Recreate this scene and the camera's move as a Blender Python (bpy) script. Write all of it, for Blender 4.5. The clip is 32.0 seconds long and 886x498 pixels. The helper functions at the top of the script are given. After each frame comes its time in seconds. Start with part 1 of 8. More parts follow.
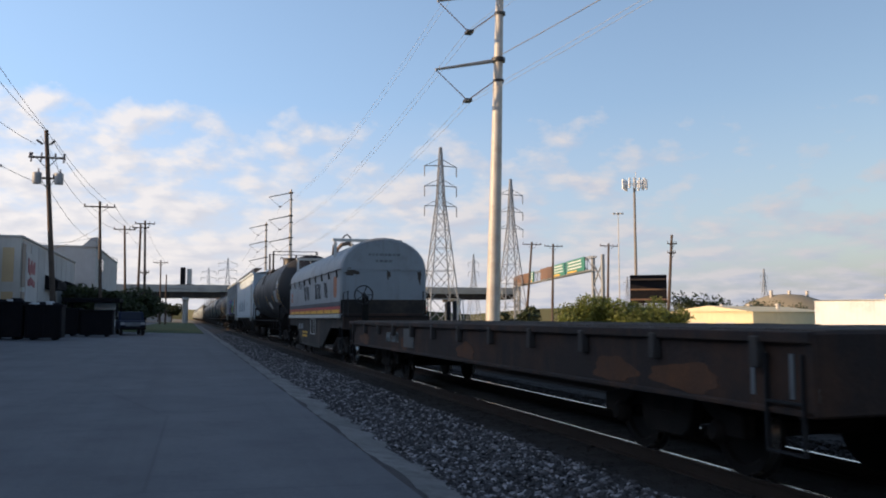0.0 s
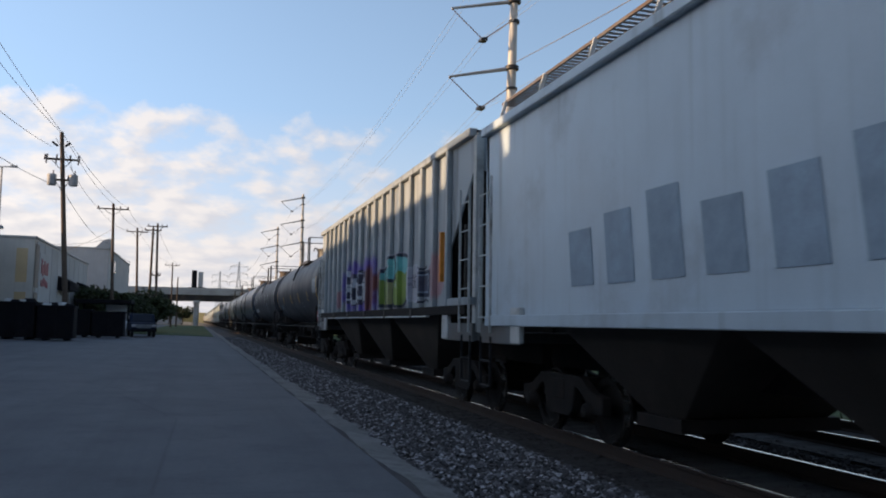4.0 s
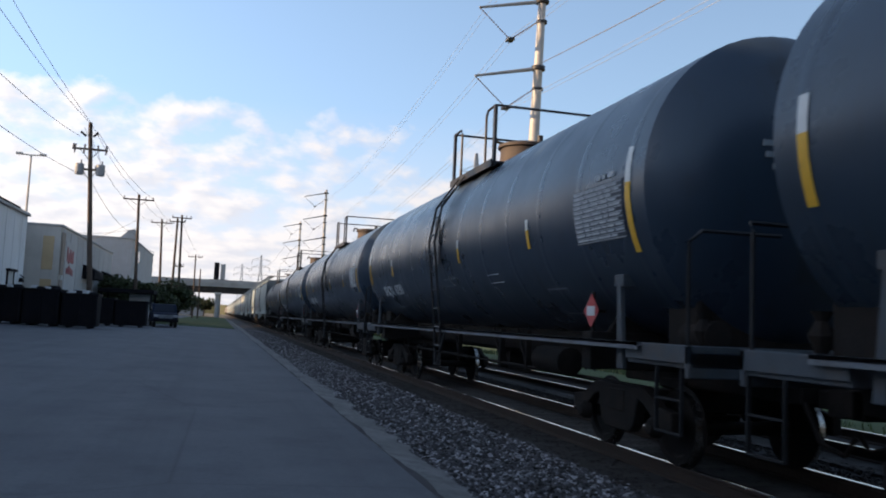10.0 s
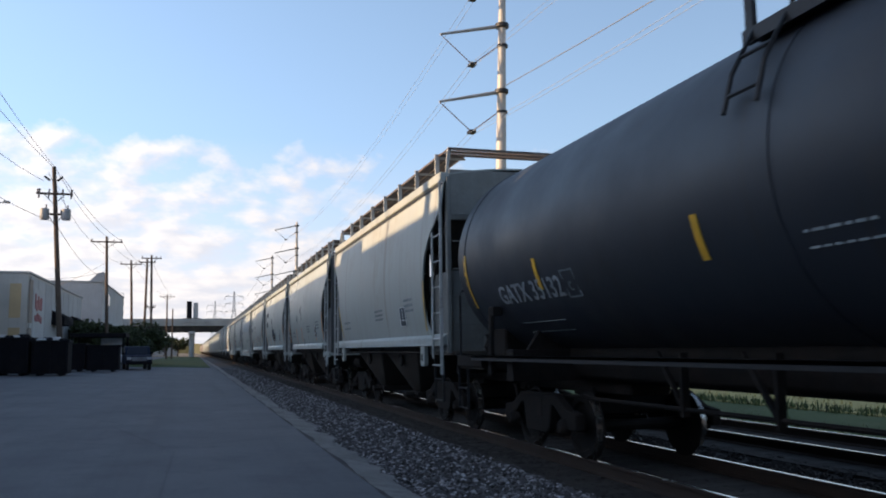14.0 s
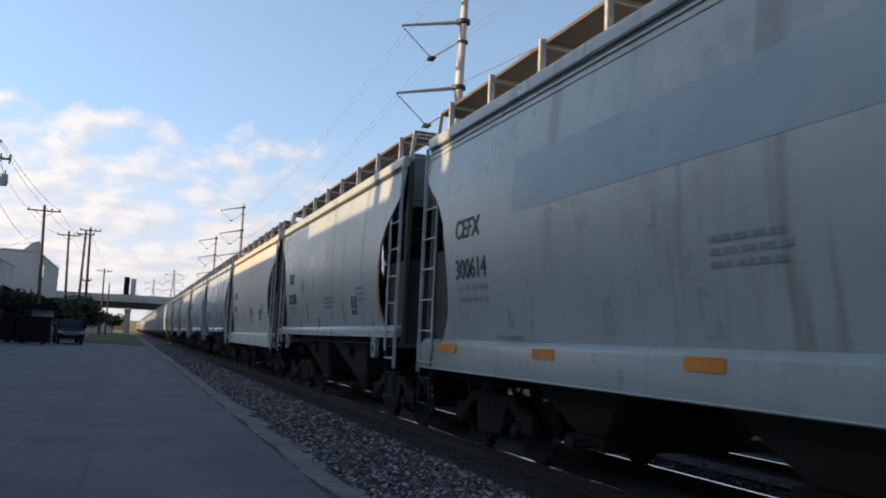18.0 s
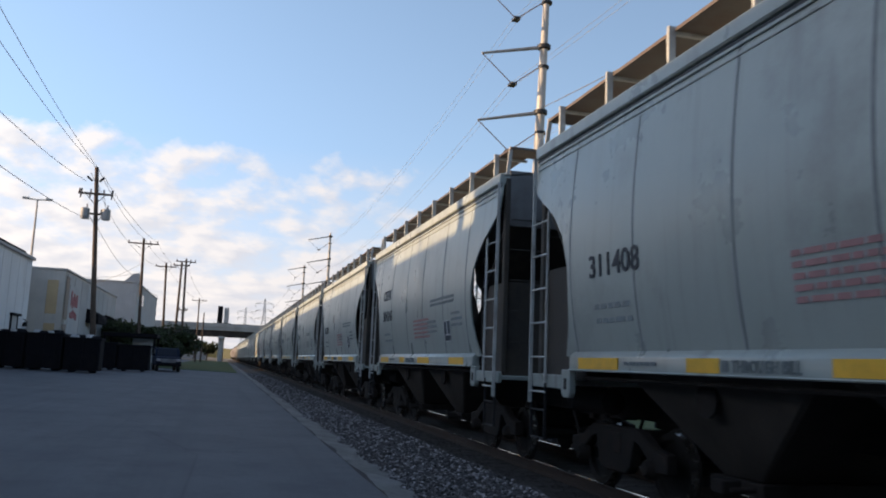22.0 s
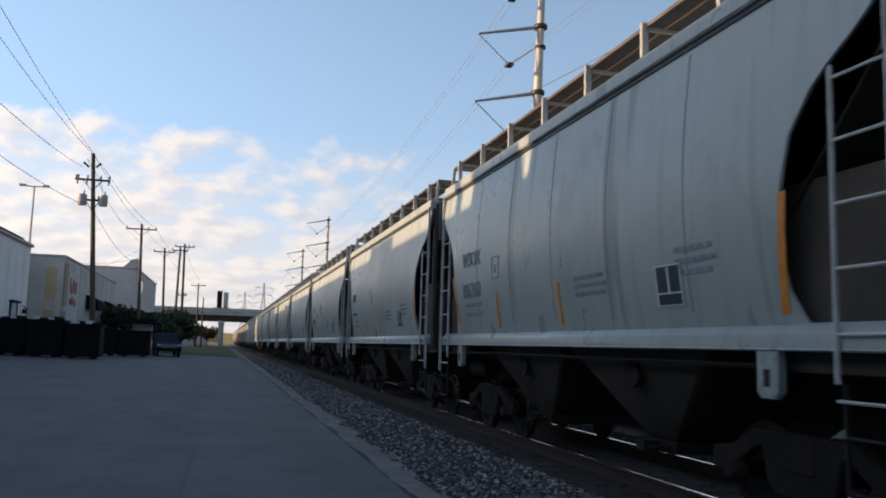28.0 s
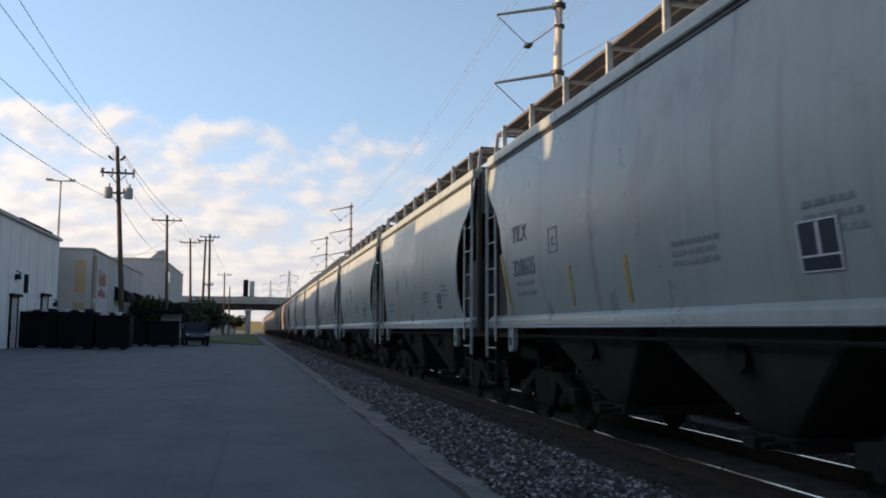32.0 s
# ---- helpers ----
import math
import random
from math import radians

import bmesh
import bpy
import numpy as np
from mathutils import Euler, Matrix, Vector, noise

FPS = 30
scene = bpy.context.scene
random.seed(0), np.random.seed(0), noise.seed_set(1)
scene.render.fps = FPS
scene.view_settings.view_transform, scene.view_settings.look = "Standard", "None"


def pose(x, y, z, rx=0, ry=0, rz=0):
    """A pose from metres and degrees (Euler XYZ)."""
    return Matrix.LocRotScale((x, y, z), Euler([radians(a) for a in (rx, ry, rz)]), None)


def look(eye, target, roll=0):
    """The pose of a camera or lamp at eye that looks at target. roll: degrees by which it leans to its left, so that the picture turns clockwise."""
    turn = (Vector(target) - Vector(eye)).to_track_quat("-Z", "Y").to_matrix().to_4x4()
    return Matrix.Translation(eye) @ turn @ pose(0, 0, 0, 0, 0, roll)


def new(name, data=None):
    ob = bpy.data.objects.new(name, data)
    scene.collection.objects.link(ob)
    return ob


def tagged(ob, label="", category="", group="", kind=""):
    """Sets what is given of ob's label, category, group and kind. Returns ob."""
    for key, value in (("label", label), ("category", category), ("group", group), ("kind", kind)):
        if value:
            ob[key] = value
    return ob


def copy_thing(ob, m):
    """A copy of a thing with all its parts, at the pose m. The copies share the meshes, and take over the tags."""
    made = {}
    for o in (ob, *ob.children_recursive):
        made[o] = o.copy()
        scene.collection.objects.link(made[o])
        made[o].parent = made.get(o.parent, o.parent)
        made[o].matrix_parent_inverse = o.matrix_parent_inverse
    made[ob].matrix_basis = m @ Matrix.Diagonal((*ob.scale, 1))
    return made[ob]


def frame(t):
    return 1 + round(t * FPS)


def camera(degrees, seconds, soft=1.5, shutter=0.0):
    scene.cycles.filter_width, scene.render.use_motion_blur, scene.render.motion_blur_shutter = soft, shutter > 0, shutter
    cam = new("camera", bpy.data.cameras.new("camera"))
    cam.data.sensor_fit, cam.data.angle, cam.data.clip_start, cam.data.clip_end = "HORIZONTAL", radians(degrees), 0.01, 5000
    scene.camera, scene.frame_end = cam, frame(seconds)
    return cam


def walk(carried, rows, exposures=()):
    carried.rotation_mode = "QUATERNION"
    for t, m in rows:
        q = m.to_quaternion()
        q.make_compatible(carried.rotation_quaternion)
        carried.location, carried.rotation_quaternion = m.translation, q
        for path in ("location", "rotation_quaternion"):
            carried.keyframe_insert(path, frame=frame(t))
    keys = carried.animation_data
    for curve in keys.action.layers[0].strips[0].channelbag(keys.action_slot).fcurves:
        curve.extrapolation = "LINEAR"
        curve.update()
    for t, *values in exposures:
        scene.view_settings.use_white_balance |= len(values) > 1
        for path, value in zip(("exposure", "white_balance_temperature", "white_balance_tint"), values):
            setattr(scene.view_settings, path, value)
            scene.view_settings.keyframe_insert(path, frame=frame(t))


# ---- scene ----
# Plan: z = 0 at rail top, y along the track, x across it; the eye stands at x = 0, y = 0.
cam = camera(56.8, 32.0, soft=1.9, shutter=0.08)
EXPO, KELVIN, TINT = 0.62, 6480.0, 16.0
EYE = 1.48
PATH = [
    (0.0, pose(0, 0, EYE, 94.749, 0.085, -17.297)),
    (0.5, pose(0, 0, EYE, 93.665, -0.679, -18.151)),
    (1.0, pose(0, 0, EYE, 94.975, -0.883, -19.182)),
    (1.5, pose(0, 0, EYE, 94.097, -1.602, -20.406)),
    (2.0, pose(0, 0, EYE, 93.417, -0.736, -18.809)),
    (2.5, pose(0, 0, EYE, 92.682, -0.342, -15.741)),
    (4.5, pose(0, 0, EYE, 95.701, -0.930, -16.769)),
    (5.0, pose(0, 0, EYE, 94.522, -1.227, -15.898)),
    (5.5, pose(0, 0, EYE, 94.453, -1.193, -14.786)),
    (6.0, pose(0, 0, EYE, 94.561, -0.771, -14.844)),
    (6.5, pose(0, 0, EYE, 94.271, -0.881, -14.097)),
    (7.0, pose(0, 0, EYE, 95.255, -0.950, -14.730)),
    (7.5, pose(0, 0, EYE, 94.443, -0.538, -16.978)),
    (8.0, pose(0, 0, EYE, 94.850, -1.189, -18.391)),
    (8.5, pose(0, 0, EYE, 95.694, -2.045, -17.300)),
    (9.0, pose(0, 0, EYE, 95.796, -2.471, -16.612)),
    (9.5, pose(0, 0, EYE, 95.013, -2.751, -15.745)),
    (10.0, pose(0, 0, EYE, 95.093, -2.494, -15.275)),
    (10.5, pose(0, 0, EYE, 95.911, -2.249, -16.287)),
    (11.0, pose(0, 0, EYE, 96.080, -2.014, -17.103)),
    (11.5, pose(0, 0, EYE, 95.379, -2.435, -19.061)),
    (12.0, pose(0, 0, EYE, 94.400, -0.088, -19.447)),
    (12.5, pose(0, 0, EYE, 94.034, -0.463, -18.990)),
    (13.0, pose(0, 0, EYE, 94.638, -1.302, -17.339)),
    (13.5, pose(0, 0, EYE, 94.571, -1.012, -17.804)),
    (14.0, pose(0, 0, EYE, 96.912, 0.735, -16.825)),
    (14.5, pose(0, 0, EYE, 96.098, -0.297, -16.383)),
    (16.5, pose(0, 0, EYE, 95.091, -0.721, -17.003)),
    (17.0, pose(0, 0, EYE, 94.489, -0.788, -17.313)),
    (17.5, pose(0, 0, EYE, 95.357, -1.894, -19.208)),
    (18.0, pose(0, 0, EYE, 96.521, -2.558, -20.951)),
    (18.5, pose(0, 0, EYE, 97.567, -2.763, -21.128)),
    (19.0, pose(0, 0, EYE, 97.431, -2.302, -19.998)),
    (19.5, pose(0, 0, EYE, 98.037, -2.436, -18.640)),
    (20.0, pose(0, 0, EYE, 97.505, -2.323, -17.723)),
    (20.5, pose(0, 0, EYE, 98.067, -2.189, -16.666)),
    (21.0, pose(0, 0, EYE, 98.044, -2.450, -16.029)),
    (21.5, pose(0, 0, EYE, 98.090, -2.400, -15.370)),
    (22.0, pose(0, 0, EYE, 98.077, -2.332, -14.992)),
    (22.5, pose(0, 0, EYE, 97.700, -2.279, -14.519)),
    (23.0, pose(0, 0, EYE, 97.838, -1.935, -13.416)),
    (23.5, pose(0, 0, EYE, 96.107, -2.082, -13.843)),
    (24.0, pose(0, 0, EYE, 95.678, -1.540, -14.579)),
    (24.5, pose(0, 0, EYE, 96.831, -1.065, -16.496)),
    (25.0, pose(0, 0, EYE, 96.599, -1.326, -15.616)),
    (25.5, pose(0, 0, EYE, 96.239, -1.751, -15.288)),
    (27.5, pose(0, 0, EYE, 96.767, -1.680, -15.148)),
    (28.0, pose(0, 0, EYE, 96.830, -1.657, -15.010)),
    (28.5, pose(0, 0, EYE, 96.385, -1.537, -14.818)),
    (29.0, pose(0, 0, EYE, 96.398, -1.321, -14.688)),
    (29.5, pose(0, 0, EYE, 96.213, -1.157, -14.569)),
    (30.0, pose(0, 0, EYE, 95.511, -1.087, -14.266)),
    (30.5, pose(0, 0, EYE, 95.525, -0.944, -14.040)),
    (31.0, pose(0, 0, EYE, 95.465, -0.863, -13.912)),
    (31.5, pose(0, 0, EYE, 95.463, -0.815, -13.811)),
    (32.0, pose(0, 0, EYE, 95.669, -0.412, -13.236)),
]
walk(cam, PATH, exposures=[(t, EXPO + d, KELVIN + w, TINT) for t, d, w in ((0.0, -0.14, -60), (1.0, -0.06, -60), (2.0, 0.16, 0), (4.5, -0.14, 120), (6.0, 0.02, 60), (8.0, 0.10, 0), (10.0, 0.10, 0), (14.0, 0.12, 0), (16.5, -0.02, 0), (21.0, -0.02, 0), (24.0, 0.0, 260), (27.5, -0.07, 260), (32.0, -0.07, 260))])

# ---------------------------------------------------------------- light
SUN_AZ, SUN_EL = -85.0, 11.9          # degrees from +y towards +x, degrees up
sa, se = radians(SUN_AZ), radians(SUN_EL)
to_sun = Vector((math.sin(sa) * math.cos(se), math.cos(sa) * math.cos(se), math.sin(se)))
sun_data = bpy.data.lights.new("sun", "SUN")
sun_data.energy, sun_data.angle, sun_data.color = 5.0, radians(0.55), (1.0, 0.70, 0.40)
sun = new("sun", sun_data)
sun.matrix_world = look(to_sun * 300, (0, 0, 0))

world = bpy.data.worlds.new("sky")
scene.world = world
world.use_nodes = True
wt = world.node_tree
wt.nodes.clear()


def wnode(kind, **inputs):
    n = wt.nodes.new(kind)
    for k, v in inputs.items():
        n.inputs[k].default_value = v
    return n


def wmath(op, a, b=0.0, clamp=False):
    n = wt.nodes.new("ShaderNodeMath")
    n.operation, n.use_clamp = op, clamp
    for k, v in ((0, a), (1, b)):
        if isinstance(v, (int, float)):
            n.inputs[k].default_value = v
        else:
            wt.links.new(v, n.inputs[k])
    return n.outputs[0]


sky = wt.nodes.new("ShaderNodeTexSky")
sky.sky_type, sky.sun_disc = "NISHITA", False
sky.sun_elevation, sky.sun_rotation = se, sa
sky.air_density, sky.dust_density, sky.ozone_density = 1.0, 2.0, 1.3
geo = wt.nodes.new("ShaderNodeTexCoord")
sep = wt.nodes.new("ShaderNodeSeparateXYZ")
wt.links.new(geo.outputs["Generated"], sep.inputs[0])
up = wmath("MAXIMUM", sep.outputs[2], 0.0)
# towards the sun: 1, away from it: 0
sunward = wmath("DIVIDE", wmath("ADD", wmath("ADD", wmath("MULTIPLY", sep.outputs[0], to_sun.x), wmath("MULTIPLY", sep.outputs[1], to_sun.y)), 0.75), 1.1, clamp=True)
azim = wmath("ARCTAN2", sep.outputs[0], sep.outputs[1])
rise = wmath("LOGARITHM", wmath("ADD", up, 0.10), math.e)      # clouds flatten towards the horizon


def cloud_noise(du, dv, scale, detail, rough):
    """Broken cumulus in bearing and height, shifted by du, dv."""
    c = wt.nodes.new("ShaderNodeCombineXYZ")
    wt.links.new(wmath("ADD", wmath("MULTIPLY", azim, 12.0), du), c.inputs[0])
    wt.links.new(wmath("ADD", wmath("MULTIPLY", rise, 6.6), dv), c.inputs[1])
    n = wnode("ShaderNodeTexNoise", Scale=scale, Detail=detail, Roughness=rough)
    wt.links.new(c.outputs[0], n.inputs["Vector"])
    return n.outputs["Fac"]


def ramp(value, *stops):
    """Piecewise value over value; stops: (position, result)."""
    r = wt.nodes.new("ShaderNodeValToRGB")
    for k, (p, v) in enumerate(stops):
        e = r.color_ramp.elements[k] if k < 2 else r.color_ramp.elements.new(p)
        e.position, e.color = p, (v, v, v, 1)
    wt.links.new(value, r.inputs[0])
    return r.outputs[0]


def blend(fac, a, b):
    m = wt.nodes.new("ShaderNodeMix")
    m.data_type = "RGBA"
    for k, v in ((0, fac), (6, a), (7, b)):
        if isinstance(v, tuple):
            m.inputs[k].default_value = (*v, 1)
        else:
            wt.links.new(v, m.inputs[k])
    return m.outputs[2]


dens = cloud_noise(3.1, 7.0, 1.25, 7.0, 0.56)
dens_lit = cloud_noise(3.1 - 0.22, 7.0 + 0.20, 1.25, 3.0, 0.5)
broad = cloud_noise(11.0, 2.0, 0.34, 2.0, 0.5)
cover = ramp(up, (0.0, 0.74), (0.30, 0.0), (0.06, 0.73), (0.14, 0.64), (0.20, 0.555), (0.235, 0.50), (0.262, 0.30))
cover = wmath("ADD", cover, wmath("MULTIPLY", wmath("SUBTRACT", sunward, 0.62), 0.22))
cover = wmath("ADD", cover, wmath("MULTIPLY", wmath("SUBTRACT", broad, 0.5), 0.30))
mask = wmath("MULTIPLY", wmath("ADD", dens, wmath("SUBTRACT", cover, 1.0)), 4.6, clamp=True)
lit = wmath("ADD", wmath("MULTIPLY", wmath("SUBTRACT", dens, dens_lit), 4.5), 0.55, clamp=True)
low = wmath("SUBTRACT", 1.0, wmath("DIVIDE", up, 0.95), clamp=True)
hazy = blend(wmath("MULTIPLY", wmath("MULTIPLY", sunward, low), 0.86), sky.outputs[0], (3.0, 4.95, 7.5))
near_h = wmath("MULTIPLY", ramp(up, (0.0, 1.0), (0.25, 0.0), (0.05, 0.86), (0.12, 0.50)), wmath("ADD", wmath("MULTIPLY", sunward, 0.75), 0.25))
glow = blend(sunward, (2.85, 3.0, 3.4), (4.75, 4.6, 4.25))
clear = blend(near_h, hazy, glow)
bright = blend(sunward, (3.0, 3.0, 3.1), (5.5, 5.3, 4.9))
grey = blend(sunward, (2.3, 2.6, 3.2), (4.2, 4.25, 4.25))
clouds = blend(lit, grey, bright)
bg = wnode("ShaderNodeBackground", Strength=0.13)
wt.links.new(blend(wmath("MULTIPLY", mask, 0.88), clear, clouds), bg.inputs[0])
wo = wt.nodes.new("ShaderNodeOutputWorld")
wt.links.new(bg.outputs[0], wo.inputs[0])


# ---------------------------------------------------------------- materials
def mat(name, color, rough=0.6, metal=0.0, var=0.25, scale=2.0, fine=30.0, bump=0.15, dirt=None, dirt_amount=0.35,
        streak=0.0, obvar=0.06, spec=0.4, coat=0.0):
    """Colour with broad stains, fine grain, vertical streaks and a little relief; each object differs slightly."""
    m = bpy.data.materials.new(name)
    m.use_nodes = True
    t = m.node_tree
    b = t.nodes["Principled BSDF"]
    b.inputs["Roughness"].default_value, b.inputs["Metallic"].default_value = rough, metal
    b.inputs["Specular IOR Level"].default_value = spec
    b.inputs["Coat Weight"].default_value = coat
    b.inputs["Coat Roughness"].default_value = 0.25
    tc = t.nodes.new("ShaderNodeTexCoord")
    n1 = t.nodes.new("ShaderNodeTexNoise")
    n1.inputs["Scale"].default_value, n1.inputs["Detail"].default_value = scale, 6
    n1.inputs["Roughness"].default_value = 0.6
    n2 = t.nodes.new("ShaderNodeTexNoise")
    n2.inputs["Scale"].default_value, n2.inputs["Detail"].default_value = fine, 4
    for n in (n1, n2):
        t.links.new(tc.outputs["Object"], n.inputs["Vector"])
    ramp = t.nodes.new("ShaderNodeValToRGB")
    c = Vector(color)
    lo, hi = c * (1 - var), c * (1 + var)
    ramp.color_ramp.elements[0].position, ramp.color_ramp.elements[1].position = 0.3, 0.7
    ramp.color_ramp.elements[0].color, ramp.color_ramp.elements[1].color = (*lo, 1), (*hi, 1)
    t.links.new(n1.outputs["Fac"], ramp.inputs[0])
    out = ramp.outputs[0]

    def mix(fac, a, col, mode="MIX"):
        mx = t.nodes.new("ShaderNodeMix")
        mx.data_type, mx.blend_type = "RGBA", mode
        if isinstance(fac, (int, float)):
            mx.inputs[0].default_value = fac
        else:
            t.links.new(fac, mx.inputs[0])
        t.links.new(a, mx.inputs[6])
        if isinstance(col, tuple):
            mx.inputs[7].default_value = (*col, 1)
        else:
            t.links.new(col, mx.inputs[7])
        return mx.outputs[2]

    def mr(v, a, b2, c2=0.0, d=1.0):
        r = t.nodes.new("ShaderNodeMapRange")
        t.links.new(v, r.inputs[0])
        for k, x in enumerate((a, b2, c2, d)):
            r.inputs[k + 1].default_value = x
        return r.outputs[0]

    out = mix(mr(n2.outputs["Fac"], 0.35, 0.75, 0, var), out, tuple(c * 0.55))
    if dirt:
        n3 = t.nodes.new("ShaderNodeTexNoise")
        n3.inputs["Scale"].default_value, n3.inputs["Detail"].default_value = scale * 0.6, 8
        n3.inputs["Roughness"].default_value = 0.7
        t.links.new(tc.outputs["Object"], n3.inputs["Vector"])
        out = mix(mr(n3.outputs["Fac"], 0.62 - dirt_amount * 0.35, 0.78, 0, 0.85), out, dirt)
    if streak:
        mp = t.nodes.new("ShaderNodeMapping")
        mp.inputs["Scale"].default_value = (1.6, 1.6, 0.10)
        t.links.new(tc.outputs["Object"], mp.inputs[0])
        n4 = t.nodes.new("ShaderNodeTexNoise")
        n4.inputs["Scale"].default_value, n4.inputs["Detail"].default_value = 3.2, 5
        t.links.new(mp.outputs[0], n4.inputs["Vector"])
        out = mix(mr(n4.outputs["Fac"], 0.52, 0.78, 0, streak), out, dirt or tuple(c * 0.4))
    if obvar:
        oi = t.nodes.new("ShaderNodeObjectInfo")
        hsv = t.nodes.new("ShaderNodeHueSaturation")
        t.links.new(mr(oi.outputs["Random"], 0, 1, 1 - obvar, 1 + obvar), hsv.inputs["Value"])
        t.links.new(out, hsv.inputs["Color"])
        out = hsv.outputs[0]
    t.links.new(out, b.inputs["Base Color"])
    t.links.new(mr(n1.outputs["Fac"], 0.3, 0.7, max(0.05, rough - 0.1), min(1, rough + 0.1)), b.inputs["Roughness"])
    if bump:
        bp = t.nodes.new("ShaderNodeBump")
        bp.inputs["Strength"].default_value, bp.inputs["Distance"].default_value = bump, 0.02
        t.links.new(n2.outputs["Fac"], bp.inputs["Height"])
        t.links.new(bp.outputs[0], b.inputs["Normal"])
    return m


def shell_mat(name, color, dirt, streak, rough, wave=0.02):
    """Painted steel sheet: as mat(), with shallow dents along the sheet."""
    m = mat(name, color, rough, 0.0, 0.09, 0.8, 40, 0.04, dirt, 0.25, streak, 0.05, 0.5)
    t = m.node_tree
    b = t.nodes["Principled BSDF"]
    tc = t.nodes.new("ShaderNodeTexCoord")
    n = t.nodes.new("ShaderNodeTexNoise")
    n.inputs["Scale"].default_value, n.inputs["Detail"].default_value = 0.9, 2
    if streak:                                 # a few long drips down the sheet
        mp = t.nodes.new("ShaderNodeMapping")
        mp.inputs["Scale"].default_value = (0.7, 1.5, 0.07)
        oi = t.nodes.new("ShaderNodeObjectInfo")
        shift = t.nodes.new("ShaderNodeMath")
        shift.operation = "MULTIPLY"
        shift.inputs[1].default_value = 37.0
        t.links.new(oi.outputs["Random"], shift.inputs[0])
        t.links.new(shift.outputs[0], mp.inputs["Location"])
        t.links.new(tc.outputs["Object"], mp.inputs[0])
        dn = t.nodes.new("ShaderNodeTexNoise")
        dn.inputs["Scale"].default_value, dn.inputs["Detail"].default_value = 1.6, 3
        t.links.new(mp.outputs[0], dn.inputs["Vector"])
        rg = t.nodes.new("ShaderNodeMapRange")
        for k, x in enumerate((0.62, 0.70, 0.0, 0.55)):
            rg.inputs[k + 1].default_value = x
        t.links.new(dn.outputs["Fac"], rg.inputs[0])
        mx = t.nodes.new("ShaderNodeMix")
        mx.data_type = "RGBA"
        t.links.new(rg.outputs[0], mx.inputs[0])
        t.links.new(b.inputs["Base Color"].links[0].from_socket, mx.inputs[6])
        mx.inputs[7].default_value = (*(Vector(dirt) * 0.8), 1)
        t.links.new(mx.outputs[2], b.inputs["Base Color"])
    t.links.new(tc.outputs["Object"], n.inputs["Vector"])
    bp = t.nodes.new("ShaderNodeBump")
    bp.inputs["Strength"].default_value, bp.inputs["Distance"].default_value = 0.35, wave
    t.links.new(n.outputs["Fac"], bp.inputs["Height"])
    t.links.new(bp.outputs[0], b.inputs["Normal"])
    return m


DIRT = (0.10, 0.075, 0.055)
GREY = shell_mat("hopper_grey_paint", (0.312, 0.350, 0.328), (0.17, 0.165, 0.15), 0.35, 0.33)
GREY_B = shell_mat("hopper_blue_grey_paint", (0.29, 0.33, 0.352), (0.16, 0.22, 0.23), 0.35, 0.26)
GREY_L = shell_mat("hopper_light_blue_paint", (0.28, 0.33, 0.35), (0.20, 0.23, 0.25), 0.25, 0.29)
GREY_W = shell_mat("hopper_warm_grey_paint", (0.33, 0.36, 0.34), (0.25, 0.22, 0.17), 0.4, 0.5)
BROWN_F = shell_mat("hopper_far_brown_grey_paint", (0.19, 0.165, 0.145), (0.12, 0.09, 0.07), 0.4, 0.5)
CREAM = shell_mat("hopper_cream_paint", (0.46, 0.45, 0.38), (0.30, 0.25, 0.17), 0.35, 0.5)
RIBBED = shell_mat("hopper_sooty_blue_grey_paint", (0.28, 0.315, 0.33), (0.10, 0.095, 0.09), 0.62, 0.5)
WHITE_H = shell_mat("hopper_white_paint", (0.42, 0.50, 0.55), (0.26, 0.27, 0.28), 0.25, 0.45)
BLUE_T = shell_mat("tank_slate_blue_paint", (0.027, 0.044, 0.068), (0.026, 0.029, 0.033), 0.35, 0.31)
BLACK_T = shell_mat("tank_black_paint", (0.014, 0.014, 0.016), (0.035, 0.03, 0.028), 0.25, 0.58)
DARK_T = shell_mat("tank_dark_blue_paint", (0.020, 0.025, 0.034), (0.03, 0.027, 0.026), 0.25, 0.50)
COIL = shell_mat("coil_hood_grey_paint", (0.24, 0.268, 0.29), (0.13, 0.11, 0.10), 0.45, 0.55)
UNDER = mat("underframe_grime", (0.020, 0.018, 0.017), 0.85, 0, 0.4, 3, 40, 0.3, (0.035, 0.025, 0.02), 0.5, spec=0.12)
BAY = mat("hopper_bay_grime", (0.070, 0.060, 0.052), 0.8, 0, 0.3, 1.5, 30, 0.2, (0.05, 0.043, 0.038), 0.6, 0.3, spec=0.15)
STEELB = mat("black_steel", (0.02, 0.02, 0.022), 0.5, 0.2, 0.2, 4, 60, 0.1)
WHEEL = mat("wheel_steel", (0.018, 0.016, 0.015), 0.6, 0.3, 0.3, 4, 50, 0.2, spec=0.15)
TREAD = mat("worn_steel", (0.45, 0.43, 0.40), 0.25, 0.9, 0.15, 5, 80, 0.05)
ENDGREY = mat("end_grey_paint", (0.11, 0.115, 0.115), 0.6, 0, 0.2, 1.5, 40, 0.1, DIRT, 0.45, 0.4)
ENDBLUE = mat("end_bulkhead_blue_grey", (0.095, 0.11, 0.135), 0.7, 0, 0.2, 1.5, 30, 0.1, (0.05, 0.05, 0.055), 0.4, 0.3)
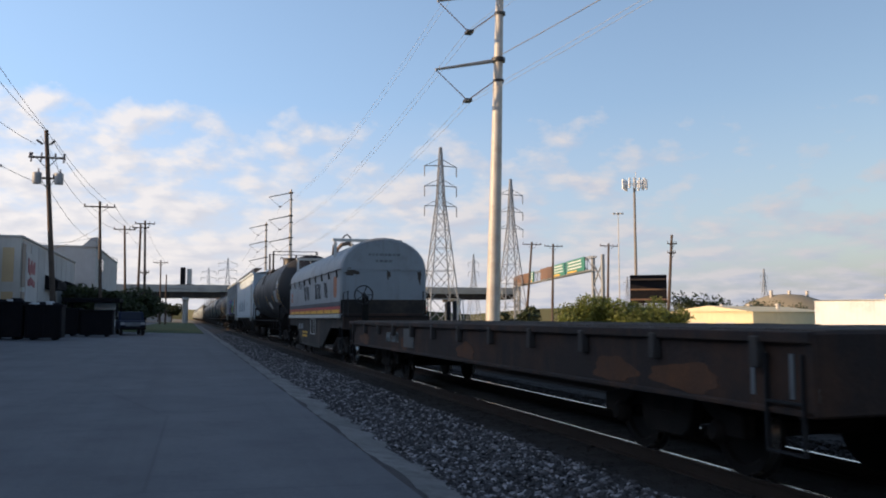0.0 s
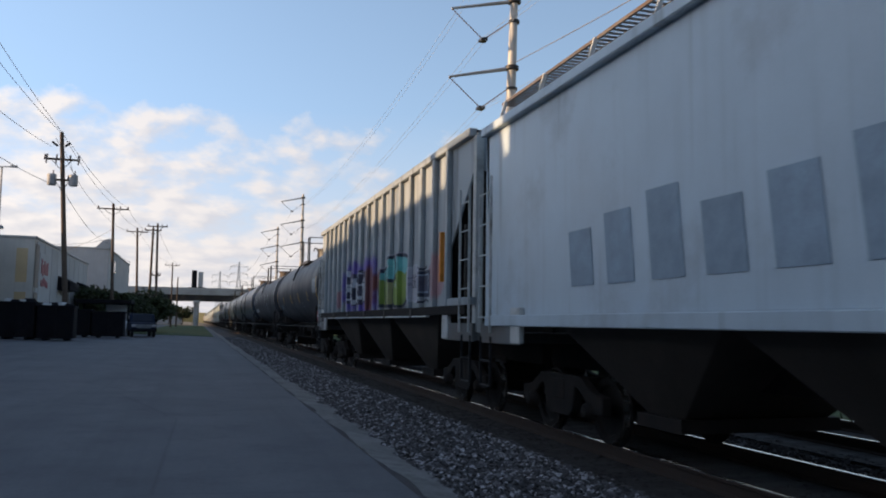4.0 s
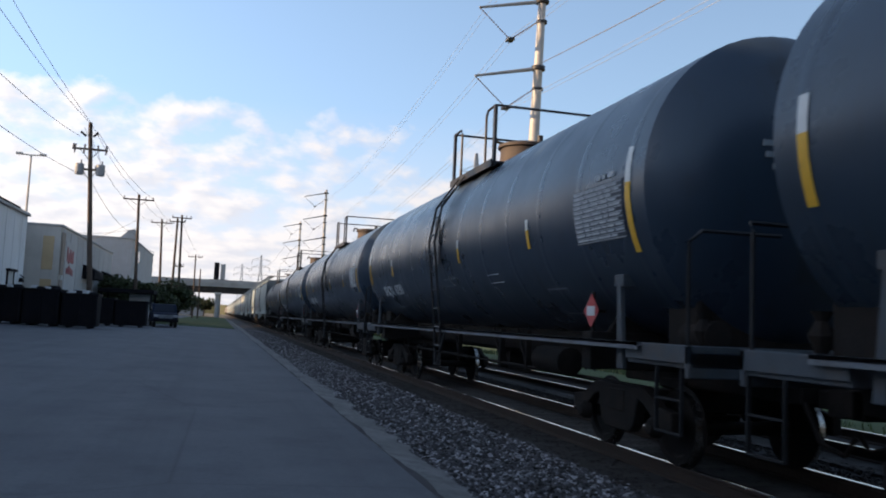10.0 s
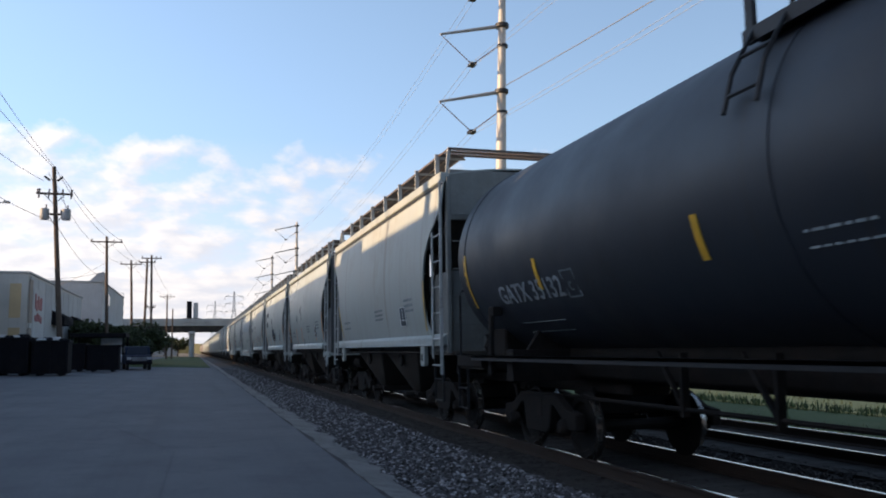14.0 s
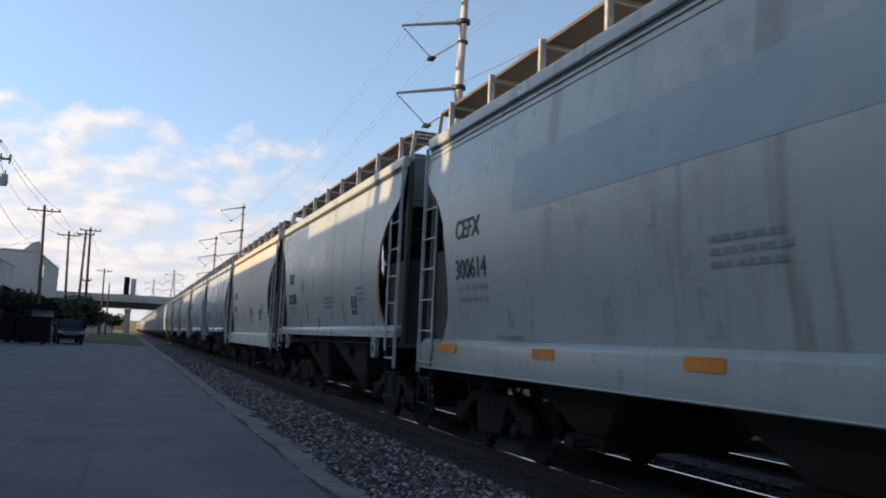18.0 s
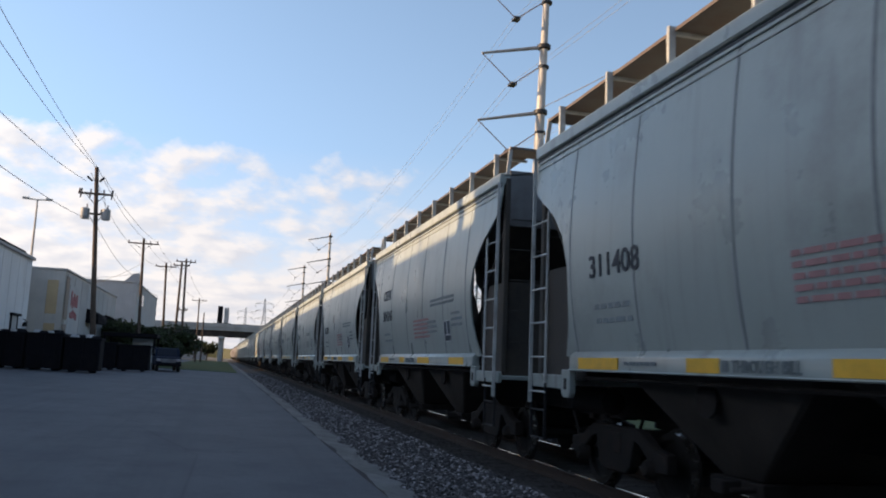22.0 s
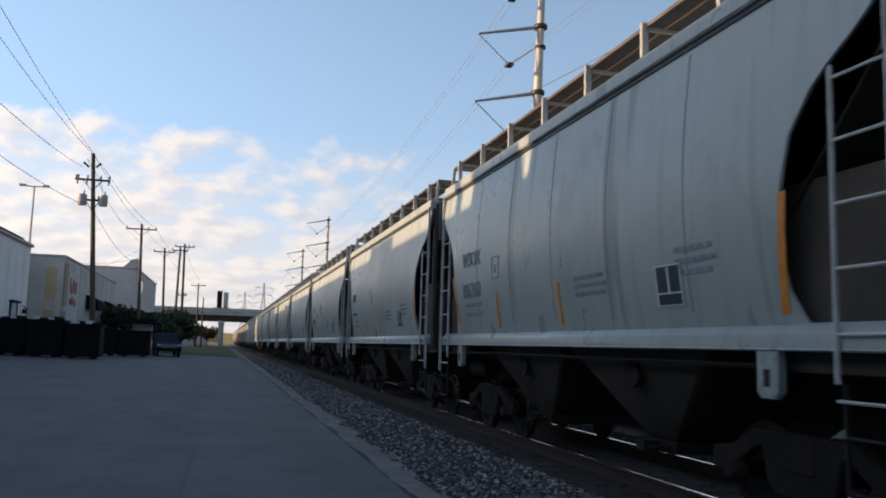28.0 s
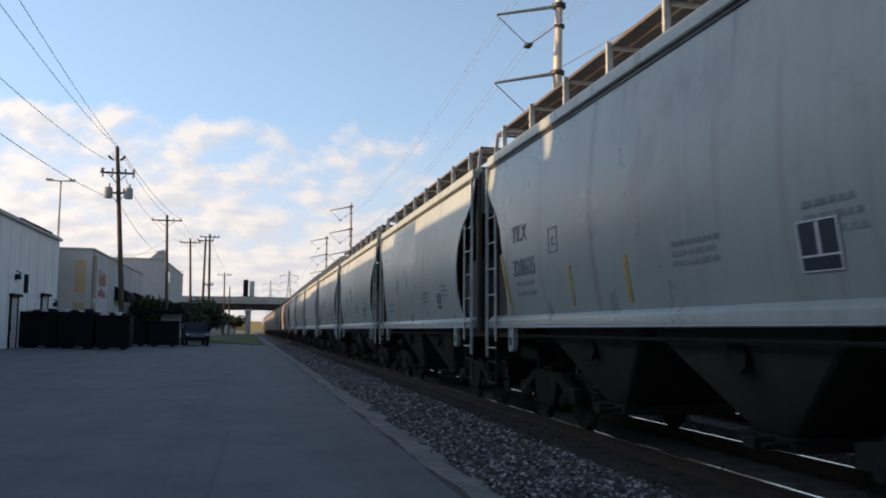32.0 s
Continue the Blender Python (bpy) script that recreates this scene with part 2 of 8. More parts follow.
ENDLIGHT = mat("end_pale_grey", (0.20, 0.205, 0.195), 0.7, 0, 0.2, 1.5, 30, 0.1, (0.10, 0.09, 0.08), 0.4, 0.3)
ENDSTEEL = mat("end_steel_grey", (0.085, 0.09, 0.095), 0.7, 0, 0.2, 1.5, 30, 0.1, (0.05, 0.045, 0.04), 0.4, 0.3)
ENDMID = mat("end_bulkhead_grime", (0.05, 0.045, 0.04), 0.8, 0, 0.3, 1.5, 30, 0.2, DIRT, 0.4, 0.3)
# Near-black stands for the shade of open ends and undersides, plus grime.
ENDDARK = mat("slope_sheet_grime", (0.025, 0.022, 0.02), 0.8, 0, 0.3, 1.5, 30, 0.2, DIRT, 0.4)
RUSTW = mat("walkway_galvanised", (0.13, 0.11, 0.095), 0.6, 0.3, 0.3, 3, 40, 0.2, (0.10, 0.05, 0.03), 0.5)
# Lighter tone puts the light on the top sheet into its colour.
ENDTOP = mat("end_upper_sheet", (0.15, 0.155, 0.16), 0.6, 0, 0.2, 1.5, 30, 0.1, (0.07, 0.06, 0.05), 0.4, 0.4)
BRACE_B = mat("brace_blue_grey", (0.10, 0.125, 0.15), 0.55, 0, 0.2, 3, 40, 0.1, DIRT, 0.3)
BRACE_D = mat("platform_blue_grey", (0.06, 0.072, 0.085), 0.65, 0, 0.25, 3, 40, 0.1, DIRT, 0.45)
SEAM = mat("seam_grey", (0.17, 0.19, 0.20), 0.6, 0, 0.3, 2, 30, 0.1)
WIREP = mat("aluminium_wire", (0.30, 0.32, 0.34), 0.5, 0.3, 0.1, 3, 20, 0.0)
SILL_T = mat("sill_grey", (0.15, 0.165, 0.18), 0.6, 0, 0.25, 3, 40, 0.1, DIRT, 0.4)
LADDER = mat("ladder_paint", (0.46, 0.47, 0.45), 0.5, 0, 0.15, 4, 60, 0.05, DIRT, 0.35)
LETTER = mat("letter_black", (0.03, 0.035, 0.045), 0.6, 0, 0.3, 6, 60, 0.0)
LETTER_W = mat("letter_white", (0.62, 0.64, 0.64), 0.6, 0, 0.15, 6, 60, 0.0)
LETTER_D = mat("letter_worn", (0.16, 0.19, 0.20), 0.6, 0, 0.3, 9, 60, 0.0)
LETTER_R = mat("letter_red", (0.33, 0.17, 0.17), 0.6, 0, 0.2, 6, 60, 0.0)
ORANGE = mat("reflector_orange", (0.62, 0.22, 0.03), 0.45, 0, 0.2, 6, 60, 0.0)
YELLOW = mat("reflector_yellow", (0.75, 0.42, 0.04), 0.45, 0, 0.15, 6, 60, 0.0)
YELLOW_F = mat("reflector_faded_yellow", (0.46, 0.29, 0.06), 0.6, 0, 0.35, 5, 60, 0.0, (0.30, 0.31, 0.28), 0.45)
WHITE = mat("reflector_white", (0.70, 0.71, 0.68), 0.45, 0, 0.1, 6, 60, 0.0)
PLATE = mat("stencil_plate_dark", (0.018, 0.032, 0.045), 0.5, 0, 0.2, 6, 60, 0.0)
RED = mat("placard_red", (0.42, 0.055, 0.055), 0.5, 0, 0.1, 6, 60, 0.0)
RUSTY = mat("rusty_flatcar", (0.032, 0.022, 0.019), 0.85, 0, 0.45, 1.2, 30, 0.3, (0.105, 0.046, 0.022), 0.42, 0.4)
RUST_O = mat("rust_orange", (0.15, 0.065, 0.03), 0.9, 0, 0.5, 1.6, 30, 0.3, (0.05, 0.035, 0.03), 0.6, 0.5)
DECKW = mat("deck_planks", (0.075, 0.06, 0.05), 0.9, 0, 0.35, 3, 40, 0.4)
BROWN = mat("manway_brown", (0.062, 0.046, 0.038), 0.7, 0, 0.3, 4, 40, 0.2, DIRT, 0.4)
WOODP = mat("pole_wood", (0.085, 0.062, 0.048), 0.9, 0, 0.3, 3, 25, 0.5, None, 0, 0.3)
GALV = mat("galvanised_steel", (0.40, 0.385, 0.36), 0.55, 0.15, 0.15, 1.0, 20, 0.05, (0.24, 0.20, 0.16), 0.4, 0.3)
MASTG = mat("mast_grey_brown", (0.17, 0.155, 0.14), 0.6, 0.1, 0.15, 1.0, 20, 0.05)
# White shed paint with the warm sunlight mixed into its colour.
CREAMW = mat("shed_cream_paint", (0.62, 0.55, 0.36), 0.75, 0, 0.08, 0.4, 12, 0.1, (0.45, 0.40, 0.28), 0.2, 0.2)
POCKET = mat("pocket_worn_steel", (0.055, 0.048, 0.045), 0.8, 0, 0.3, 3, 40, 0.2, DIRT, 0.5)
LATT = mat("lattice_steel", (0.30, 0.31, 0.32), 0.55, 0.3, 0.15, 1.0, 20, 0.05)
GLASSY = mat("porcelain_insulator", (0.16, 0.13, 0.12), 0.2, 0, 0.1, 6, 60, 0.0)
XFORM = mat("transformer_grey", (0.32, 0.33, 0.34), 0.5, 0, 0.15, 4, 40, 0.05)
WIREM = mat("wire_aluminium", (0.16, 0.16, 0.165), 0.6, 0.2, 0.1, 1, 10, 0.0)
WALLW = mat("warehouse_white_paint", (0.66, 0.68, 0.70), 0.75, 0, 0.07, 0.35, 12, 0.1, (0.42, 0.42, 0.41), 0.15, 0.25)
BEIGE = mat("wall_beige", (0.50, 0.47, 0.43), 0.85, 0, 0.1, 0.6, 20, 0.15, None, 0, 0.2)
TAN = mat("wall_tan_panel", (0.50, 0.37, 0.22), 0.85, 0, 0.1, 0.6, 20, 0.15)
TAN_D = mat("wall_brown_panel", (0.26, 0.215, 0.18), 0.85, 0, 0.1, 0.6, 20, 0.15)
GREYW = mat("wall_pale_grey", (0.42, 0.42, 0.42), 0.85, 0, 0.1, 0.5, 20, 0.1, (0.30, 0.29, 0.27), 0.25, 0.3)
BRICK = mat("brown_brick", (0.12, 0.075, 0.055), 0.9, 0, 0.25, 1.0, 12, 0.3)
SIGNR = mat("sign_red", (0.24, 0.05, 0.07), 0.5, 0, 0.1, 3, 20, 0.0)
DARKM = mat("dark_metal", (0.010, 0.010, 0.013), 0.85, 0.0, 0.3, 1.5, 20, 0.15, (0.022, 0.017, 0.015), 0.3, spec=0.1)
NAVY = mat("pickup_navy", (0.010, 0.016, 0.036), 0.75, 0.0, 0.25, 1.5, 20, 0.1, (0.02, 0.018, 0.02), 0.3, spec=0.15)
GLASS_T = mat("tinted_glass", (0.015, 0.02, 0.03), 0.35, 0, 0.1, 1, 10, 0.0, spec=0.2)
GLASS_D = mat("window_dark_glass", (0.02, 0.025, 0.03), 0.1, 0, 0.1, 1, 10, 0.0)
BRIDGE = mat("bridge_concrete", (0.40, 0.39, 0.37), 0.85, 0, 0.15, 0.25, 8, 0.15, (0.24, 0.22, 0.20), 0.3, 0.3)
GREEN_S = mat("sign_green", (0.015, 0.15, 0.10), 0.4, 0, 0.08, 0.5, 10, 0.0)
BROWN_S = mat("sign_back_brown", (0.15, 0.09, 0.06), 0.7, 0, 0.2, 0.5, 10, 0.0)
BARK = mat("bark", (0.07, 0.055, 0.045), 0.95, 0, 0.3, 4, 30, 0.6)
STRAW = mat("hill_ground", (0.30, 0.26, 0.18), 0.95, 0, 0.2, 0.05, 3, 0.1)


def leaf_mat(name, color):
    m = bpy.data.materials.new(name)
    m.use_nodes = True
    t = m.node_tree
    b = t.nodes["Principled BSDF"]
    b.inputs["Roughness"].default_value = 0.6
    gi = t.nodes.new("ShaderNodeNewGeometry")
    r = t.nodes.new("ShaderNodeValToRGB")
    c = Vector(color)
    r.color_ramp.elements[0].color, r.color_ramp.elements[1].color = (*(c * 0.5), 1), (*(c * 1.5), 1)
    t.links.new(gi.outputs["Random Per Island"], r.inputs[0])
    t.links.new(r.outputs[0], b.inputs["Base Color"])
    tr = t.nodes.new("ShaderNodeBsdfTranslucent")
    t.links.new(r.outputs[0], tr.inputs[0])
    mx = t.nodes.new("ShaderNodeMixShader")
    mx.inputs[0].default_value = 0.3
    t.links.new(b.outputs[0], mx.inputs[1])
    t.links.new(tr.outputs[0], mx.inputs[2])
    t.links.new(mx.outputs[0], t.nodes["Material Output"].inputs[0])
    return m


LEAF = leaf_mat("leaf_green", (0.038, 0.052, 0.020))
LEAF_Y = leaf_mat("leaf_olive", (0.12, 0.145, 0.03))
GRASS = leaf_mat("grass_blade", (0.06, 0.085, 0.03))
STRAW_L = leaf_mat("straw_blade", (0.34, 0.27, 0.10))


def ground_mat(name, c1, c2, c3, s1, s2, s3, rough, bump, cracks=0.0, tracks=False):
    """Ground seen from close and far: three noises, optional cracks and long tyre bands."""
    m = bpy.data.materials.new(name)
    m.use_nodes = True
    t = m.node_tree
    b = t.nodes["Principled BSDF"]
    b.inputs["Roughness"].default_value = rough
    b.inputs["Specular IOR Level"].default_value = 0.25
    tc = t.nodes.new("ShaderNodeTexCoord")

    def nz(s, d=6, vec=None):
        n = t.nodes.new("ShaderNodeTexNoise")
        n.inputs["Scale"].default_value, n.inputs["Detail"].default_value, n.inputs["Roughness"].default_value = s, d, 0.65
        t.links.new(vec or tc.outputs["Object"], n.inputs["Vector"])
        return n.outputs["Fac"]

    def mr(v, a, b2, c=0.0, d=1.0):
        r = t.nodes.new("ShaderNodeMapRange")
        t.links.new(v, r.inputs[0])
        for k, x in enumerate((a, b2, c, d)):
            r.inputs[k + 1].default_value = x
        return r.outputs[0]

    def mix(fac, a, bb):
        mx = t.nodes.new("ShaderNodeMix")
        mx.data_type = "RGBA"
        t.links.new(fac, mx.inputs[0])
        for k, v in ((6, a), (7, bb)):
            if isinstance(v, tuple):
                mx.inputs[k].default_value = (*v, 1)
            else:
                t.links.new(v, mx.inputs[k])
        return mx.outputs[2]

    out = mix(mr(nz(s1), 0.35, 0.65), c1, c2)
    out = mix(mr(nz(s2), 0.5, 0.75, 0, 0.7), out, c3)
    f = nz(s3, 3)
    out = mix(mr(f, 0.3, 0.7, 0.25, 0.0), out, tuple(x * 0.4 for x in c1))
    if tracks:
        mp = t.nodes.new("ShaderNodeMapping")
        mp.inputs["Scale"].default_value = (1.1, 0.02, 1)
        t.links.new(tc.outputs["Object"], mp.inputs[0])
        out = mix(mr(nz(1.0, 4, mp.outputs[0]), 0.48, 0.7, 0, 0.5), out, tuple(x * 0.72 for x in c1))
    if cracks:
        v = t.nodes.new("ShaderNodeTexVoronoi")
        v.feature = "DISTANCE_TO_EDGE"
        v.inputs["Scale"].default_value = 0.22
        t.links.new(tc.outputs["Object"], v.inputs["Vector"])
        out = mix(mr(v.outputs["Distance"], 0.0, 0.006, cracks, 0.0), out, tuple(x * 0.3 for x in c1))
    t.links.new(out, b.inputs["Base Color"])
    bp = t.nodes.new("ShaderNodeBump")
    bp.inputs["Strength"].default_value, bp.inputs["Distance"].default_value = bump, 0.03
    t.links.new(f, bp.inputs["Height"])
    t.links.new(bp.outputs[0], b.inputs["Normal"])
    return m


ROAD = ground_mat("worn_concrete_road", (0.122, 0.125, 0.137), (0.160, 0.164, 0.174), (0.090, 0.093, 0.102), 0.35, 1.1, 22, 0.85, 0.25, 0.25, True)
SHOULDER = ground_mat("pale_gravel_shoulder", (0.27, 0.265, 0.26), (0.19, 0.185, 0.18), (0.10, 0.097, 0.095), 1.6, 3.2, 40, 0.95, 0.7)
BALLAST_BED = ground_mat("ballast_bed", (0.07, 0.066, 0.067), (0.10, 0.095, 0.096), (0.05, 0.047, 0.046), 1.0, 9, 30, 0.95, 1.0)
# Oil stain made blacker to hold the deep shade under the train.
OIL_SHADE = ground_mat("oily_track_bed", (0.032, 0.028, 0.027), (0.048, 0.042, 0.038), (0.02, 0.018, 0.018), 0.8, 6, 30, 0.95, 0.9)
DIRTG = ground_mat("dry_dirt", (0.24, 0.21, 0.17), (0.18, 0.16, 0.12), (0.12, 0.12, 0.07), 0.1, 0.8, 8, 0.95, 0.4)
LAWN = ground_mat("mown_grass", (0.075, 0.105, 0.035), (0.05, 0.075, 0.028), (0.13, 0.13, 0.05), 0.15, 1.2, 14, 0.95, 0.6)
DRY = ground_mat("dry_yellow_grass", (0.42, 0.34, 0.13), (0.33, 0.29, 0.11), (0.22, 0.20, 0.08), 0.12, 0.9, 10, 0.95, 0.6)
TIE = mat("tie_wood", (0.03, 0.026, 0.023), 0.95, 0, 0.3, 3, 30, 0.5)
RAILS = mat("rail_rust", (0.045, 0.030, 0.023), 0.8, 0.3, 0.25, 3, 40, 0.2)
RAILH = mat("rail_head_polished", (0.62, 0.62, 0.63), 0.22, 1.0, 0.05, 3, 40, 0.0)


# ---------------------------------------------------------------- mesh tools
class Shape:
    """Collects faces of boxes, tubes and sheets; mesh() makes one mesh of them."""

    def __init__(self):
        self.v, self.f = [], []

    def add(self, verts, faces):
        n = len(self.v)
        self.v += [tuple(p) for p in verts]
        self.f += [tuple(n + i for i in q) for q in faces]
        return self

    def box(self, x0, x1, y0, y1, z0, z1, m=None, taper=1.0):
        cx, cy = (x0 + x1) / 2, (y0 + y1) / 2
        p = [Vector((x, y, z0)) for x, y in ((x0, y0), (x1, y0), (x1, y1), (x0, y1))]
        p += [Vector((cx + (x - cx) * taper, cy + (y - cy) * taper, z1)) for x, y in ((x0, y0), (x1, y0), (x1, y1), (x0, y1))]
        if m is not None:
            p = [m @ q for q in p]
        return self.add(p, ((3, 2, 1, 0), (4, 5, 6, 7), (0, 1, 5, 4), (1, 2, 6, 5), (2, 3, 7, 6), (3, 0, 4, 7)))

    def beam(self, a, b, w, h=None, side=(0, 0, 1)):
        a, b, h = Vector(a), Vector(b), h or w
        d = (b - a).normalized()
        s = Vector(side)
        if abs(d.dot(s)) > 0.95:
            s = Vector((0, 1, 0)) if abs(d.y) < 0.9 else Vector((1, 0, 0))
        u = d.cross(s).normalized()
        t = u.cross(d)
        p = [c + u * (i * w / 2) + t * (j * h / 2) for c in (a, b) for i, j in ((-1, -1), (1, -1), (1, 1), (-1, 1))]
        return self.add(p, ((3, 2, 1, 0), (4, 5, 6, 7), (0, 1, 5, 4), (1, 2, 6, 5), (2, 3, 7, 6), (3, 0, 4, 7)))

    def tube(self, pts, r, n=8, r2=None, caps=True):
        pts = [Vector(q) for q in pts]
        rings = []
        for i, q in enumerate(pts):
            d = (pts[min(i + 1, len(pts) - 1)] - pts[max(i - 1, 0)]).normalized()
            s = Vector((0, 0, 1)) if abs(d.z) < 0.9 else Vector((0, 1, 0))
            u = d.cross(s).normalized()
            t = u.cross(d)
            rr = r if r2 is None else r + (r2 - r) * i / (len(pts) - 1)
            rings.append([q + (u * math.cos(2 * math.pi * k / n) + t * math.sin(2 * math.pi * k / n)) * rr for k in range(n)])
        f = [(i * n + k, i * n + (k + 1) % n, (i + 1) * n + (k + 1) % n, (i + 1) * n + k) for i in range(len(pts) - 1) for k in range(n)]
        if caps:
            f += [tuple(range(n - 1, -1, -1)), tuple((len(pts) - 1) * n + k for k in range(n))]
        return self.add([p for g in rings for p in g], f)

    def lathe(self, prof, n, axis="y", at=(0, 0, 0)):
        """prof: (along, radius); closed at radius 0 or by caps."""
        o = Vector(at)
        vs, f = [], []
        for a, r in prof:
            for k in range(n):
                c, s = r * math.cos(2 * math.pi * k / n), r * math.sin(2 * math.pi * k / n)
                vs.append(o + Vector({"y": (c, a, s), "x": (a, c, s), "z": (c, s, a)}[axis]))
        for i in range(len(prof) - 1):
            f += [(i * n + k, i * n + (k + 1) % n, (i + 1) * n + (k + 1) % n, (i + 1) * n + k) for k in range(n)]
        f += [tuple(range(n - 1, -1, -1)), tuple((len(prof) - 1) * n + k for k in range(n))]
        return self.add(vs, f)

    def sheet(self, rows, thick):
        """rows of points (grid); thick: vector to the back face."""
        th = Vector(thick)
        nr, nc = len(rows), len(rows[0])
        front = [Vector(p) for r in rows for p in r]
        back = [p + th for p in front]
        n = nr * nc
        f = []
        for i in range(nr - 1):
            for k in range(nc - 1):
                a, b, c, d = i * nc + k, i * nc + k + 1, (i + 1) * nc + k + 1, (i + 1) * nc + k
                f += [(a, b, c, d), (n + d, n + c, n + b, n + a)]
        edge = [k for k in range(nc)] + [i * nc + nc - 1 for i in range(1, nr)] + [(nr - 1) * nc + k for k in range(nc - 2, -1, -1)] + [i * nc for i in range(nr - 2, 0, -1)]
        for a, b in zip(edge, edge[1:] + edge[:1]):
            f.append((b, a, n + a, n + b))
        return self.add(front + back, f)

    def prism(self, outline, a, b, axis="y"):
        """outline in the plane across axis, swept from a to b."""
        def at(p, t):
            return {"y": (p[0], t, p[1]), "x": (t, p[0], p[1]), "z": (p[0], p[1], t)}[axis]
        n = len(outline)
        vs = [at(p, a) for p in outline] + [at(p, b) for p in outline]
        f = [tuple(range(n)), tuple(range(2 * n - 1, n - 1, -1))] + [(k, n + k, n + (k + 1) % n, (k + 1) % n) for k in range(n)]
        return self.add(vs, f)

    def mesh(self, name, material, bevel=0.0, smooth=35):
        me = bpy.data.meshes.new(name)
        me.from_pydata(self.v, [], self.f)
        bm = bmesh.new()
        bm.from_mesh(me)
        bmesh.ops.recalc_face_normals(bm, faces=bm.faces)
        if bevel:
            bmesh.ops.bevel(bm, geom=[e for e in bm.edges if e.calc_face_angle(0) > 0.6], offset=bevel, segments=1, affect="EDGES", clamp_overlap=True)
        bm.to_mesh(me)
        bm.free()
        me.materials.append(material)
        if smooth:
            me.polygons.foreach_set("use_smooth", [True] * len(me.polygons))
            me.set_sharp_from_angle(angle=radians(smooth))
        return me


def part(name, data, parent, label="", m=None):
    """One mesh object under a thing or a part."""
    ob = new(name, data)
    ob.parent = parent
    if m is not None:
        ob.matrix_basis = m
    return tagged(ob, label)


def shaped(name, shape, material, parent, label="", bevel=0.0, m=None, smooth=35):
    return part(name, shape.mesh(name, material, bevel, smooth), parent, label, m)


def thing(name, label, category, group="", m=None, data=None):
    ob = new(name, data)
    if m is not None:
        ob.matrix_basis = m
    return tagged(ob, label, category, group)


def structure(name, shape, material, label, category, bevel=0.0, smooth=35):
    return tagged(new(name, shape.mesh(name, material, bevel, smooth)), label, category, "", "structure")


# lettering, made once
GLYPHS = {}


def letters(body):
    if body not in GLYPHS:
        c = bpy.data.curves.new("letters", "FONT")
        c.body, c.size, c.extrude, c.resolution_u, c.offset = body, 1.0, 0.004, 3, 0.012
        ob = new("letters", c)
        me = bpy.data.meshes.new_from_object(ob.evaluated_get(bpy.context.evaluated_depsgraph_get()))
        bpy.data.objects.remove(ob)
        GLYPHS[body] = [tuple(v.co) for v in me.vertices], [tuple(p.vertices) for p in me.polygons]
    return GLYPHS[body]


def side_letters(body, size, y, z, face, material, parent, name="lettering", label="", squeeze=0.85):
    """Lettering on the side that faces -x, starting at y and running towards -y; face(z) gives the surface's x."""
    vs, fs = letters(body)
    s = Shape()
    s.add([(face(z + p[1] * size) - 0.006 - p[2], y - p[0] * size * squeeze, z + p[1] * size) for p in vs], fs)
    me = bpy.data.meshes.new(name)
    me.from_pydata(s.v, [], s.f)
    me.materials.append(material)
    return part(name, me, parent, label or "painted lettering " + body.lower())


def patch(y0, y1, z0, z1, face, shear=0.0, nz=5, thick=0.006, out=0.004):
    """A thin painted or stuck-on field that follows the side."""
    rows = []
    for i in range(nz + 1):
        z = z0 + (z1 - z0) * i / nz
        x = face(z) - out - thick
        rows.append([(x, y0 + shear * (z - z0), z), (x, y1 + shear * (z - z0), z)])
    return Shape().sheet(rows, (thick, 0, 0))


def bars(y, z, w, lines, h, gap, face, rnd, word=0.0):
    """Unreadable small writing: rows of short bars, running towards -y."""
    s = Shape()
    for i in range(lines):
        yy = y
        while y - yy < w:
            ln = rnd.uniform(0.5, 1.5) * word if word else rnd.uniform(0.06, 0.22) * (h / 0.06)
            if y - yy + ln > w:
                break
            zz = z - i * gap
            x = face(zz) - 0.008
            s.box(x, x + 0.006, yy - ln, yy, zz, zz + h)
            yy -= ln + (0.035 if word else 0.04 * (h / 0.06))
    return s


# ---------------------------------------------------------------- the ground
TRACK_X, TRACK2_X = 5.82, 9.52
LOT = [(-400.0, 0.45), (-60.0, 0.45), (-12.0, 0.30), (2.1, -0.12)]


def lot_z(x):
    """Height of the paved lot, which falls gently to the track."""
    for (xa, za), (xb, zb) in zip(LOT, LOT[1:]):
        if x <= xb:
            return za + (zb - za) * (x - xa) / (xb - xa)
    return -0.12


PROFILE = [(-900, 0.42), (-60, 0.42), (-12, 0.27), (2.0, -0.15), (2.6, -0.27), (11.0, -0.27), (12.0, -0.22), (30, -0.35), (60, -1.6), (120, -3.6), (1500, -4.0)]
rows = []
for yy in (-300, -60, -20, 0, 20, 45, 80, 130, 200, 300, 600, 1500, 4000):
    rows.append([(x, yy, z) for x, z in PROFILE])
structure("ground", Shape().sheet(rows, (0, 0, -0.5)), DIRTG, "dry dirt and thin grass ground", "ground", smooth=0)

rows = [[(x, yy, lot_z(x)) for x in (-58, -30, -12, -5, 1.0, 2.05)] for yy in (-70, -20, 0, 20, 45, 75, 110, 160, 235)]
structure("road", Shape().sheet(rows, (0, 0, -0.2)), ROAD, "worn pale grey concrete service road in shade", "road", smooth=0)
s = Shape()
rnd = random.Random(3)
yy = -12.0
rows = []
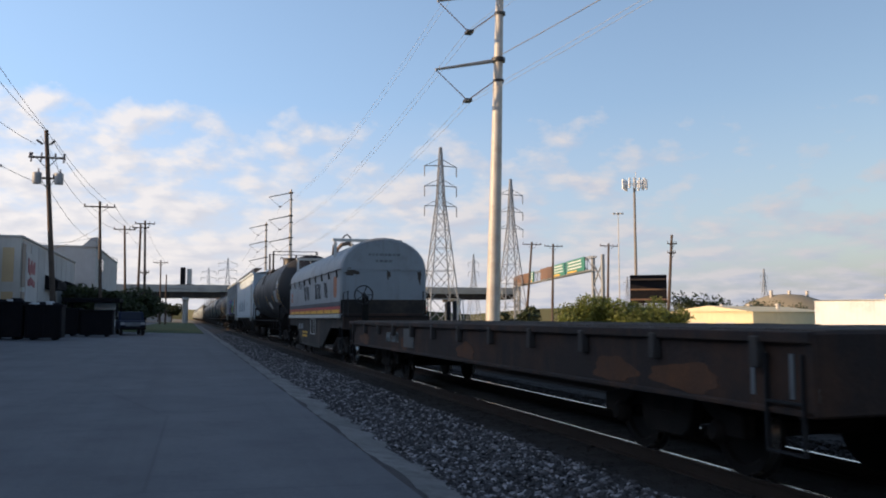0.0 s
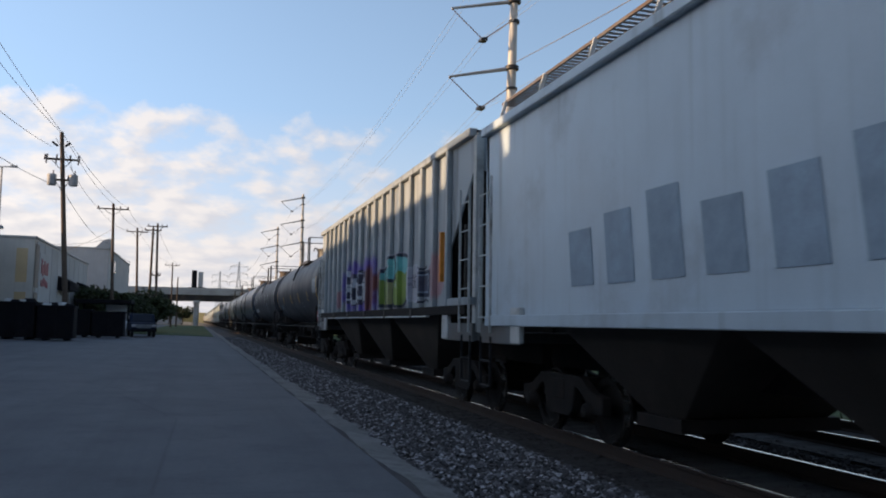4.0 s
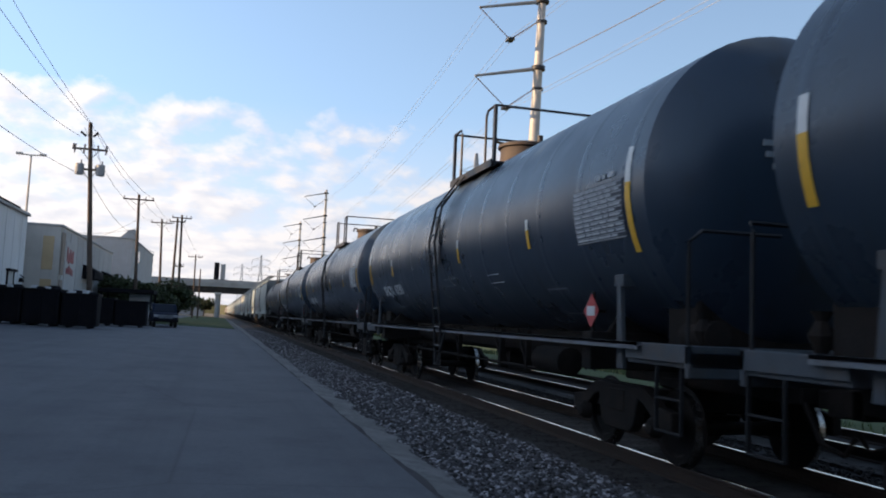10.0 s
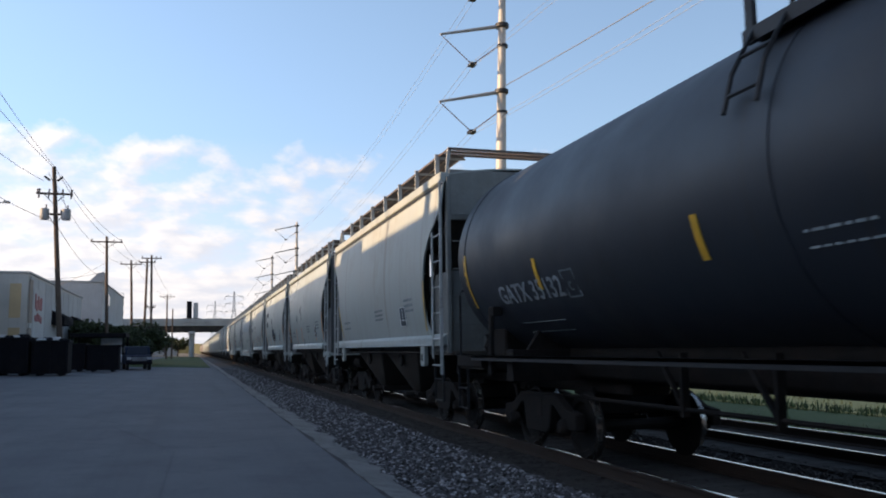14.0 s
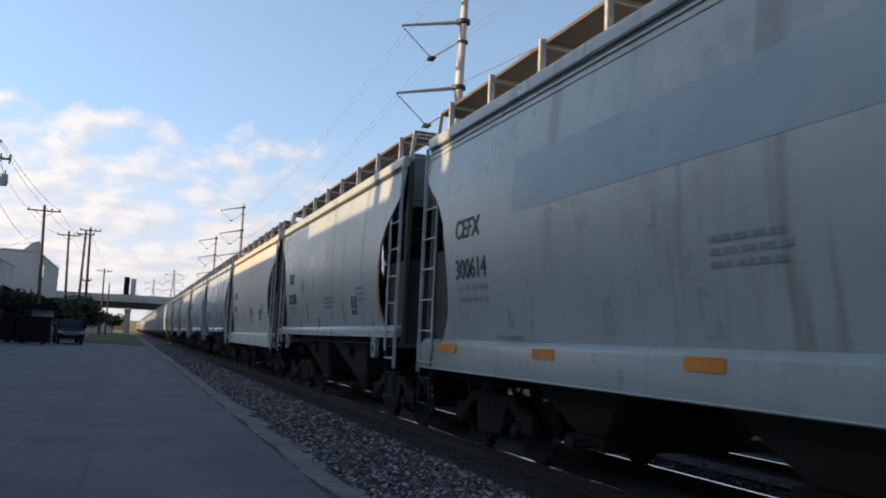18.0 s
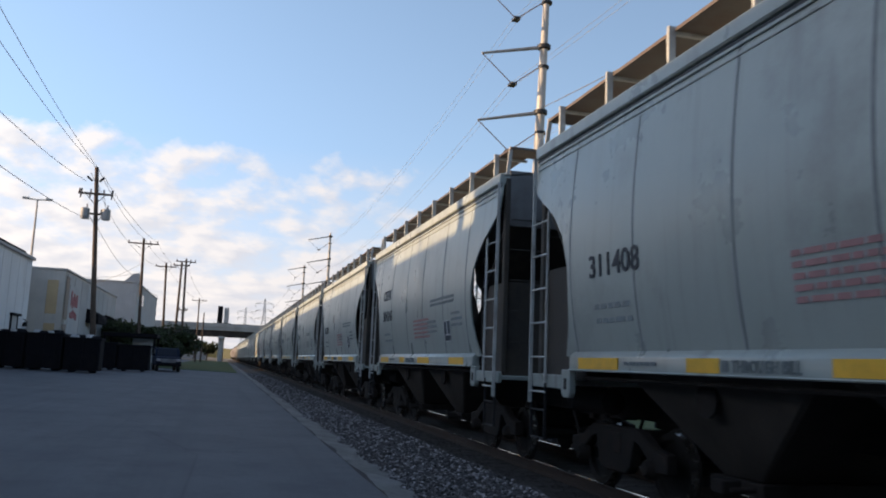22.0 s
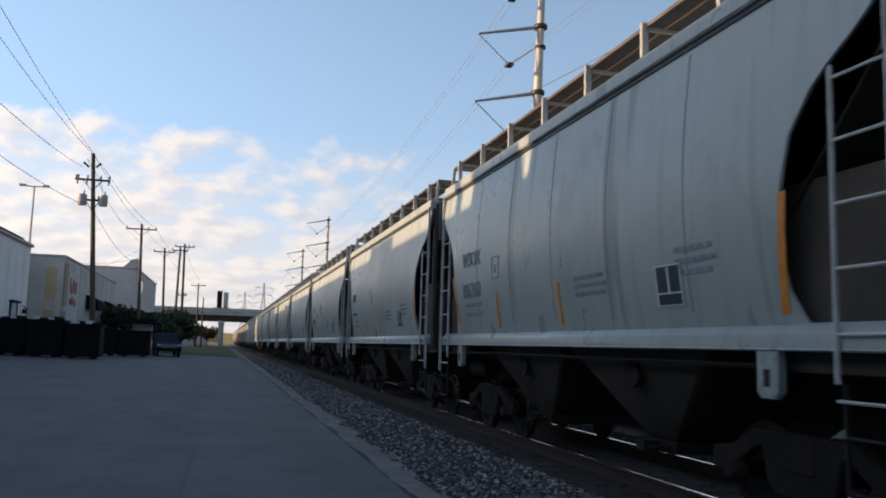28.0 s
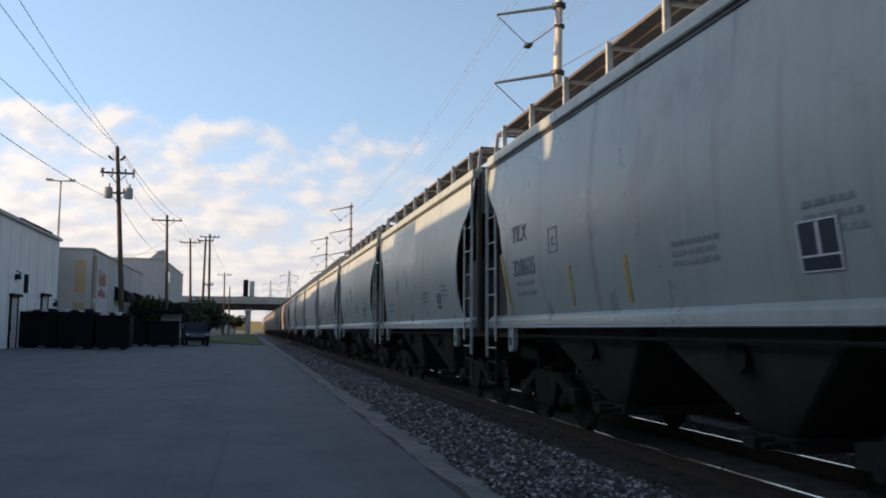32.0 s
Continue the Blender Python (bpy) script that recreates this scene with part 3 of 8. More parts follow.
while yy < 170:
    a = 2.13 + rnd.uniform(-0.03, 0.03)
    b = 2.62 + rnd.uniform(-0.14, 0.16)
    rows.append([(a - 0.03, yy, -0.135), ((a + b) / 2, yy, -0.165 + rnd.uniform(-0.015, 0.015)), (b, yy, -0.215)])
    yy += 0.45 if yy < 45 else 3.0
structure("road_shoulder", Shape().sheet(rows, (0, 0, -0.1)), SHOULDER, "strip of pale fine gravel along the road edge", "shoulder")

rows = []
yy = -12.0
while yy < 170:
    q = 0.03 * math.sin(yy * 1.7) + rnd.uniform(-0.03, 0.03)
    rows.append([(2.035, yy, -0.118), (2.09 + q, yy, -0.12), (2.13 + q, yy, -0.16)])
    yy += 0.35 if yy < 45 else 3.0
structure("road_edge", Shape().sheet(rows, (0, 0, -0.1)), BALLAST_BED, "dark broken edge of the road slab", "road")
rows = []
yy = -12.0
while yy < 420:
    rows.append([(x, yy, z + rnd.uniform(-0.012, 0.012)) for x, z in ((2.45, -0.25), (2.8, -0.22), (3.6, -0.20), (4.4, -0.20), (5.82, -0.20), (7.2, -0.20), (7.7, -0.23), (8.2, -0.20), (9.52, -0.20), (10.9, -0.20), (11.5, -0.30))])
    yy += 1.0 if yy < 60 else 12.0
structure("ballast_bed", Shape().sheet(rows, (0, 0, -0.12)), BALLAST_BED, "bed of crushed grey stone under the tracks", "ballast")
for k, tx in enumerate((TRACK_X, TRACK2_X)):
    structure("oily_strip", Shape().box(tx - 1.50, tx + 1.38, -12, 420, -0.24, -0.168), OIL_SHADE, "ballast between and beside the rails, dark with oil and painted-in shade", "ballast")
rows = [[(x, yy, z) for x, z in ((11.1, -0.20), (13, -0.17), (15.4, -0.22), (17, -0.5))] for yy in (-80, 0, 60, 150, 300, 420)]
structure("lawn", Shape().sheet(rows, (0, 0, -0.3)), LAWN, "strip of mown grass beyond the tracks", "lawn", smooth=0)
rows = [[(x, yy, lot_z(x) + 0.03) for x in (-6.5, -3, 0.6, 1.6)] for yy in (84, 110, 160, 235)]
structure("verge", Shape().sheet(rows, (0, 0, -0.2)), LAWN, "patch of dull green verge before the overpass", "verge", smooth=0)


def stones(name, n, box, size, label, seed, weight, material):
    """Loose crushed stones, one object."""
    g = np.random.RandomState(seed)
    (x0, x1), (y0, y1) = box
    px = x0 + (x1 - x0) * g.rand(n)
    py = y0 + (y1 - y0) * g.rand(n) ** weight
    base = np.array([(1, 0, 0), (0, 1, 0), (-1, 0, 0), (0, -1, 0), (0.1, 0.1, 0.8), (0, 0, -0.7), (0.7, 0.7, 0.3), (-0.7, 0.6, 0.35)], float)
    tri = [(0, 6, 4), (6, 1, 4), (1, 7, 4), (7, 2, 4), (2, 3, 4), (3, 0, 4), (0, 3, 5), (3, 2, 5), (2, 7, 5), (7, 1, 5), (1, 6, 5), (6, 0, 5)]
    r = size * (0.6 + 0.8 * g.rand(n))
    ang, tilt = g.rand(n) * 6.28, (g.rand(n) - 0.5) * 1.6
    v = base[None] * (0.75 + 0.5 * g.rand(n, 8, 1)) * r[:, None, None] * np.array([1, 0.8, 0.75])
    c, q = np.cos(tilt)[:, None], np.sin(tilt)[:, None]
    v = np.stack([v[..., 0], v[..., 1] * c - v[..., 2] * q, v[..., 1] * q + v[..., 2] * c], -1)
    c, q = np.cos(ang)[:, None], np.sin(ang)[:, None]
    v = np.stack([v[..., 0] * c - v[..., 1] * q, v[..., 0] * q + v[..., 1] * c, v[..., 2]], -1)
    edge = np.clip((px - 2.35) / 0.6, 0, 1)
    v += np.stack([px, py, -0.245 + 0.05 * edge + 0.02 * g.rand(n)], -1)[:, None]
    me = bpy.data.meshes.new(name)
    f = (np.array(tri)[None] + 8 * np.arange(n)[:, None, None]).reshape(-1, 3)
    me.from_pydata(v.reshape(-1, 3), [], f)
    me.materials.append(material)
    return tagged(new(name, me), label, "ballast", "", "stuff")


STONE = bpy.data.materials.new("crushed_stone")
STONE.use_nodes = True
t_ = STONE.node_tree
g_ = t_.nodes.new("ShaderNodeNewGeometry")
r_ = t_.nodes.new("ShaderNodeValToRGB")
r_.color_ramp.elements[0].color, r_.color_ramp.elements[1].color = (0.028, 0.026, 0.027, 1), (0.42, 0.40, 0.41, 1)
r_.color_ramp.elements.new(0.7).color = (0.095, 0.09, 0.094, 1)
t_.links.new(g_.outputs["Random Per Island"], r_.inputs[0])
t_.links.new(r_.outputs[0], t_.nodes["Principled BSDF"].inputs["Base Color"])
t_.nodes["Principled BSDF"].inputs["Roughness"].default_value = 0.9
stones("ballast_stones", 26000, ((2.5, 4.36), (3.0, 36.0)), 0.034, "loose crushed grey ballast stones", 1, 1.35, STONE)
stones("ballast_stones_far", 9000, ((2.55, 4.3), (34.0, 85.0)), 0.05, "loose crushed grey ballast stones", 2, 1.0, STONE)
stones("ballast_between_tracks", 6000, ((7.1, 8.3), (4.0, 40.0)), 0.036, "ballast stones between two tracks, blackened for shade and oil", 4, 1.3, OIL_SHADE)
stones("shoulder_pebbles", 5000, ((2.18, 2.70), (3.0, 60.0)), 0.022, "scattered pale pebbles on the road edge", 5, 1.4, STONE)
stones("oily_stones", 7000, ((4.36, 5.0), (3.0, 45.0)), 0.034, "oil-blackened ballast stones by the rail", 6, 1.35, OIL_SHADE)
stones("oily_stones_between_rails", 7000, ((5.15, 6.5), (3.0, 45.0)), 0.032, "ballast stones between the rails, blackened for shade and oil", 7, 1.35, OIL_SHADE)

# rails and ties
rail_prof = [(-0.07, -0.17), (0.07, -0.17), (0.07, -0.155), (0.012, -0.135), (0.012, -0.045), (0.036, -0.035), (0.036, -0.004), (-0.036, -0.004), (-0.036, -0.035), (-0.012, -0.045), (-0.012, -0.135), (-0.07, -0.155)]
rail_me = Shape().prism(rail_prof, -20, 420).mesh("rail", RAILS)
head_me = Shape().box(-0.026, 0.026, -20, 420, -0.006, 0.0).mesh("rail_head", RAILH)
tie_me = Shape().box(-1.3, 1.3, -0.115, 0.115, -0.34, -0.166).mesh("tie", TIE, 0.01)
for tx, lab in ((TRACK_X, "railway track with worn shiny rails, beside the road"), (TRACK2_X, "second empty railway track with dull rails")):
    tr = thing("railway_track", lab, "track", "railway tracks", pose(tx, 0, 0))
    tr["kind"] = "structure"
    for sx in (-0.7525, 0.7525):
        r = part("rail", rail_me, tr, "", pose(sx, 0, 0))
        part("rail_head", head_me, r, "polished running surface")
    for k in range(80):
        part("tie", tie_me, tr, "", pose(0, 2 + k * 0.55, 0))

rows = [[(x, yy, z + 0.03) for x, z in ((15.2, -0.22), (30, -0.30), (45, -0.9), (60, -1.5), (120, -3.5))] for yy in (-80, 0, 60, 150, 300, 420)]
structure("dry_field", Shape().sheet(rows, (0, 0, -0.3)), DRY, "sunlit dry yellow grass beyond the lawn", "field", smooth=0)


def tufts(name, n, x0, x1, y0, y1, h, material, label, seed):
    """Many grass blades, one object."""
    g = np.random.RandomState(seed)
    px, py = x0 + (x1 - x0) * g.rand(n), y0 + (y1 - y0) * g.rand(n)
    hh, an = h * (0.5 + g.rand(n)), g.rand(n) * 6.28
    w = 0.02 + 0.02 * g.rand(n)
    base = np.stack([px, py, -0.25 - 0.012 * (px - 20).clip(0)], -1)
    side = np.stack([np.cos(an) * w, np.sin(an) * w, 0 * w], -1)
    tip = base + np.stack([(g.rand(n) - 0.5) * hh * 0.8, (g.rand(n) - 0.5) * hh * 0.8, hh], -1)
    v = np.stack([base - side, base + side, tip], 1).reshape(-1, 3)
    me = bpy.data.meshes.new(name)
    me.from_pydata(v, [], np.arange(3 * n).reshape(-1, 3))
    me.materials.append(material)
    return tagged(new(name, me), label, "grass", "", "stuff")


tufts("weed_fringe", 9000, 14.9, 15.9, 2, 110, 0.20, GRASS, "dark fringe of uncut weeds along the lawn", 21)
tufts("dry_grass", 16000, 15.6, 40, 0, 120, 0.16, STRAW_L, "tall dry yellow grass in sunlight", 22)
tufts("track_weeds", 2500, 11.4, 12.4, 3, 90, 0.16, GRASS, "low green weeds along the second track", 23)


# ---------------------------------------------------------------- the train: parts shared by all cars
rnd = random.Random(11)
side_frame = Shape()
side_frame.prism([(-1.25, 0.36), (-1.25, 0.58), (-0.95, 0.62), (-0.6, 0.80), (0.6, 0.80), (0.95, 0.62), (1.25, 0.58), (1.25, 0.36), (1.0, 0.36), (0.62, 0.62), (0.5, 0.66), (0.42, 0.34), (0.30, 0.26), (-0.30, 0.26), (-0.42, 0.34), (-0.5, 0.66), (-0.62, 0.62), (-1.0, 0.36)], -0.07, 0.07, "x")
SIDE_FRAME = side_frame.mesh("side_frame", UNDER, 0.015)
WHEEL_ME = Shape().lathe([(-0.07, 0.10), (-0.07, 0.34), (-0.045, 0.455), (-0.03, 0.455), (-0.02, 0.42), (0.07, 0.41), (0.07, 0.33), (0.03, 0.30), (0.03, 0.10)], 24, "x").mesh("wheel", WHEEL)
WHEEL_ME.materials.append(TREAD)
for q in WHEEL_ME.polygons:
    if all(0.405 < math.hypot(WHEEL_ME.vertices[i].co.y, WHEEL_ME.vertices[i].co.z) < 0.43 for i in q.vertices):
        q.material_index = 1
RIM_ME = Shape().lathe([(-0.018, 0.4225), (0.068, 0.4125), (0.066, 0.36), (0.072, 0.36), (0.074, 0.414), (-0.018, 0.424)], 24, "x").mesh("tread", TREAD)
AXLE_ME = Shape().lathe([(-0.95, 0.07), (-0.7, 0.09), (0, 0.075), (0.7, 0.09), (0.95, 0.07)], 10, "x").mesh("axle", WHEEL)
CAP_ME = Shape().lathe([(-0.09, 0.0), (-0.085, 0.07), (-0.03, 0.115), (0.05, 0.12)], 12, "x").mesh("bearing_cap", UNDER)
SPRING_ME = Shape()
for q in (-0.17, 0, 0.17):
    SPRING_ME.lathe([(0.28 + 0.03 * i, 0.055 + 0.014 * (i % 2)) for i in range(12)], 8, "z", (0, q, 0))
SPRING_ME = SPRING_ME.mesh("spring_group", UNDER)
BOLSTER_ME = Shape().box(-1.1, 1.1, -0.2, 0.2, 0.50, 0.78).box(-0.35, 0.35, -0.3, 0.3, 0.78, 0.9).box(-0.95, 0.95, -0.5, -0.42, 0.3, 0.42).box(-0.95, 0.95, 0.42, 0.5, 0.3, 0.42).mesh("bolster", UNDER, 0.02)
COUPLER_ME = Shape().box(-0.1, 0.1, 0, 0.55, 0.80, 0.98).box(-0.16, 0.10, 0.50, 0.72, 0.74, 1.04).box(0.05, 0.2, 0.55, 0.68, 0.76, 1.02).tube([(0.25, 0.1, 0.85), (0.27, 0.35, 0.5), (0.24, 0.62, 0.42), (0.2, 0.72, 0.6)], 0.03, 6).mesh("coupler", UNDER, 0.01)


def trucks(car, half, lite=False):
    for sy in (-1, 1):
        tk = part("truck", BOLSTER_ME, car, "grimy cast steel wheel truck", pose(0, sy * half, 0))
        for sx in (-1, 1):
            part("side_frame", SIDE_FRAME, tk, "", pose(sx * 1.02, 0, 0.03))
        for wy in (-0.89, 0.89):
            for sx in (-1, 1):
                w = part("wheel", WHEEL_ME, tk, "", pose(sx * 0.7525, wy, 0.42, 0, 0, 0 if sx > 0 else 180))
                if not lite:
                    part("bearing_cap", CAP_ME, tk, "", pose(sx * 1.08, wy, 0.42, 0, 0, 0 if sx < 0 else 180))
            part("axle", AXLE_ME, tk, "", pose(0, wy, 0.42))
        if not lite:
            for sx in (-1, 1):
                part("spring_group", SPRING_ME, tk, "", pose(sx * 1.02, 0, 0))


def couplers(car, half):
    for sy in (-1, 1):
        part("coupler", COUPLER_ME, car, "", pose(0, sy * half, 0, 0, 0, 0 if sy > 0 else 180))


def ladder(car, x, y0, y1, z0, z1, n, material, name="ladder", r=0.013, lean=0.0):
    """Two rails and n rungs in the plane x; each rung is a part of its own."""
    def p(y, z):
        return (x + lean * (z - z0), y, z)
    rails = Shape().beam(p(y0, z0), p(y0, z1), 0.04, 0.018).beam(p(y1, z0), p(y1, z1), 0.04, 0.018)
    if name not in ("ladder", "end_ladder") or x > 0 and name == "ladder":                       # a short step iron is one bent piece
        for k in range(n):
            z = z0 + (z1 - z0) * (k / n if name != "ladder" else (k + 0.5) / n) + 0.01
            rails.beam(p(y0, z), p(y1, z), 0.035, 0.02)
        return shaped(name, rails, material, car)
    lad = shaped(name, rails, material, car)
    me = Shape().tube([(0, y0, 0), (0, y1, 0)], r, 6).mesh("rung", material)
    for k in range(n):
        z = z0 + (z1 - z0) * (k + 0.5) / n
        part("rung", me, lad, "", pose(x + lean * (z - z0), 0, z))
    return lad


def corner_ladder(car, x, y0, y1, sy):
    """A tall outer rail up to the eave, a shorter inner rail bent in at its top, and rungs between them."""
    s = Shape().beam((x, y0, 1.02), (x, y0, 4.52), 0.05, 0.022).tube([(x, y1, 1.30), (x, y1, 3.62), (x * 0.985, y1 - sy * 0.07, 3.74), (x * 0.97, y1 - sy * 0.10, 3.80)], 0.022, 6)
    lad = shaped("ladder", s, LADDER, car)
    me = RUNGS.setdefault(round(y1 - y0, 3), None) or Shape().tube([(0, 0, 0), (0, y1 - y0, 0)], 0.014, 6).mesh("rung", LADDER)
    RUNGS[round(y1 - y0, 3)] = me
    for k in range(6):
        part("rung", me, lad, "", pose(x, y0, 1.18 + k * 0.47))
    return lad


RUNGS = {}


def brake_wheel(car, x, y, z, material):
    s = Shape()
    pts = [(x + 0.28 * math.cos(a), y, z + 0.28 * math.sin(a)) for a in [2 * math.pi * k / 16 for k in range(17)]]
    s.tube(pts, 0.02, 6)
    for k in range(5):
        a = 2 * math.pi * k / 5
        s.tube([(x, y, z), (x + 0.28 * math.cos(a), y, z + 0.28 * math.sin(a))], 0.015, 5)
    s.lathe([(-0.06, 0.06), (0.06, 0.06)], 8, "y", (x, y, z))
    return shaped("brake_wheel", s, material, car)


def grate(x0, x1, y0, y1, z, step):
    """A running board of bars."""
    s = Shape()
    for x in (x0, (x0 + x1) / 2, x1):
        s.box(x - 0.015, x + 0.015, y0, y1, z, z + 0.04)
    n = int((y1 - y0) / step)
    for k in range(n + 1):
        y = y0 + (y1 - y0) * k / n
        s.box(x0, x1, y - 0.007, y + 0.007, z + 0.004, z + 0.034)
    return s


def grate_across(x0, x1, y0, y1, z, step):
    """A short running board of bars that lie along the track."""
    s = Shape()
    for y in (y0, (y0 + y1) / 2, y1):
        s.box(x0, x1, y - 0.012, y + 0.012, z, z + 0.04)
    n = int((x1 - x0) / step)
    for k in range(n + 1):
        x = x0 + (x1 - x0) * k / n
        s.box(x - 0.006, x + 0.006, min(y0, y1), max(y0, y1), z + 0.004, z + 0.034)
    return s


# ---------------------------------------------------------------- covered hoppers
WALK_Z = 5.10


def hop_x(z):
    """Half width of the rounded side at height z."""
    t = (z - 1.7) / (4.6 - 1.7)
    return 1.50 + 0.14 * math.sin(math.pi * min(1, max(0, t)) ** 0.85) + 0.03 * t


def hop_face(z):
    return -hop_x(z)


CUT_Y = ((1.6, 4.72), (1.8, 4.62), (2.05, 4.48), (2.4, 4.41), (2.8, 4.40), (3.2, 4.56), (3.5, 4.86), (3.65, 5.08), (3.8, 5.36), (3.95, 5.60), (4.1, 5.72), (9.0, 5.72))
CUT_A = ((1.6, 4.95), (1.8, 4.80), (2.05, 4.66), (2.4, 4.64), (2.8, 4.70), (3.2, 4.82), (3.5, 5.06), (3.65, 5.24), (3.8, 5.48), (3.95, 5.66), (4.1, 5.78), (9.0, 5.78))


def hop_cut(z, table):
    """Half length of the side sheet at height z: the end is cut away in a curve."""
    for (za, a), (zb, b) in zip(table, table[1:]):
        if z <= zb:
            return a + (b - a) * (z - za) / (zb - za)


def hopper(label, paint, solid_walk=False, deep=False, end_paint=ENDMID, tab=False):
    """Rounded sides on a side sill, two bays, a running board above the eave."""
    car = thing("hopper_car", label, "hopper car", "freight train cars")
    table = CUT_Y if solid_walk and not deep else CUT_A
    end = table[-1][1]
    zs = [1.66, 1.8, 2.0, 2.25, 2.5, 2.8, 3.0, 3.2, 3.35, 3.5, 3.65, 3.8, 3.95, 4.1, 4.3, 4.52]
    if deep:
        zs[0] = 1.48
    for sx in (-1, 1):
        rows = []
        for z in zs:
            e = hop_cut(z, table)
            rows.append([(sx * hop_x(z), -e + 2 * e * k / 12, z) for k in range(13)])
        shaped("side_panel", Shape().sheet(rows, (-sx * 0.03, 0, 0)), paint, car, smooth=40)
        z0, z1 = (1.10, 1.49) if deep else (1.49, 1.68) if solid_walk else (1.54, 1.70)
        lugs = not deep and not tab
        e = end if deep else 4.44 if solid_walk else 4.34
        lug_y = e
        e = end - 0.03 if lugs and not solid_walk else e
        sl = Shape().prism([(sx * 1.44, z0), (sx * 1.575, z0), (sx * 1.575, z1 - 0.03), (sx * 1.50, z1 + 0.045), (sx * 1.44, z1 + 0.045)], -e, e)
        sl.box(sx * 1.40, sx * 1.60, -e, e, z0 - 0.015, z0 + 0.01)
        sill = shaped("side_sill", sl, paint, car, "", 0.012)
        for sy in (-1, 1):
            if lugs:
                q = sy * lug_y
                lug = Shape().prism([(q - 0.05 * sy, z0), (q + 0.22 * sy, z0), (q + 0.22 * sy, 1.20), (q + 0.17 * sy, 1.14), (q, 1.14), (q - 0.05 * sy, 1.20)], sx * 1.50, sx * 1.585, "x")
                shaped("jacking_lug", lug, paint, sill, "", 0.01)
                hole = Shape().box(sx * 1.58, sx * 1.595, q + 0.085 * sy - 0.035, q + 0.085 * sy + 0.035, 1.24, 1.38)
                shaped("lug_hole", hole, STEELB, sill)
        ev = Shape().box(sx * 1.40, sx * 1.60, -end, end, 4.50, 4.68)
        if solid_walk and not deep:
            for y in (4.3, 2.65, 0.85, -0.77, -2.5, -4.1):
                shaped("weld_seam", Shape().sheet([[(sx * (hop_x(z) + 0.003), y + d, z) for d in (-0.016, 0.016)] for z in zs], (-sx * 0.01, 0, 0)), SEAM, car, "dark weld seam", smooth=40)
        if solid_walk:
            for z in (4.41, 4.32):
                shaped("eave_bead", Shape().box(sx * 1.50, sx * 1.575, -end + 0.05, end - 0.05, z, z + 0.035), paint, car, "", 0.006)
        shaped("eave_rail", ev, paint, car, "", 0.02)
        # Raised black strip whose colour stands for the groove's shade line.
        shaped("eave_groove", Shape().box(sx * 1.52, sx * 1.565, -end + 0.02, end - 0.02, 4.445, 4.48), STEELB, car)
        wk = Shape().box(sx * 0.95, sx * 1.42, -end + 0.5, end - 0.5, WALK_Z, WALK_Z + 0.04) if solid_walk else grate(sx * 0.95, sx * 1.42, -end + 0.45, end - 0.45, WALK_Z, 0.06)
        walkb = shaped("roof_walk", wk, RUSTW, car, "weathered galvanised running board")
        bme = Shape().box(sx * 1.42, sx * 1.50, -0.02, 0.02, 4.64, WALK_Z + 0.05).beam((sx * 1.44, 0, WALK_Z - 0.02), (sx * 0.9, 0, WALK_Z - 0.02), 0.04, 0.04).mesh("walk_bracket", LADDER)
        for k in range(8):
            part("walk_bracket", bme, walkb, "", pose(0, -end + 0.62 + k * (2 * end - 1.24) / 7, 0))
    rows = [[(-1.52 + 3.04 * k / 8, sy, 4.65 + 0.16 * math.sin(math.pi * k / 8)) for k in range(9)] for sy in (-end, 0, end)]
    shaped("roof", Shape().sheet(rows, (0, 0, -0.03)), paint, car)
    shaped("hatch_trough", Shape().box(-0.5, 0.5, -end + 1.0, end - 1.0, 4.78, 4.94, None, 0.93), paint, car, "long closed loading hatch", 0.03)
    for sy in (-1, 1):
        o = (lambda y: sy * y)
        cw = shaped("cross_walk", Shape().box(-1.42, 1.42, o(end - 0.48), o(end + 0.02), WALK_Z, WALK_Z + 0.04) if solid_walk else grate_across(-1.42, 1.42, o(end - 0.48), o(end + 0.02), WALK_Z, 0.06), RUSTW, car)
        for sx in (-1, 1):
            shaped("walk_post", Shape().beam((sx * 1.46, o(end - 0.03), 4.60), (sx * 1.40, o(end - 0.03), WALK_Z + 0.05), 0.06, 0.03), LADDER, cw)
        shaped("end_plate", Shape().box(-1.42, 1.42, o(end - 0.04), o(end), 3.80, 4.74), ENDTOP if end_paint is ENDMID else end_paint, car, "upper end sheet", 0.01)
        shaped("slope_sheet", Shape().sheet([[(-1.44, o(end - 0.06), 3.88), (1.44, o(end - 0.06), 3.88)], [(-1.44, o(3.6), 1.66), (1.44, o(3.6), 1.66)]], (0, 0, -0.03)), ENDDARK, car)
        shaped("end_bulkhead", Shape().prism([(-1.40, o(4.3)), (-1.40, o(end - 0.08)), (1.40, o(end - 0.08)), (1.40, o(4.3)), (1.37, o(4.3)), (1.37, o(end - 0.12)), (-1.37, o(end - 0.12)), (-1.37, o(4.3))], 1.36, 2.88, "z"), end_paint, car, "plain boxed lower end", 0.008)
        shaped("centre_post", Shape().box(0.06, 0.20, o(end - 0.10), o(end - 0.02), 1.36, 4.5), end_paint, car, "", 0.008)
        pl = Shape().box(-1.55, 1.55, o(4.70), o(end + 0.12), 1.29, 1.36).box(-1.57, -1.50, o(4.70), o(end + 0.12), 1.24, 1.42).box(1.50, 1.57, o(4.70), o(end + 0.12), 1.24, 1.42)
        if lugs and not solid_walk:
            pl = Shape().box(-1.40, 1.40, o(4.70), o(end + 0.12), 1.36, 1.43)
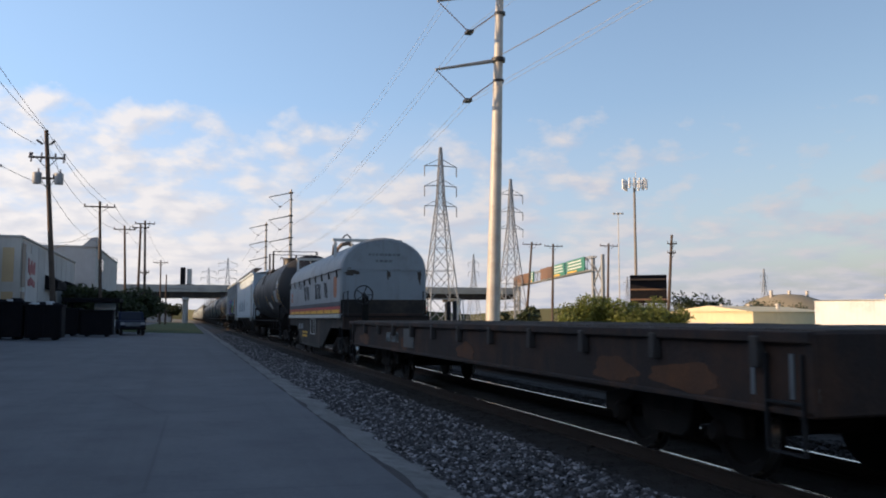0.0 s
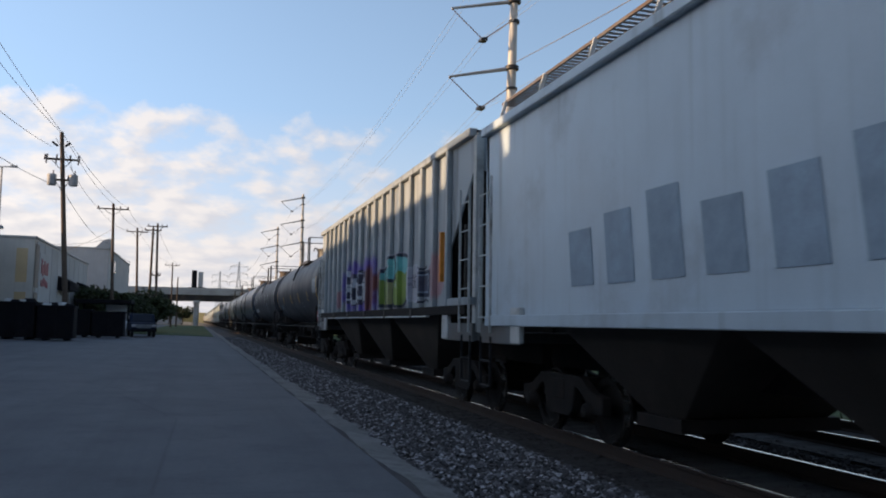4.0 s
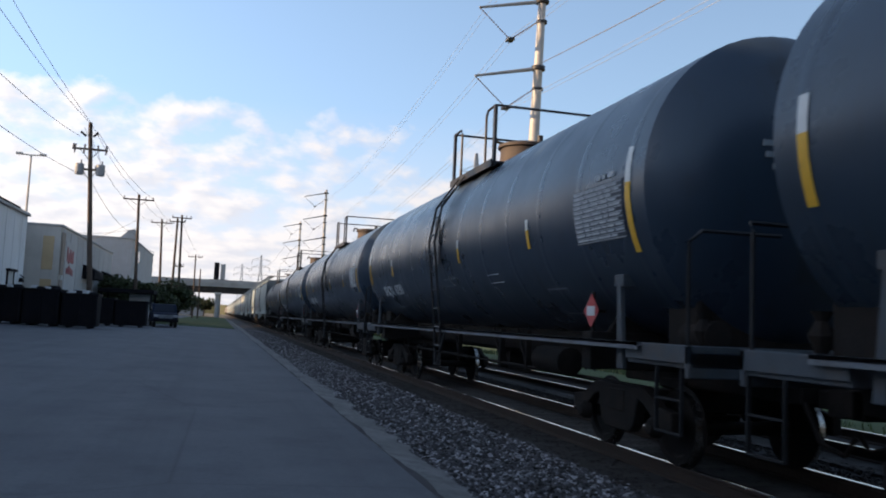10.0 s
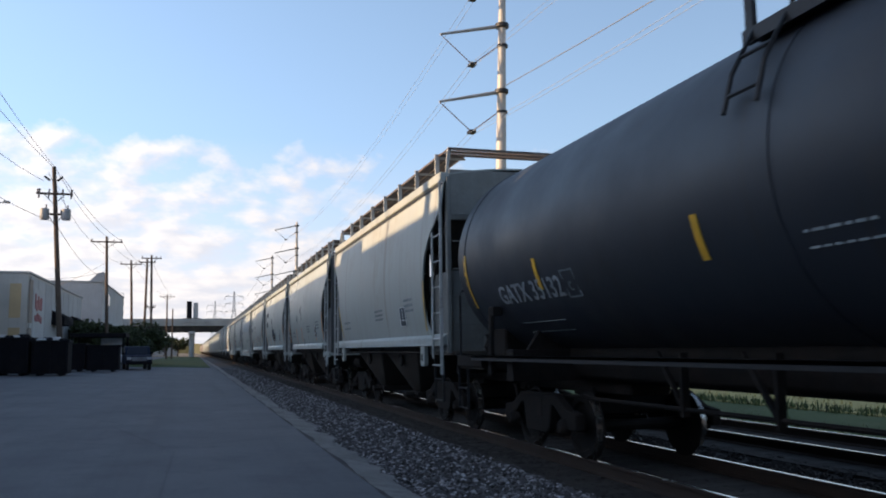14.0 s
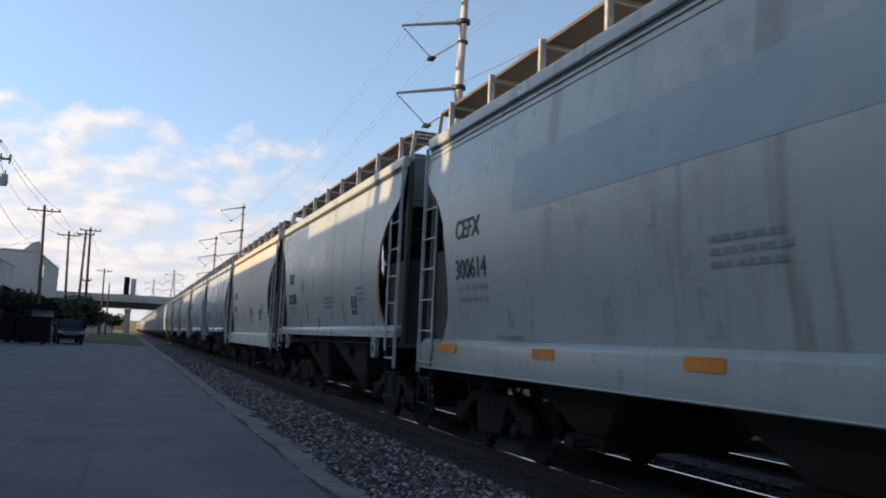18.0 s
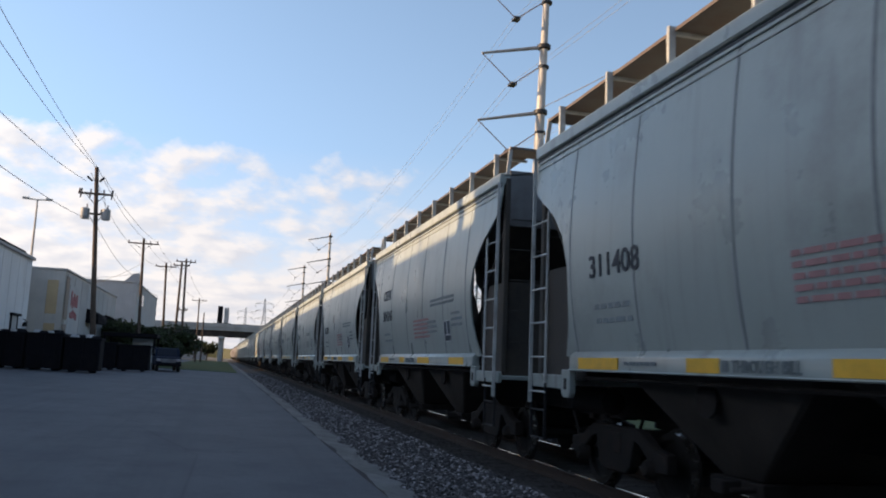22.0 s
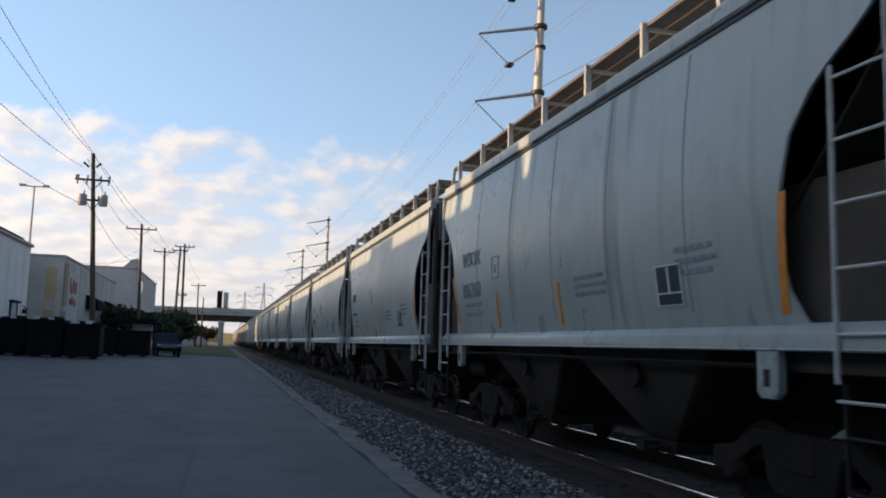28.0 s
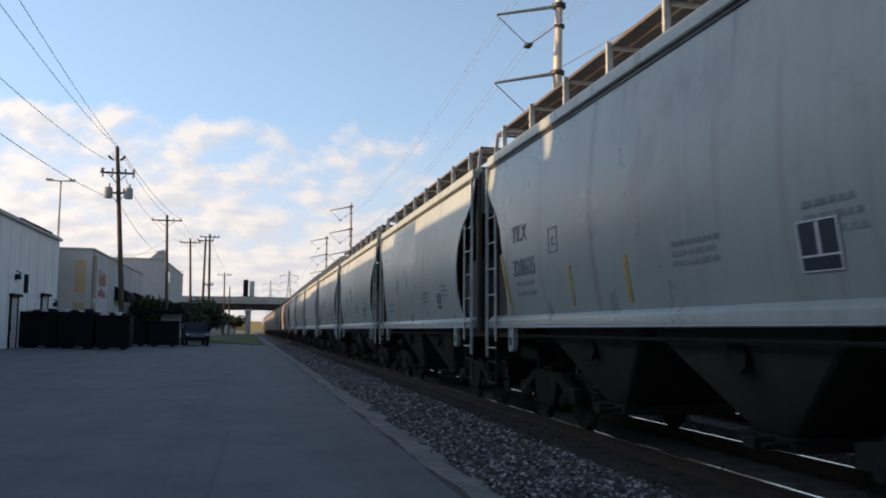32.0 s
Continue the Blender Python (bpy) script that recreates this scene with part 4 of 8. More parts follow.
        shaped("end_platform", pl, ENDMID if lugs and not solid_walk else ENDGREY if deep else paint, car, "", 0.012)
        for sx in (-1, 1):
            shaped("corner_post", Shape().box(sx * 1.40, sx * 1.48, o(end - 0.10), o(end + 0.02), 1.40, 4.6), end_paint, car, "", 0.012)
            corner_ladder(car, sx * 1.60, o(end), o(end - 0.55), sy)
            ladder(car, sx * 1.57, o(end), o(end - 0.5), 0.55, 1.30, 2, STEELB, "stirrup_step")
        el = shaped("end_ladder", Shape().beam((-0.8, o(end + 0.05), 1.40), (-0.8, o(end + 0.05), 4.3), 0.05, 0.03), end_paint, car)
        gi = Shape().tube([(-1.38, 0, 0), (-0.8, 0, 0)], 0.012, 6).mesh("rung", end_paint)
        for k in range(5):
            part("rung", gi, el, "", pose(0, o(end + 0.06), 1.9 + k * 0.5))
        if tab:
            for sx in (-1, 1):
                yc = o(end - 0.42)
                arc = [(yc + 0.15 * math.cos(a), 1.08 + 0.15 * math.sin(a)) for a in [math.pi * (1 + q / 8) for q in range(9)]]
                tb = shaped("jacking_tab", Shape().prism([(yc + 0.15, 1.32)] + [(yc - 0.15, 1.32)] + arc, sx * 1.52, sx * 1.575, "x"), paint, car, "", 0.006)
                shaped("tab_hole", Shape().lathe([(0, 0.06), (0.012, 0.06)], 10, "x", (sx * 1.575 - (0.0 if sx > 0 else 0.012), yc, 1.07)), STEELB, tb)
        bay_c = o(1.72)
        top, bot = (-1.42, 1.42, bay_c - 1.66, bay_c + 1.66), (-0.62, 0.62, bay_c - 0.30, bay_c + 0.30)
        bay = Shape()
        p = [Vector((x, y, 1.55)) for x, y in ((top[0], top[2]), (top[1], top[2]), (top[1], top[3]), (top[0], top[3]))]
        p += [Vector((x, y, 0.52)) for x, y in ((bot[0] - 0.35, bot[2]), (bot[1] + 0.35, bot[2]), (bot[1] + 0.35, bot[3]), (bot[0] - 0.35, bot[3]))]
        bay.add(p, ((0, 1, 2, 3), (7, 6, 5, 4), (0, 4, 5, 1), (1, 5, 6, 2), (2, 6, 7, 3), (3, 7, 4, 0)))
        b = shaped("hopper_bay", bay, BAY, car, "grimy discharge hopper", 0.03)
        shaped("outlet_gate", Shape().box(-1.05, 1.05, bay_c - 0.42, bay_c + 0.42, 0.40, 0.53).box(-1.25, -1.05, bay_c - 0.1, bay_c + 0.1, 0.40, 0.52).tube([(-1.3, bay_c - 0.3, 0.47), (1.3, bay_c - 0.3, 0.47)], 0.03, 6), UNDER, b, "", 0.01)
        shaped("bay_hatch", Shape().lathe([(-0.02, 0.17), (0.02, 0.17)], 10, "x", (-1.34, bay_c, 1.25)), UNDER, b)
    shaped("centre_sill", Shape().box(-0.32, 0.32, -5.9, 5.9, 0.86, 1.30), UNDER, car, "", 0.02)
    shaped("air_reservoir", Shape().lathe([(-0.5, 0.02), (-0.46, 0.17), (0.46, 0.17), (0.5, 0.02)], 12, "y", (-0.9, 5.0, 1.1)), UNDER, car)
    shaped("train_pipe", Shape().tube([(-1.47, -4.2, 1.40), (-1.47, 4.2, 1.40)], 0.025, 6), UNDER, car)
    brake_wheel(car, 0.5, -end - 0.08, 2.6, UNDER)
    couplers(car, 5.75)
    trucks(car, 4.15)
    return car


def frame_mark(y, z, w, h, t, f, name, material, parent, label=""):
    """A painted square outline, one piece, centred on y."""
    s = Shape()
    pts = []
    for k, (a, b) in enumerate(((w / 2, h / 2), (w / 2 - t, h / 2 - t))):
        for sy, sz in ((-1, -1), (1, -1), (1, 1), (-1, 1)):
            zz = z + sz * b
            pts.append((f(zz) - 0.008, y + sy * a, zz))
    back = [(x + 0.006, yy, zz) for x, yy, zz in pts]
    fs = []
    for k in range(4):
        j = (k + 1) % 4
        fs += [(k, j, 4 + j, 4 + k), (8 + k, 12 + k, 12 + j, 8 + j), (k, 8 + k, 8 + j, j), (4 + k, 4 + j, 12 + j, 12 + k)]
    return part(name, s.add(pts + back, fs).mesh(name, material, 0, 0), parent, label)


def hopper_marks(car, marks, number, text_mat, stripes, colour, seed, sill=None, red=None, small=True, plate_y=-2.55, big=0.37, num_z=2.58, start=3.75, square=False, wide=0.95, long_y=-1.5):
    """Painted marks on the side that faces the road."""
    r = random.Random(seed)
    f = hop_face
    if marks:
        side_letters(marks, big, start, num_z + 0.55, f, text_mat, car, squeeze=wide)
    if number:
        side_letters(number, big, start, num_z, f, text_mat, car, squeeze=wide)
    part("capacity_marks", bars(start - 0.1, 2.20, 1.0, 2, 0.07, 0.16, f, r).mesh("capacity_marks", LETTER_D, 0, 0), car)
    part("small_stencils", bars(-1.2 + r.random(), 2.35, 0.9, 3, 0.05, 0.10, f, r).mesh("small_stencils", LETTER_D, 0, 0), car)
    part("end_stencils", bars(-3.1, 2.45, 0.75, 3, 0.05, 0.11, f, r).mesh("end_stencils", LETTER_D, 0, 0), car)
    pl = shaped("stencil_panel", patch(plate_y + 0.24, plate_y - 0.24, 1.95, 2.35, f), PLATE, car, "dark blue stencil panel with white rules", smooth=0)
    fr = Shape()
    for q in (patch(plate_y + 0.24, plate_y - 0.24, 2.338, 2.35, f, nz=1, out=0.008), patch(plate_y + 0.24, plate_y - 0.24, 2.065, 2.08, f, nz=1, out=0.008), patch(plate_y + 0.015, plate_y - 0.015, 2.08, 2.33, f, nz=1, out=0.008), patch(plate_y + 0.24, plate_y + 0.222, 1.95, 2.35, f, nz=3, out=0.009), patch(plate_y - 0.222, plate_y - 0.24, 1.95, 2.35, f, nz=3, out=0.009), patch(plate_y + 0.24, plate_y - 0.24, 1.95, 1.96, f, nz=1, out=0.008)):
        fr.add(q.v, q.f)
    shaped("panel_rules", fr, LETTER_W, pl, smooth=0)
    if square:
        frame_mark(start - 1.85, 2.78, 0.34, 0.36, 0.015, f, "square_mark", LETTER_D, car)
        side_letters("C", 0.18, start - 1.80, 2.70, f, LETTER_D, car, "square_mark_letter")
    for k, y in enumerate(stripes):
        h = 0.95 if abs(y) > 4.1 else 0.55
        sh = 0.0 if abs(y) < 4.1 else 0.30 if y > 0 else -0.12
        shaped("reflector", patch(y + 0.045, y - 0.045, 1.82, 1.82 + h, f, sh, 7), YELLOW_F if colour is YELLOW else colour, car, smooth=0)
    if sill:
        cols = {"y": YELLOW, "o": ORANGE}
        for y0, y1, c in sill:
            shaped("sill_reflector", Shape().box(-1.583, -1.57, y0, y1, *((1.34, 1.46) if c == "o" else (1.505, 1.64))), cols[c], car, smooth=0)
        part("sill_stencils", bars(2.95, 1.56, 0.75, 1, 0.04, 0.1, lambda z: -1.578, r).mesh("sill_stencils", LETTER_D, 0, 0), car)
        if sill[0][2] == "y":
            side_letters("THROUGH BILL", 0.15, 0.98, 1.52, lambda z: -1.578, LETTER_D, car, "sill_lettering", squeeze=0.85)
            part("sill_word", bars(1.13, 1.52, 0.12, 1, 0.10, 0.1, lambda z: -1.578, r, 0.09).mesh("sill_word", LETTER_D, 0, 0), car)
    if wide > 1:
        part("long_stencil", bars(long_y, 2.78, 1.93, 2, 0.055, 0.09, f, r).mesh("long_stencil", LETTER_D, 0, 0), car, "two long faded stencilled lines")
    if red is not None:
        part("red_notice", bars(red, 2.42, 1.5 if red > 0 else 0.8, 5, 0.05, 0.09, f, r, 0.16).mesh("red_notice", LETTER_R, 0, 0), car, "faded red painted notice")


def far_hopper():
    """The same kind of car in fewer pieces, for those that stay far down the line."""
    car = thing("hopper_car", "weathered brown-grey covered hopper car far down the line", "hopper car", "freight train cars")
    end = 5.78
    for sx in (-1, 1):
        rows = []
        for z in (1.66, 2.2, 2.8, 3.2, 3.5, 3.8, 4.1, 4.55):
            e = hop_cut(z, CUT_A)
            rows.append([(sx * hop_x(z), -e + 2 * e * k / 3, z) for k in range(4)])
        shaped("side_panel", Shape().sheet(rows, (-sx * 0.03, 0, 0)), BROWN_F, car)
        shaped("side_sill", Shape().box(sx * 1.44, sx * 1.575, -4.7, 4.7, 1.49, 1.68), BROWN_F, car)
        shaped("roof_walk", Shape().box(sx * 0.95, sx * 1.42, -5.3, 5.3, 5.03, 5.07), RUSTW, car)
    shaped("roof", Shape().box(-1.55, 1.55, -end, end, 4.52, 4.70, None, 0.96), BROWN_F, car)
    for sy in (-1, 1):
        shaped("end_plate", Shape().box(-1.42, 1.42, sy * (end - 0.04), sy * end, 3.6, 4.5), ENDGREY, car)
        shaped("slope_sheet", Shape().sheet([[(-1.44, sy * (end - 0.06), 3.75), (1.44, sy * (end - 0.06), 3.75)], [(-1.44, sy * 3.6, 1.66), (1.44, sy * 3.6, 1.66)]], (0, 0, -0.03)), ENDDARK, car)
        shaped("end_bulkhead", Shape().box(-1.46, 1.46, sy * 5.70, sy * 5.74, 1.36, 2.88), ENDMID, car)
        shaped("end_platform", Shape().box(-1.55, 1.55, sy * 4.70, sy * 5.84, 1.24, 1.44), BROWN_F, car)
        for sx in (-1, 1):
            shaped("corner_post", Shape().box(sx * 1.3, sx * 1.5, sy * (end - 0.16), sy * end, 1.42, 4.5), ENDGREY, car)
        shaped("hopper_bay", Shape().box(-1.2, 1.2, sy * 1.72 - 1.5, sy * 1.72 + 1.5, 1.6, 0.5, None, 0.35), BAY, car)
    shaped("centre_sill", Shape().box(-0.32, 0.32, -6.3, 6.3, 0.8, 1.30), UNDER, car)
    trucks(car, 4.15, True)
    return car


# ---------------------------------------------------------------- tank cars
TR, TZ = 1.60, 2.94
HEAD_OUT = 0.32                                # the rim lies this far beyond the end reflectors
HEAD = ((0.50, 0.02), (0.49, 0.2), (0.45, 0.4), (0.38, 0.6), (0.30, 0.74), (0.20, 0.86), (0.10, 0.94), (0.03, 0.985))   # depth, share of the radius


def tank_face(z, R=TR, Z=TZ):
    return -math.sqrt(max(0.01, R * R - (z - Z) ** 2))


def tank_car(label, paint, length, seams=True, dome=BROWN, TR=TR, TZ=TZ, deck=0.0, short=0.2):
    """length: over the couplers' faces."""
    car = thing("tank_car", label, "tank car", "freight train cars")
    h = length / 2 - 0.35                      # half length over the end platforms
    hb = h - 0.2 if seams else h - short       # half length of the tank with its heads
    cyl = hb - 0.75
    rim = cyl + HEAD_OUT
    prof = [(-rim - d, TR * q) for d, q in HEAD] + [(-rim, TR)]
    full = prof + [(-rim + 2 * rim * k / 10, TR) for k in range(1, 10)] + [(-a, r) for a, r in reversed(prof)]
    shell = shaped("tank_shell", Shape().lathe(full, 56, "y", (0, 0, TZ)), paint, car, smooth=30)
    if seams:
        ring = Shape().lathe([(-0.10, TR - 0.002), (-0.03, TR + 0.004), (0.03, TR + 0.004), (0.10, TR - 0.002)], 56, "y", (0, 0, TZ)).mesh("jacket_seam", paint)
        n = 12
        for k in range(n + 1):
            part("jacket_seam", ring, shell, "", pose(0, -cyl + 2 * cyl * k / n, 0))
    else:
        ring = Shape().lathe([(-0.03, TR - 0.01), (-0.02, TR + 0.012), (0.02, TR + 0.012), (0.03, TR - 0.01)], 56, "y", (0, 0, TZ)).mesh("weld_band", paint)
        for y in (-cyl, 0.4, cyl):
            part("weld_band", ring, shell, "", pose(0, y, 0))
    top = TZ + TR
    shaped("manway", Shape().lathe([(top - 0.1, 0.52), (top + 0.30, 0.50), (top + 0.30, 0.56), (top + 0.36, 0.56), (top + 0.40, 0.45)], 20, "z"), dome, car, "round manway nozzle with bolted lid")
    shaped("lid_clamp", Shape().tube([(-0.4, 0, top + 0.36), (-0.62, 0.1, top + 0.44), (-0.66, 0.1, top + 0.3)], 0.035, 6).tube([(0.2, -0.3, top + 0.38), (0.2, -0.3, top + 0.55)], 0.06, 8), STEELB, car)
    pl_a, pl_b = (-1.7 + deck, 1.0 + deck)
    fz = TZ + math.sqrt(TR * TR - 1.21) + 0.04     # the platform lies low beside the manway
    plat = shaped("platform", Shape().box(-1.27, -0.98, pl_a, pl_b, fz - 0.02, fz + 0.02), STEELB, car, "black grated platform beside the manway")
    shaped("platform", Shape().box(0.98, 1.27, pl_a, pl_b, fz - 0.02, fz + 0.02), STEELB, car, "black grated platform beside the manway")
    lx = deck - (1.38 if seams else 0.85)               # ladder and rails stand closer together on the short platform
    gr = TR - 1.58
    for sx in (-1, 1):
        shaped("platform_skirt", Shape().box(sx * 1.27, sx * 1.29, pl_a, pl_b, fz - 0.08, fz + 0.05), STEELB, plat)
        rl = Shape()
        x = sx * 1.22
        z1 = fz + 1.05
        ya, yb = pl_a + 0.04, pl_b - 0.04
        for yy, d in ((ya, 1), (yb, -1)):
            rl.box(x - 0.025, x + 0.025, yy - 0.05, yy + 0.05, fz - 0.06, z1)
            rl.tube([(x, yy, z1), (x, yy + d * 0.42, z1), (x, yy + d * 0.52, z1 - 0.1), (x, yy + d * 0.52, fz)], 0.024, 6)
            if sx < 0:
                shaped("cross_rail", Shape().beam((-1.22, yy, z1), (1.22, yy, z1), 0.05, 0.035), STEELB, plat)
        shaped("handrail", rl, STEELB, plat)
        # ladder from the sill to the platform, following the tank
        lad = Shape()
        ys = (1.30 + lx, 1.72 + lx)
        arc = [(0.62, sx * 1.64), (1.35, sx * 1.66), (TZ, sx * (1.72 + gr)), (TZ + 0.7, sx * (1.60 + gr)), (fz + 0.05, sx * 1.25)]
        arc = arc if seams else [(TZ + 0.45, sx * (1.60 + gr)), (TZ + 0.8, sx * (1.50 + gr)), (fz + 0.05, sx * 1.25)]
        for y in ys:
            lad.tube([(px, y, pz) for pz, px in arc], 0.024, 6)
        lo = shaped("ladder", lad, STEELB, car)
        rme = Shape().tube([(0, ys[0], 0), (0, ys[1], 0)], 0.018, 6).mesh("rung", STEELB)
        for k in range(10):
            z = 0.66 + k * 0.36
            for (za, xa), (zb, xb) in zip(arc, arc[1:]):
                if za <= z <= zb:
                    part("rung", rme, lo, "", pose(xa + (xb - xa) * (z - za) / (zb - za), 0, z))
        if not seams:
            shaped("side_sill", Shape().box(sx * 1.50, sx * 1.60, -h + 0.9, h - 0.9, 1.325, 1.36).box(sx * 1.585, sx * 1.60, -h + 0.9, h - 0.9, 1.285, 1.36), STEELB, car)
            continue
        shaped("ladder_shield", Shape().box(sx * (1.60 + gr), sx * (1.62 + gr), 1.34 + lx, 1.68 + lx, 2.6, 3.5), paint, lo)
        shaped("ladder_brace", Shape().beam((sx * 1.62, 1.9 + lx, 1.3), (sx * 1.66, 1.52 + lx, 0.66), 0.035).beam((sx * 1.62, 1.1 + lx, 1.3), (sx * 1.66, 1.42 + lx, 0.66), 0.035), STEELB, lo)
        shaped("side_sill", Shape().box(sx * 1.50, sx * 1.60, -h + 0.9, h - 0.9, 1.325, 1.36).box(sx * 1.585, sx * 1.60, -h + 0.9, h - 0.9, 1.285, 1.36), SILL_T, car)
        for k in range(7):
            y = -h + 2.6 + k * (2 * h - 5.2) / 6
            shaped("sill_hanger", Shape().beam((sx * 1.52, y, 1.30), (sx * 1.0, y, 1.34), 0.05, 0.03), UNDER, car)
    for sy in (-1, 1):
        o = (lambda y: sy * y)
        ep = Shape().box(-1.52, 1.52, o(h - 1.25), o(h), 1.14, 1.30).box(-1.55, 1.55, o(h - 0.07), o(h), 1.05, 1.36).box(-1.55, -1.50, o(h - 1.25), o(h), 1.18, 1.36).box(1.50, 1.55, o(h - 1.25), o(h), 1.18, 1.36)
        shaped("end_platform", ep, BRACE_D if seams else UNDER, car, "", 0.01)
        shaped("tank_saddle", Shape().box(-1.1, 1.1, o(h - 1.15), o(h - 0.55), 1.28, 1.85), UNDER, car, "", 0.03)
        shaped("body_bolster", Shape().box(-1.5, 1.5, o(h - 2.45), o(h - 2.2), 1.0, 1.45).prism([(-1.4, 1.2), (1.4, 1.2), (0.95, 1.85), (-0.95, 1.85)], o(h - 2.36), o(h - 2.28)), UNDER, car, "", 0.01)
        for sx in (-1, 1):
            # slim brace by the bolster, with two pads on the tank
            shaped("brace_plate", Shape().prism([(o(h - 1.40), 1.05), (o(h - 1.54), 1.05), (o(h - 1.58), 2.0), (o(h - 1.50), 2.0)], sx * 1.44, sx * 1.50, "x").box(sx * 1.34, sx * 1.49, o(h - 1.66), o(h - 1.44), 1.96, 2.10), BRACE_D if seams else UNDER, car, "", 0.01)
            shaped("end_handrail", Shape().tube([(sx * 1.50, o(h - 0.1), 1.30), (sx * 1.50, o(h - 0.1), 2.35), (sx * 1.44, o(h + 0.02), 2.45), (sx * 0.6, o(h + 0.06), 2.45)], 0.022, 6), STEELB, car)
            ladder(car, sx * 1.54, o(h - 0.12), o(h - 0.58), 0.5, 1.14, 2, STEELB, "stirrup_step")
            shaped("end_valve", Shape().lathe([(1.36, 0.05), (1.5, 0.11), (1.62, 0.05), (1.7, 0.09)], 8, "z", (sx * 1.1, o(h - 0.45), 0)), UNDER, car)
        shaped("stub_sill", Shape().box(-0.3, 0.3, o(h - 3.6), o(h), 0.82, 1.30), UNDER, car, "", 0.02)
    shaped("belly_frame", Shape().prism([(-0.62, 1.40), (-0.52, 1.06), (-0.3, 0.98), (0.3, 0.98), (0.52, 1.06), (0.62, 1.40), (0.5, 1.62), (-0.5, 1.62)], -h + 2.3, h - 2.3), UNDER, car, "black underframe below the tank", 0.03)
    shaped("bottom_outlet", Shape().lathe([(0.62, 0.16), (0.80, 0.16), (0.80, 0.24), (0.95, 0.24), (1.0, 0.34), (1.5, 0.40)], 14, "z").box(-0.3, 0.3, -0.35, -0.25, 0.62, 1.3).box(-0.3, 0.3, 0.25, 0.35, 0.62, 1.3), UNDER, car, "", 0.0)
    for k, y in enumerate((-2.6, -1.3, 1.4, 2.9)):
        shaped("rigging_hanger", Shape().beam((-0.8, y, 1.4), (-0.8, y, 0.72), 0.09, 0.05).beam((-0.8, y + 0.5, 1.4), (-0.8, y, 0.78), 0.05), UNDER, car)
    shaped("brake_rod", Shape().tube([(-0.8, -h + 2, 0.80), (-0.8, h - 2, 0.80)], 0.028, 6), UNDER, car)
    shaped("air_reservoir", Shape().lathe([(-0.55, 0.02), (-0.5, 0.2), (0.5, 0.2), (0.55, 0.02)], 12, "y", (-1.0, -h + 4.4, 1.0)), UNDER, car)
    shaped("brake_cylinder", Shape().lathe([(-0.3, 0.05), (-0.28, 0.15), (0.2, 0.15), (0.4, 0.06)], 12, "y", (-1.0, -h + 0.62, 1.46)), UNDER, car)
    brake_wheel(car, 0.9, h + 0.02, 1.75, UNDER)
    couplers(car, h - 0.12)
    trucks(car, h - 2.3)
    return car


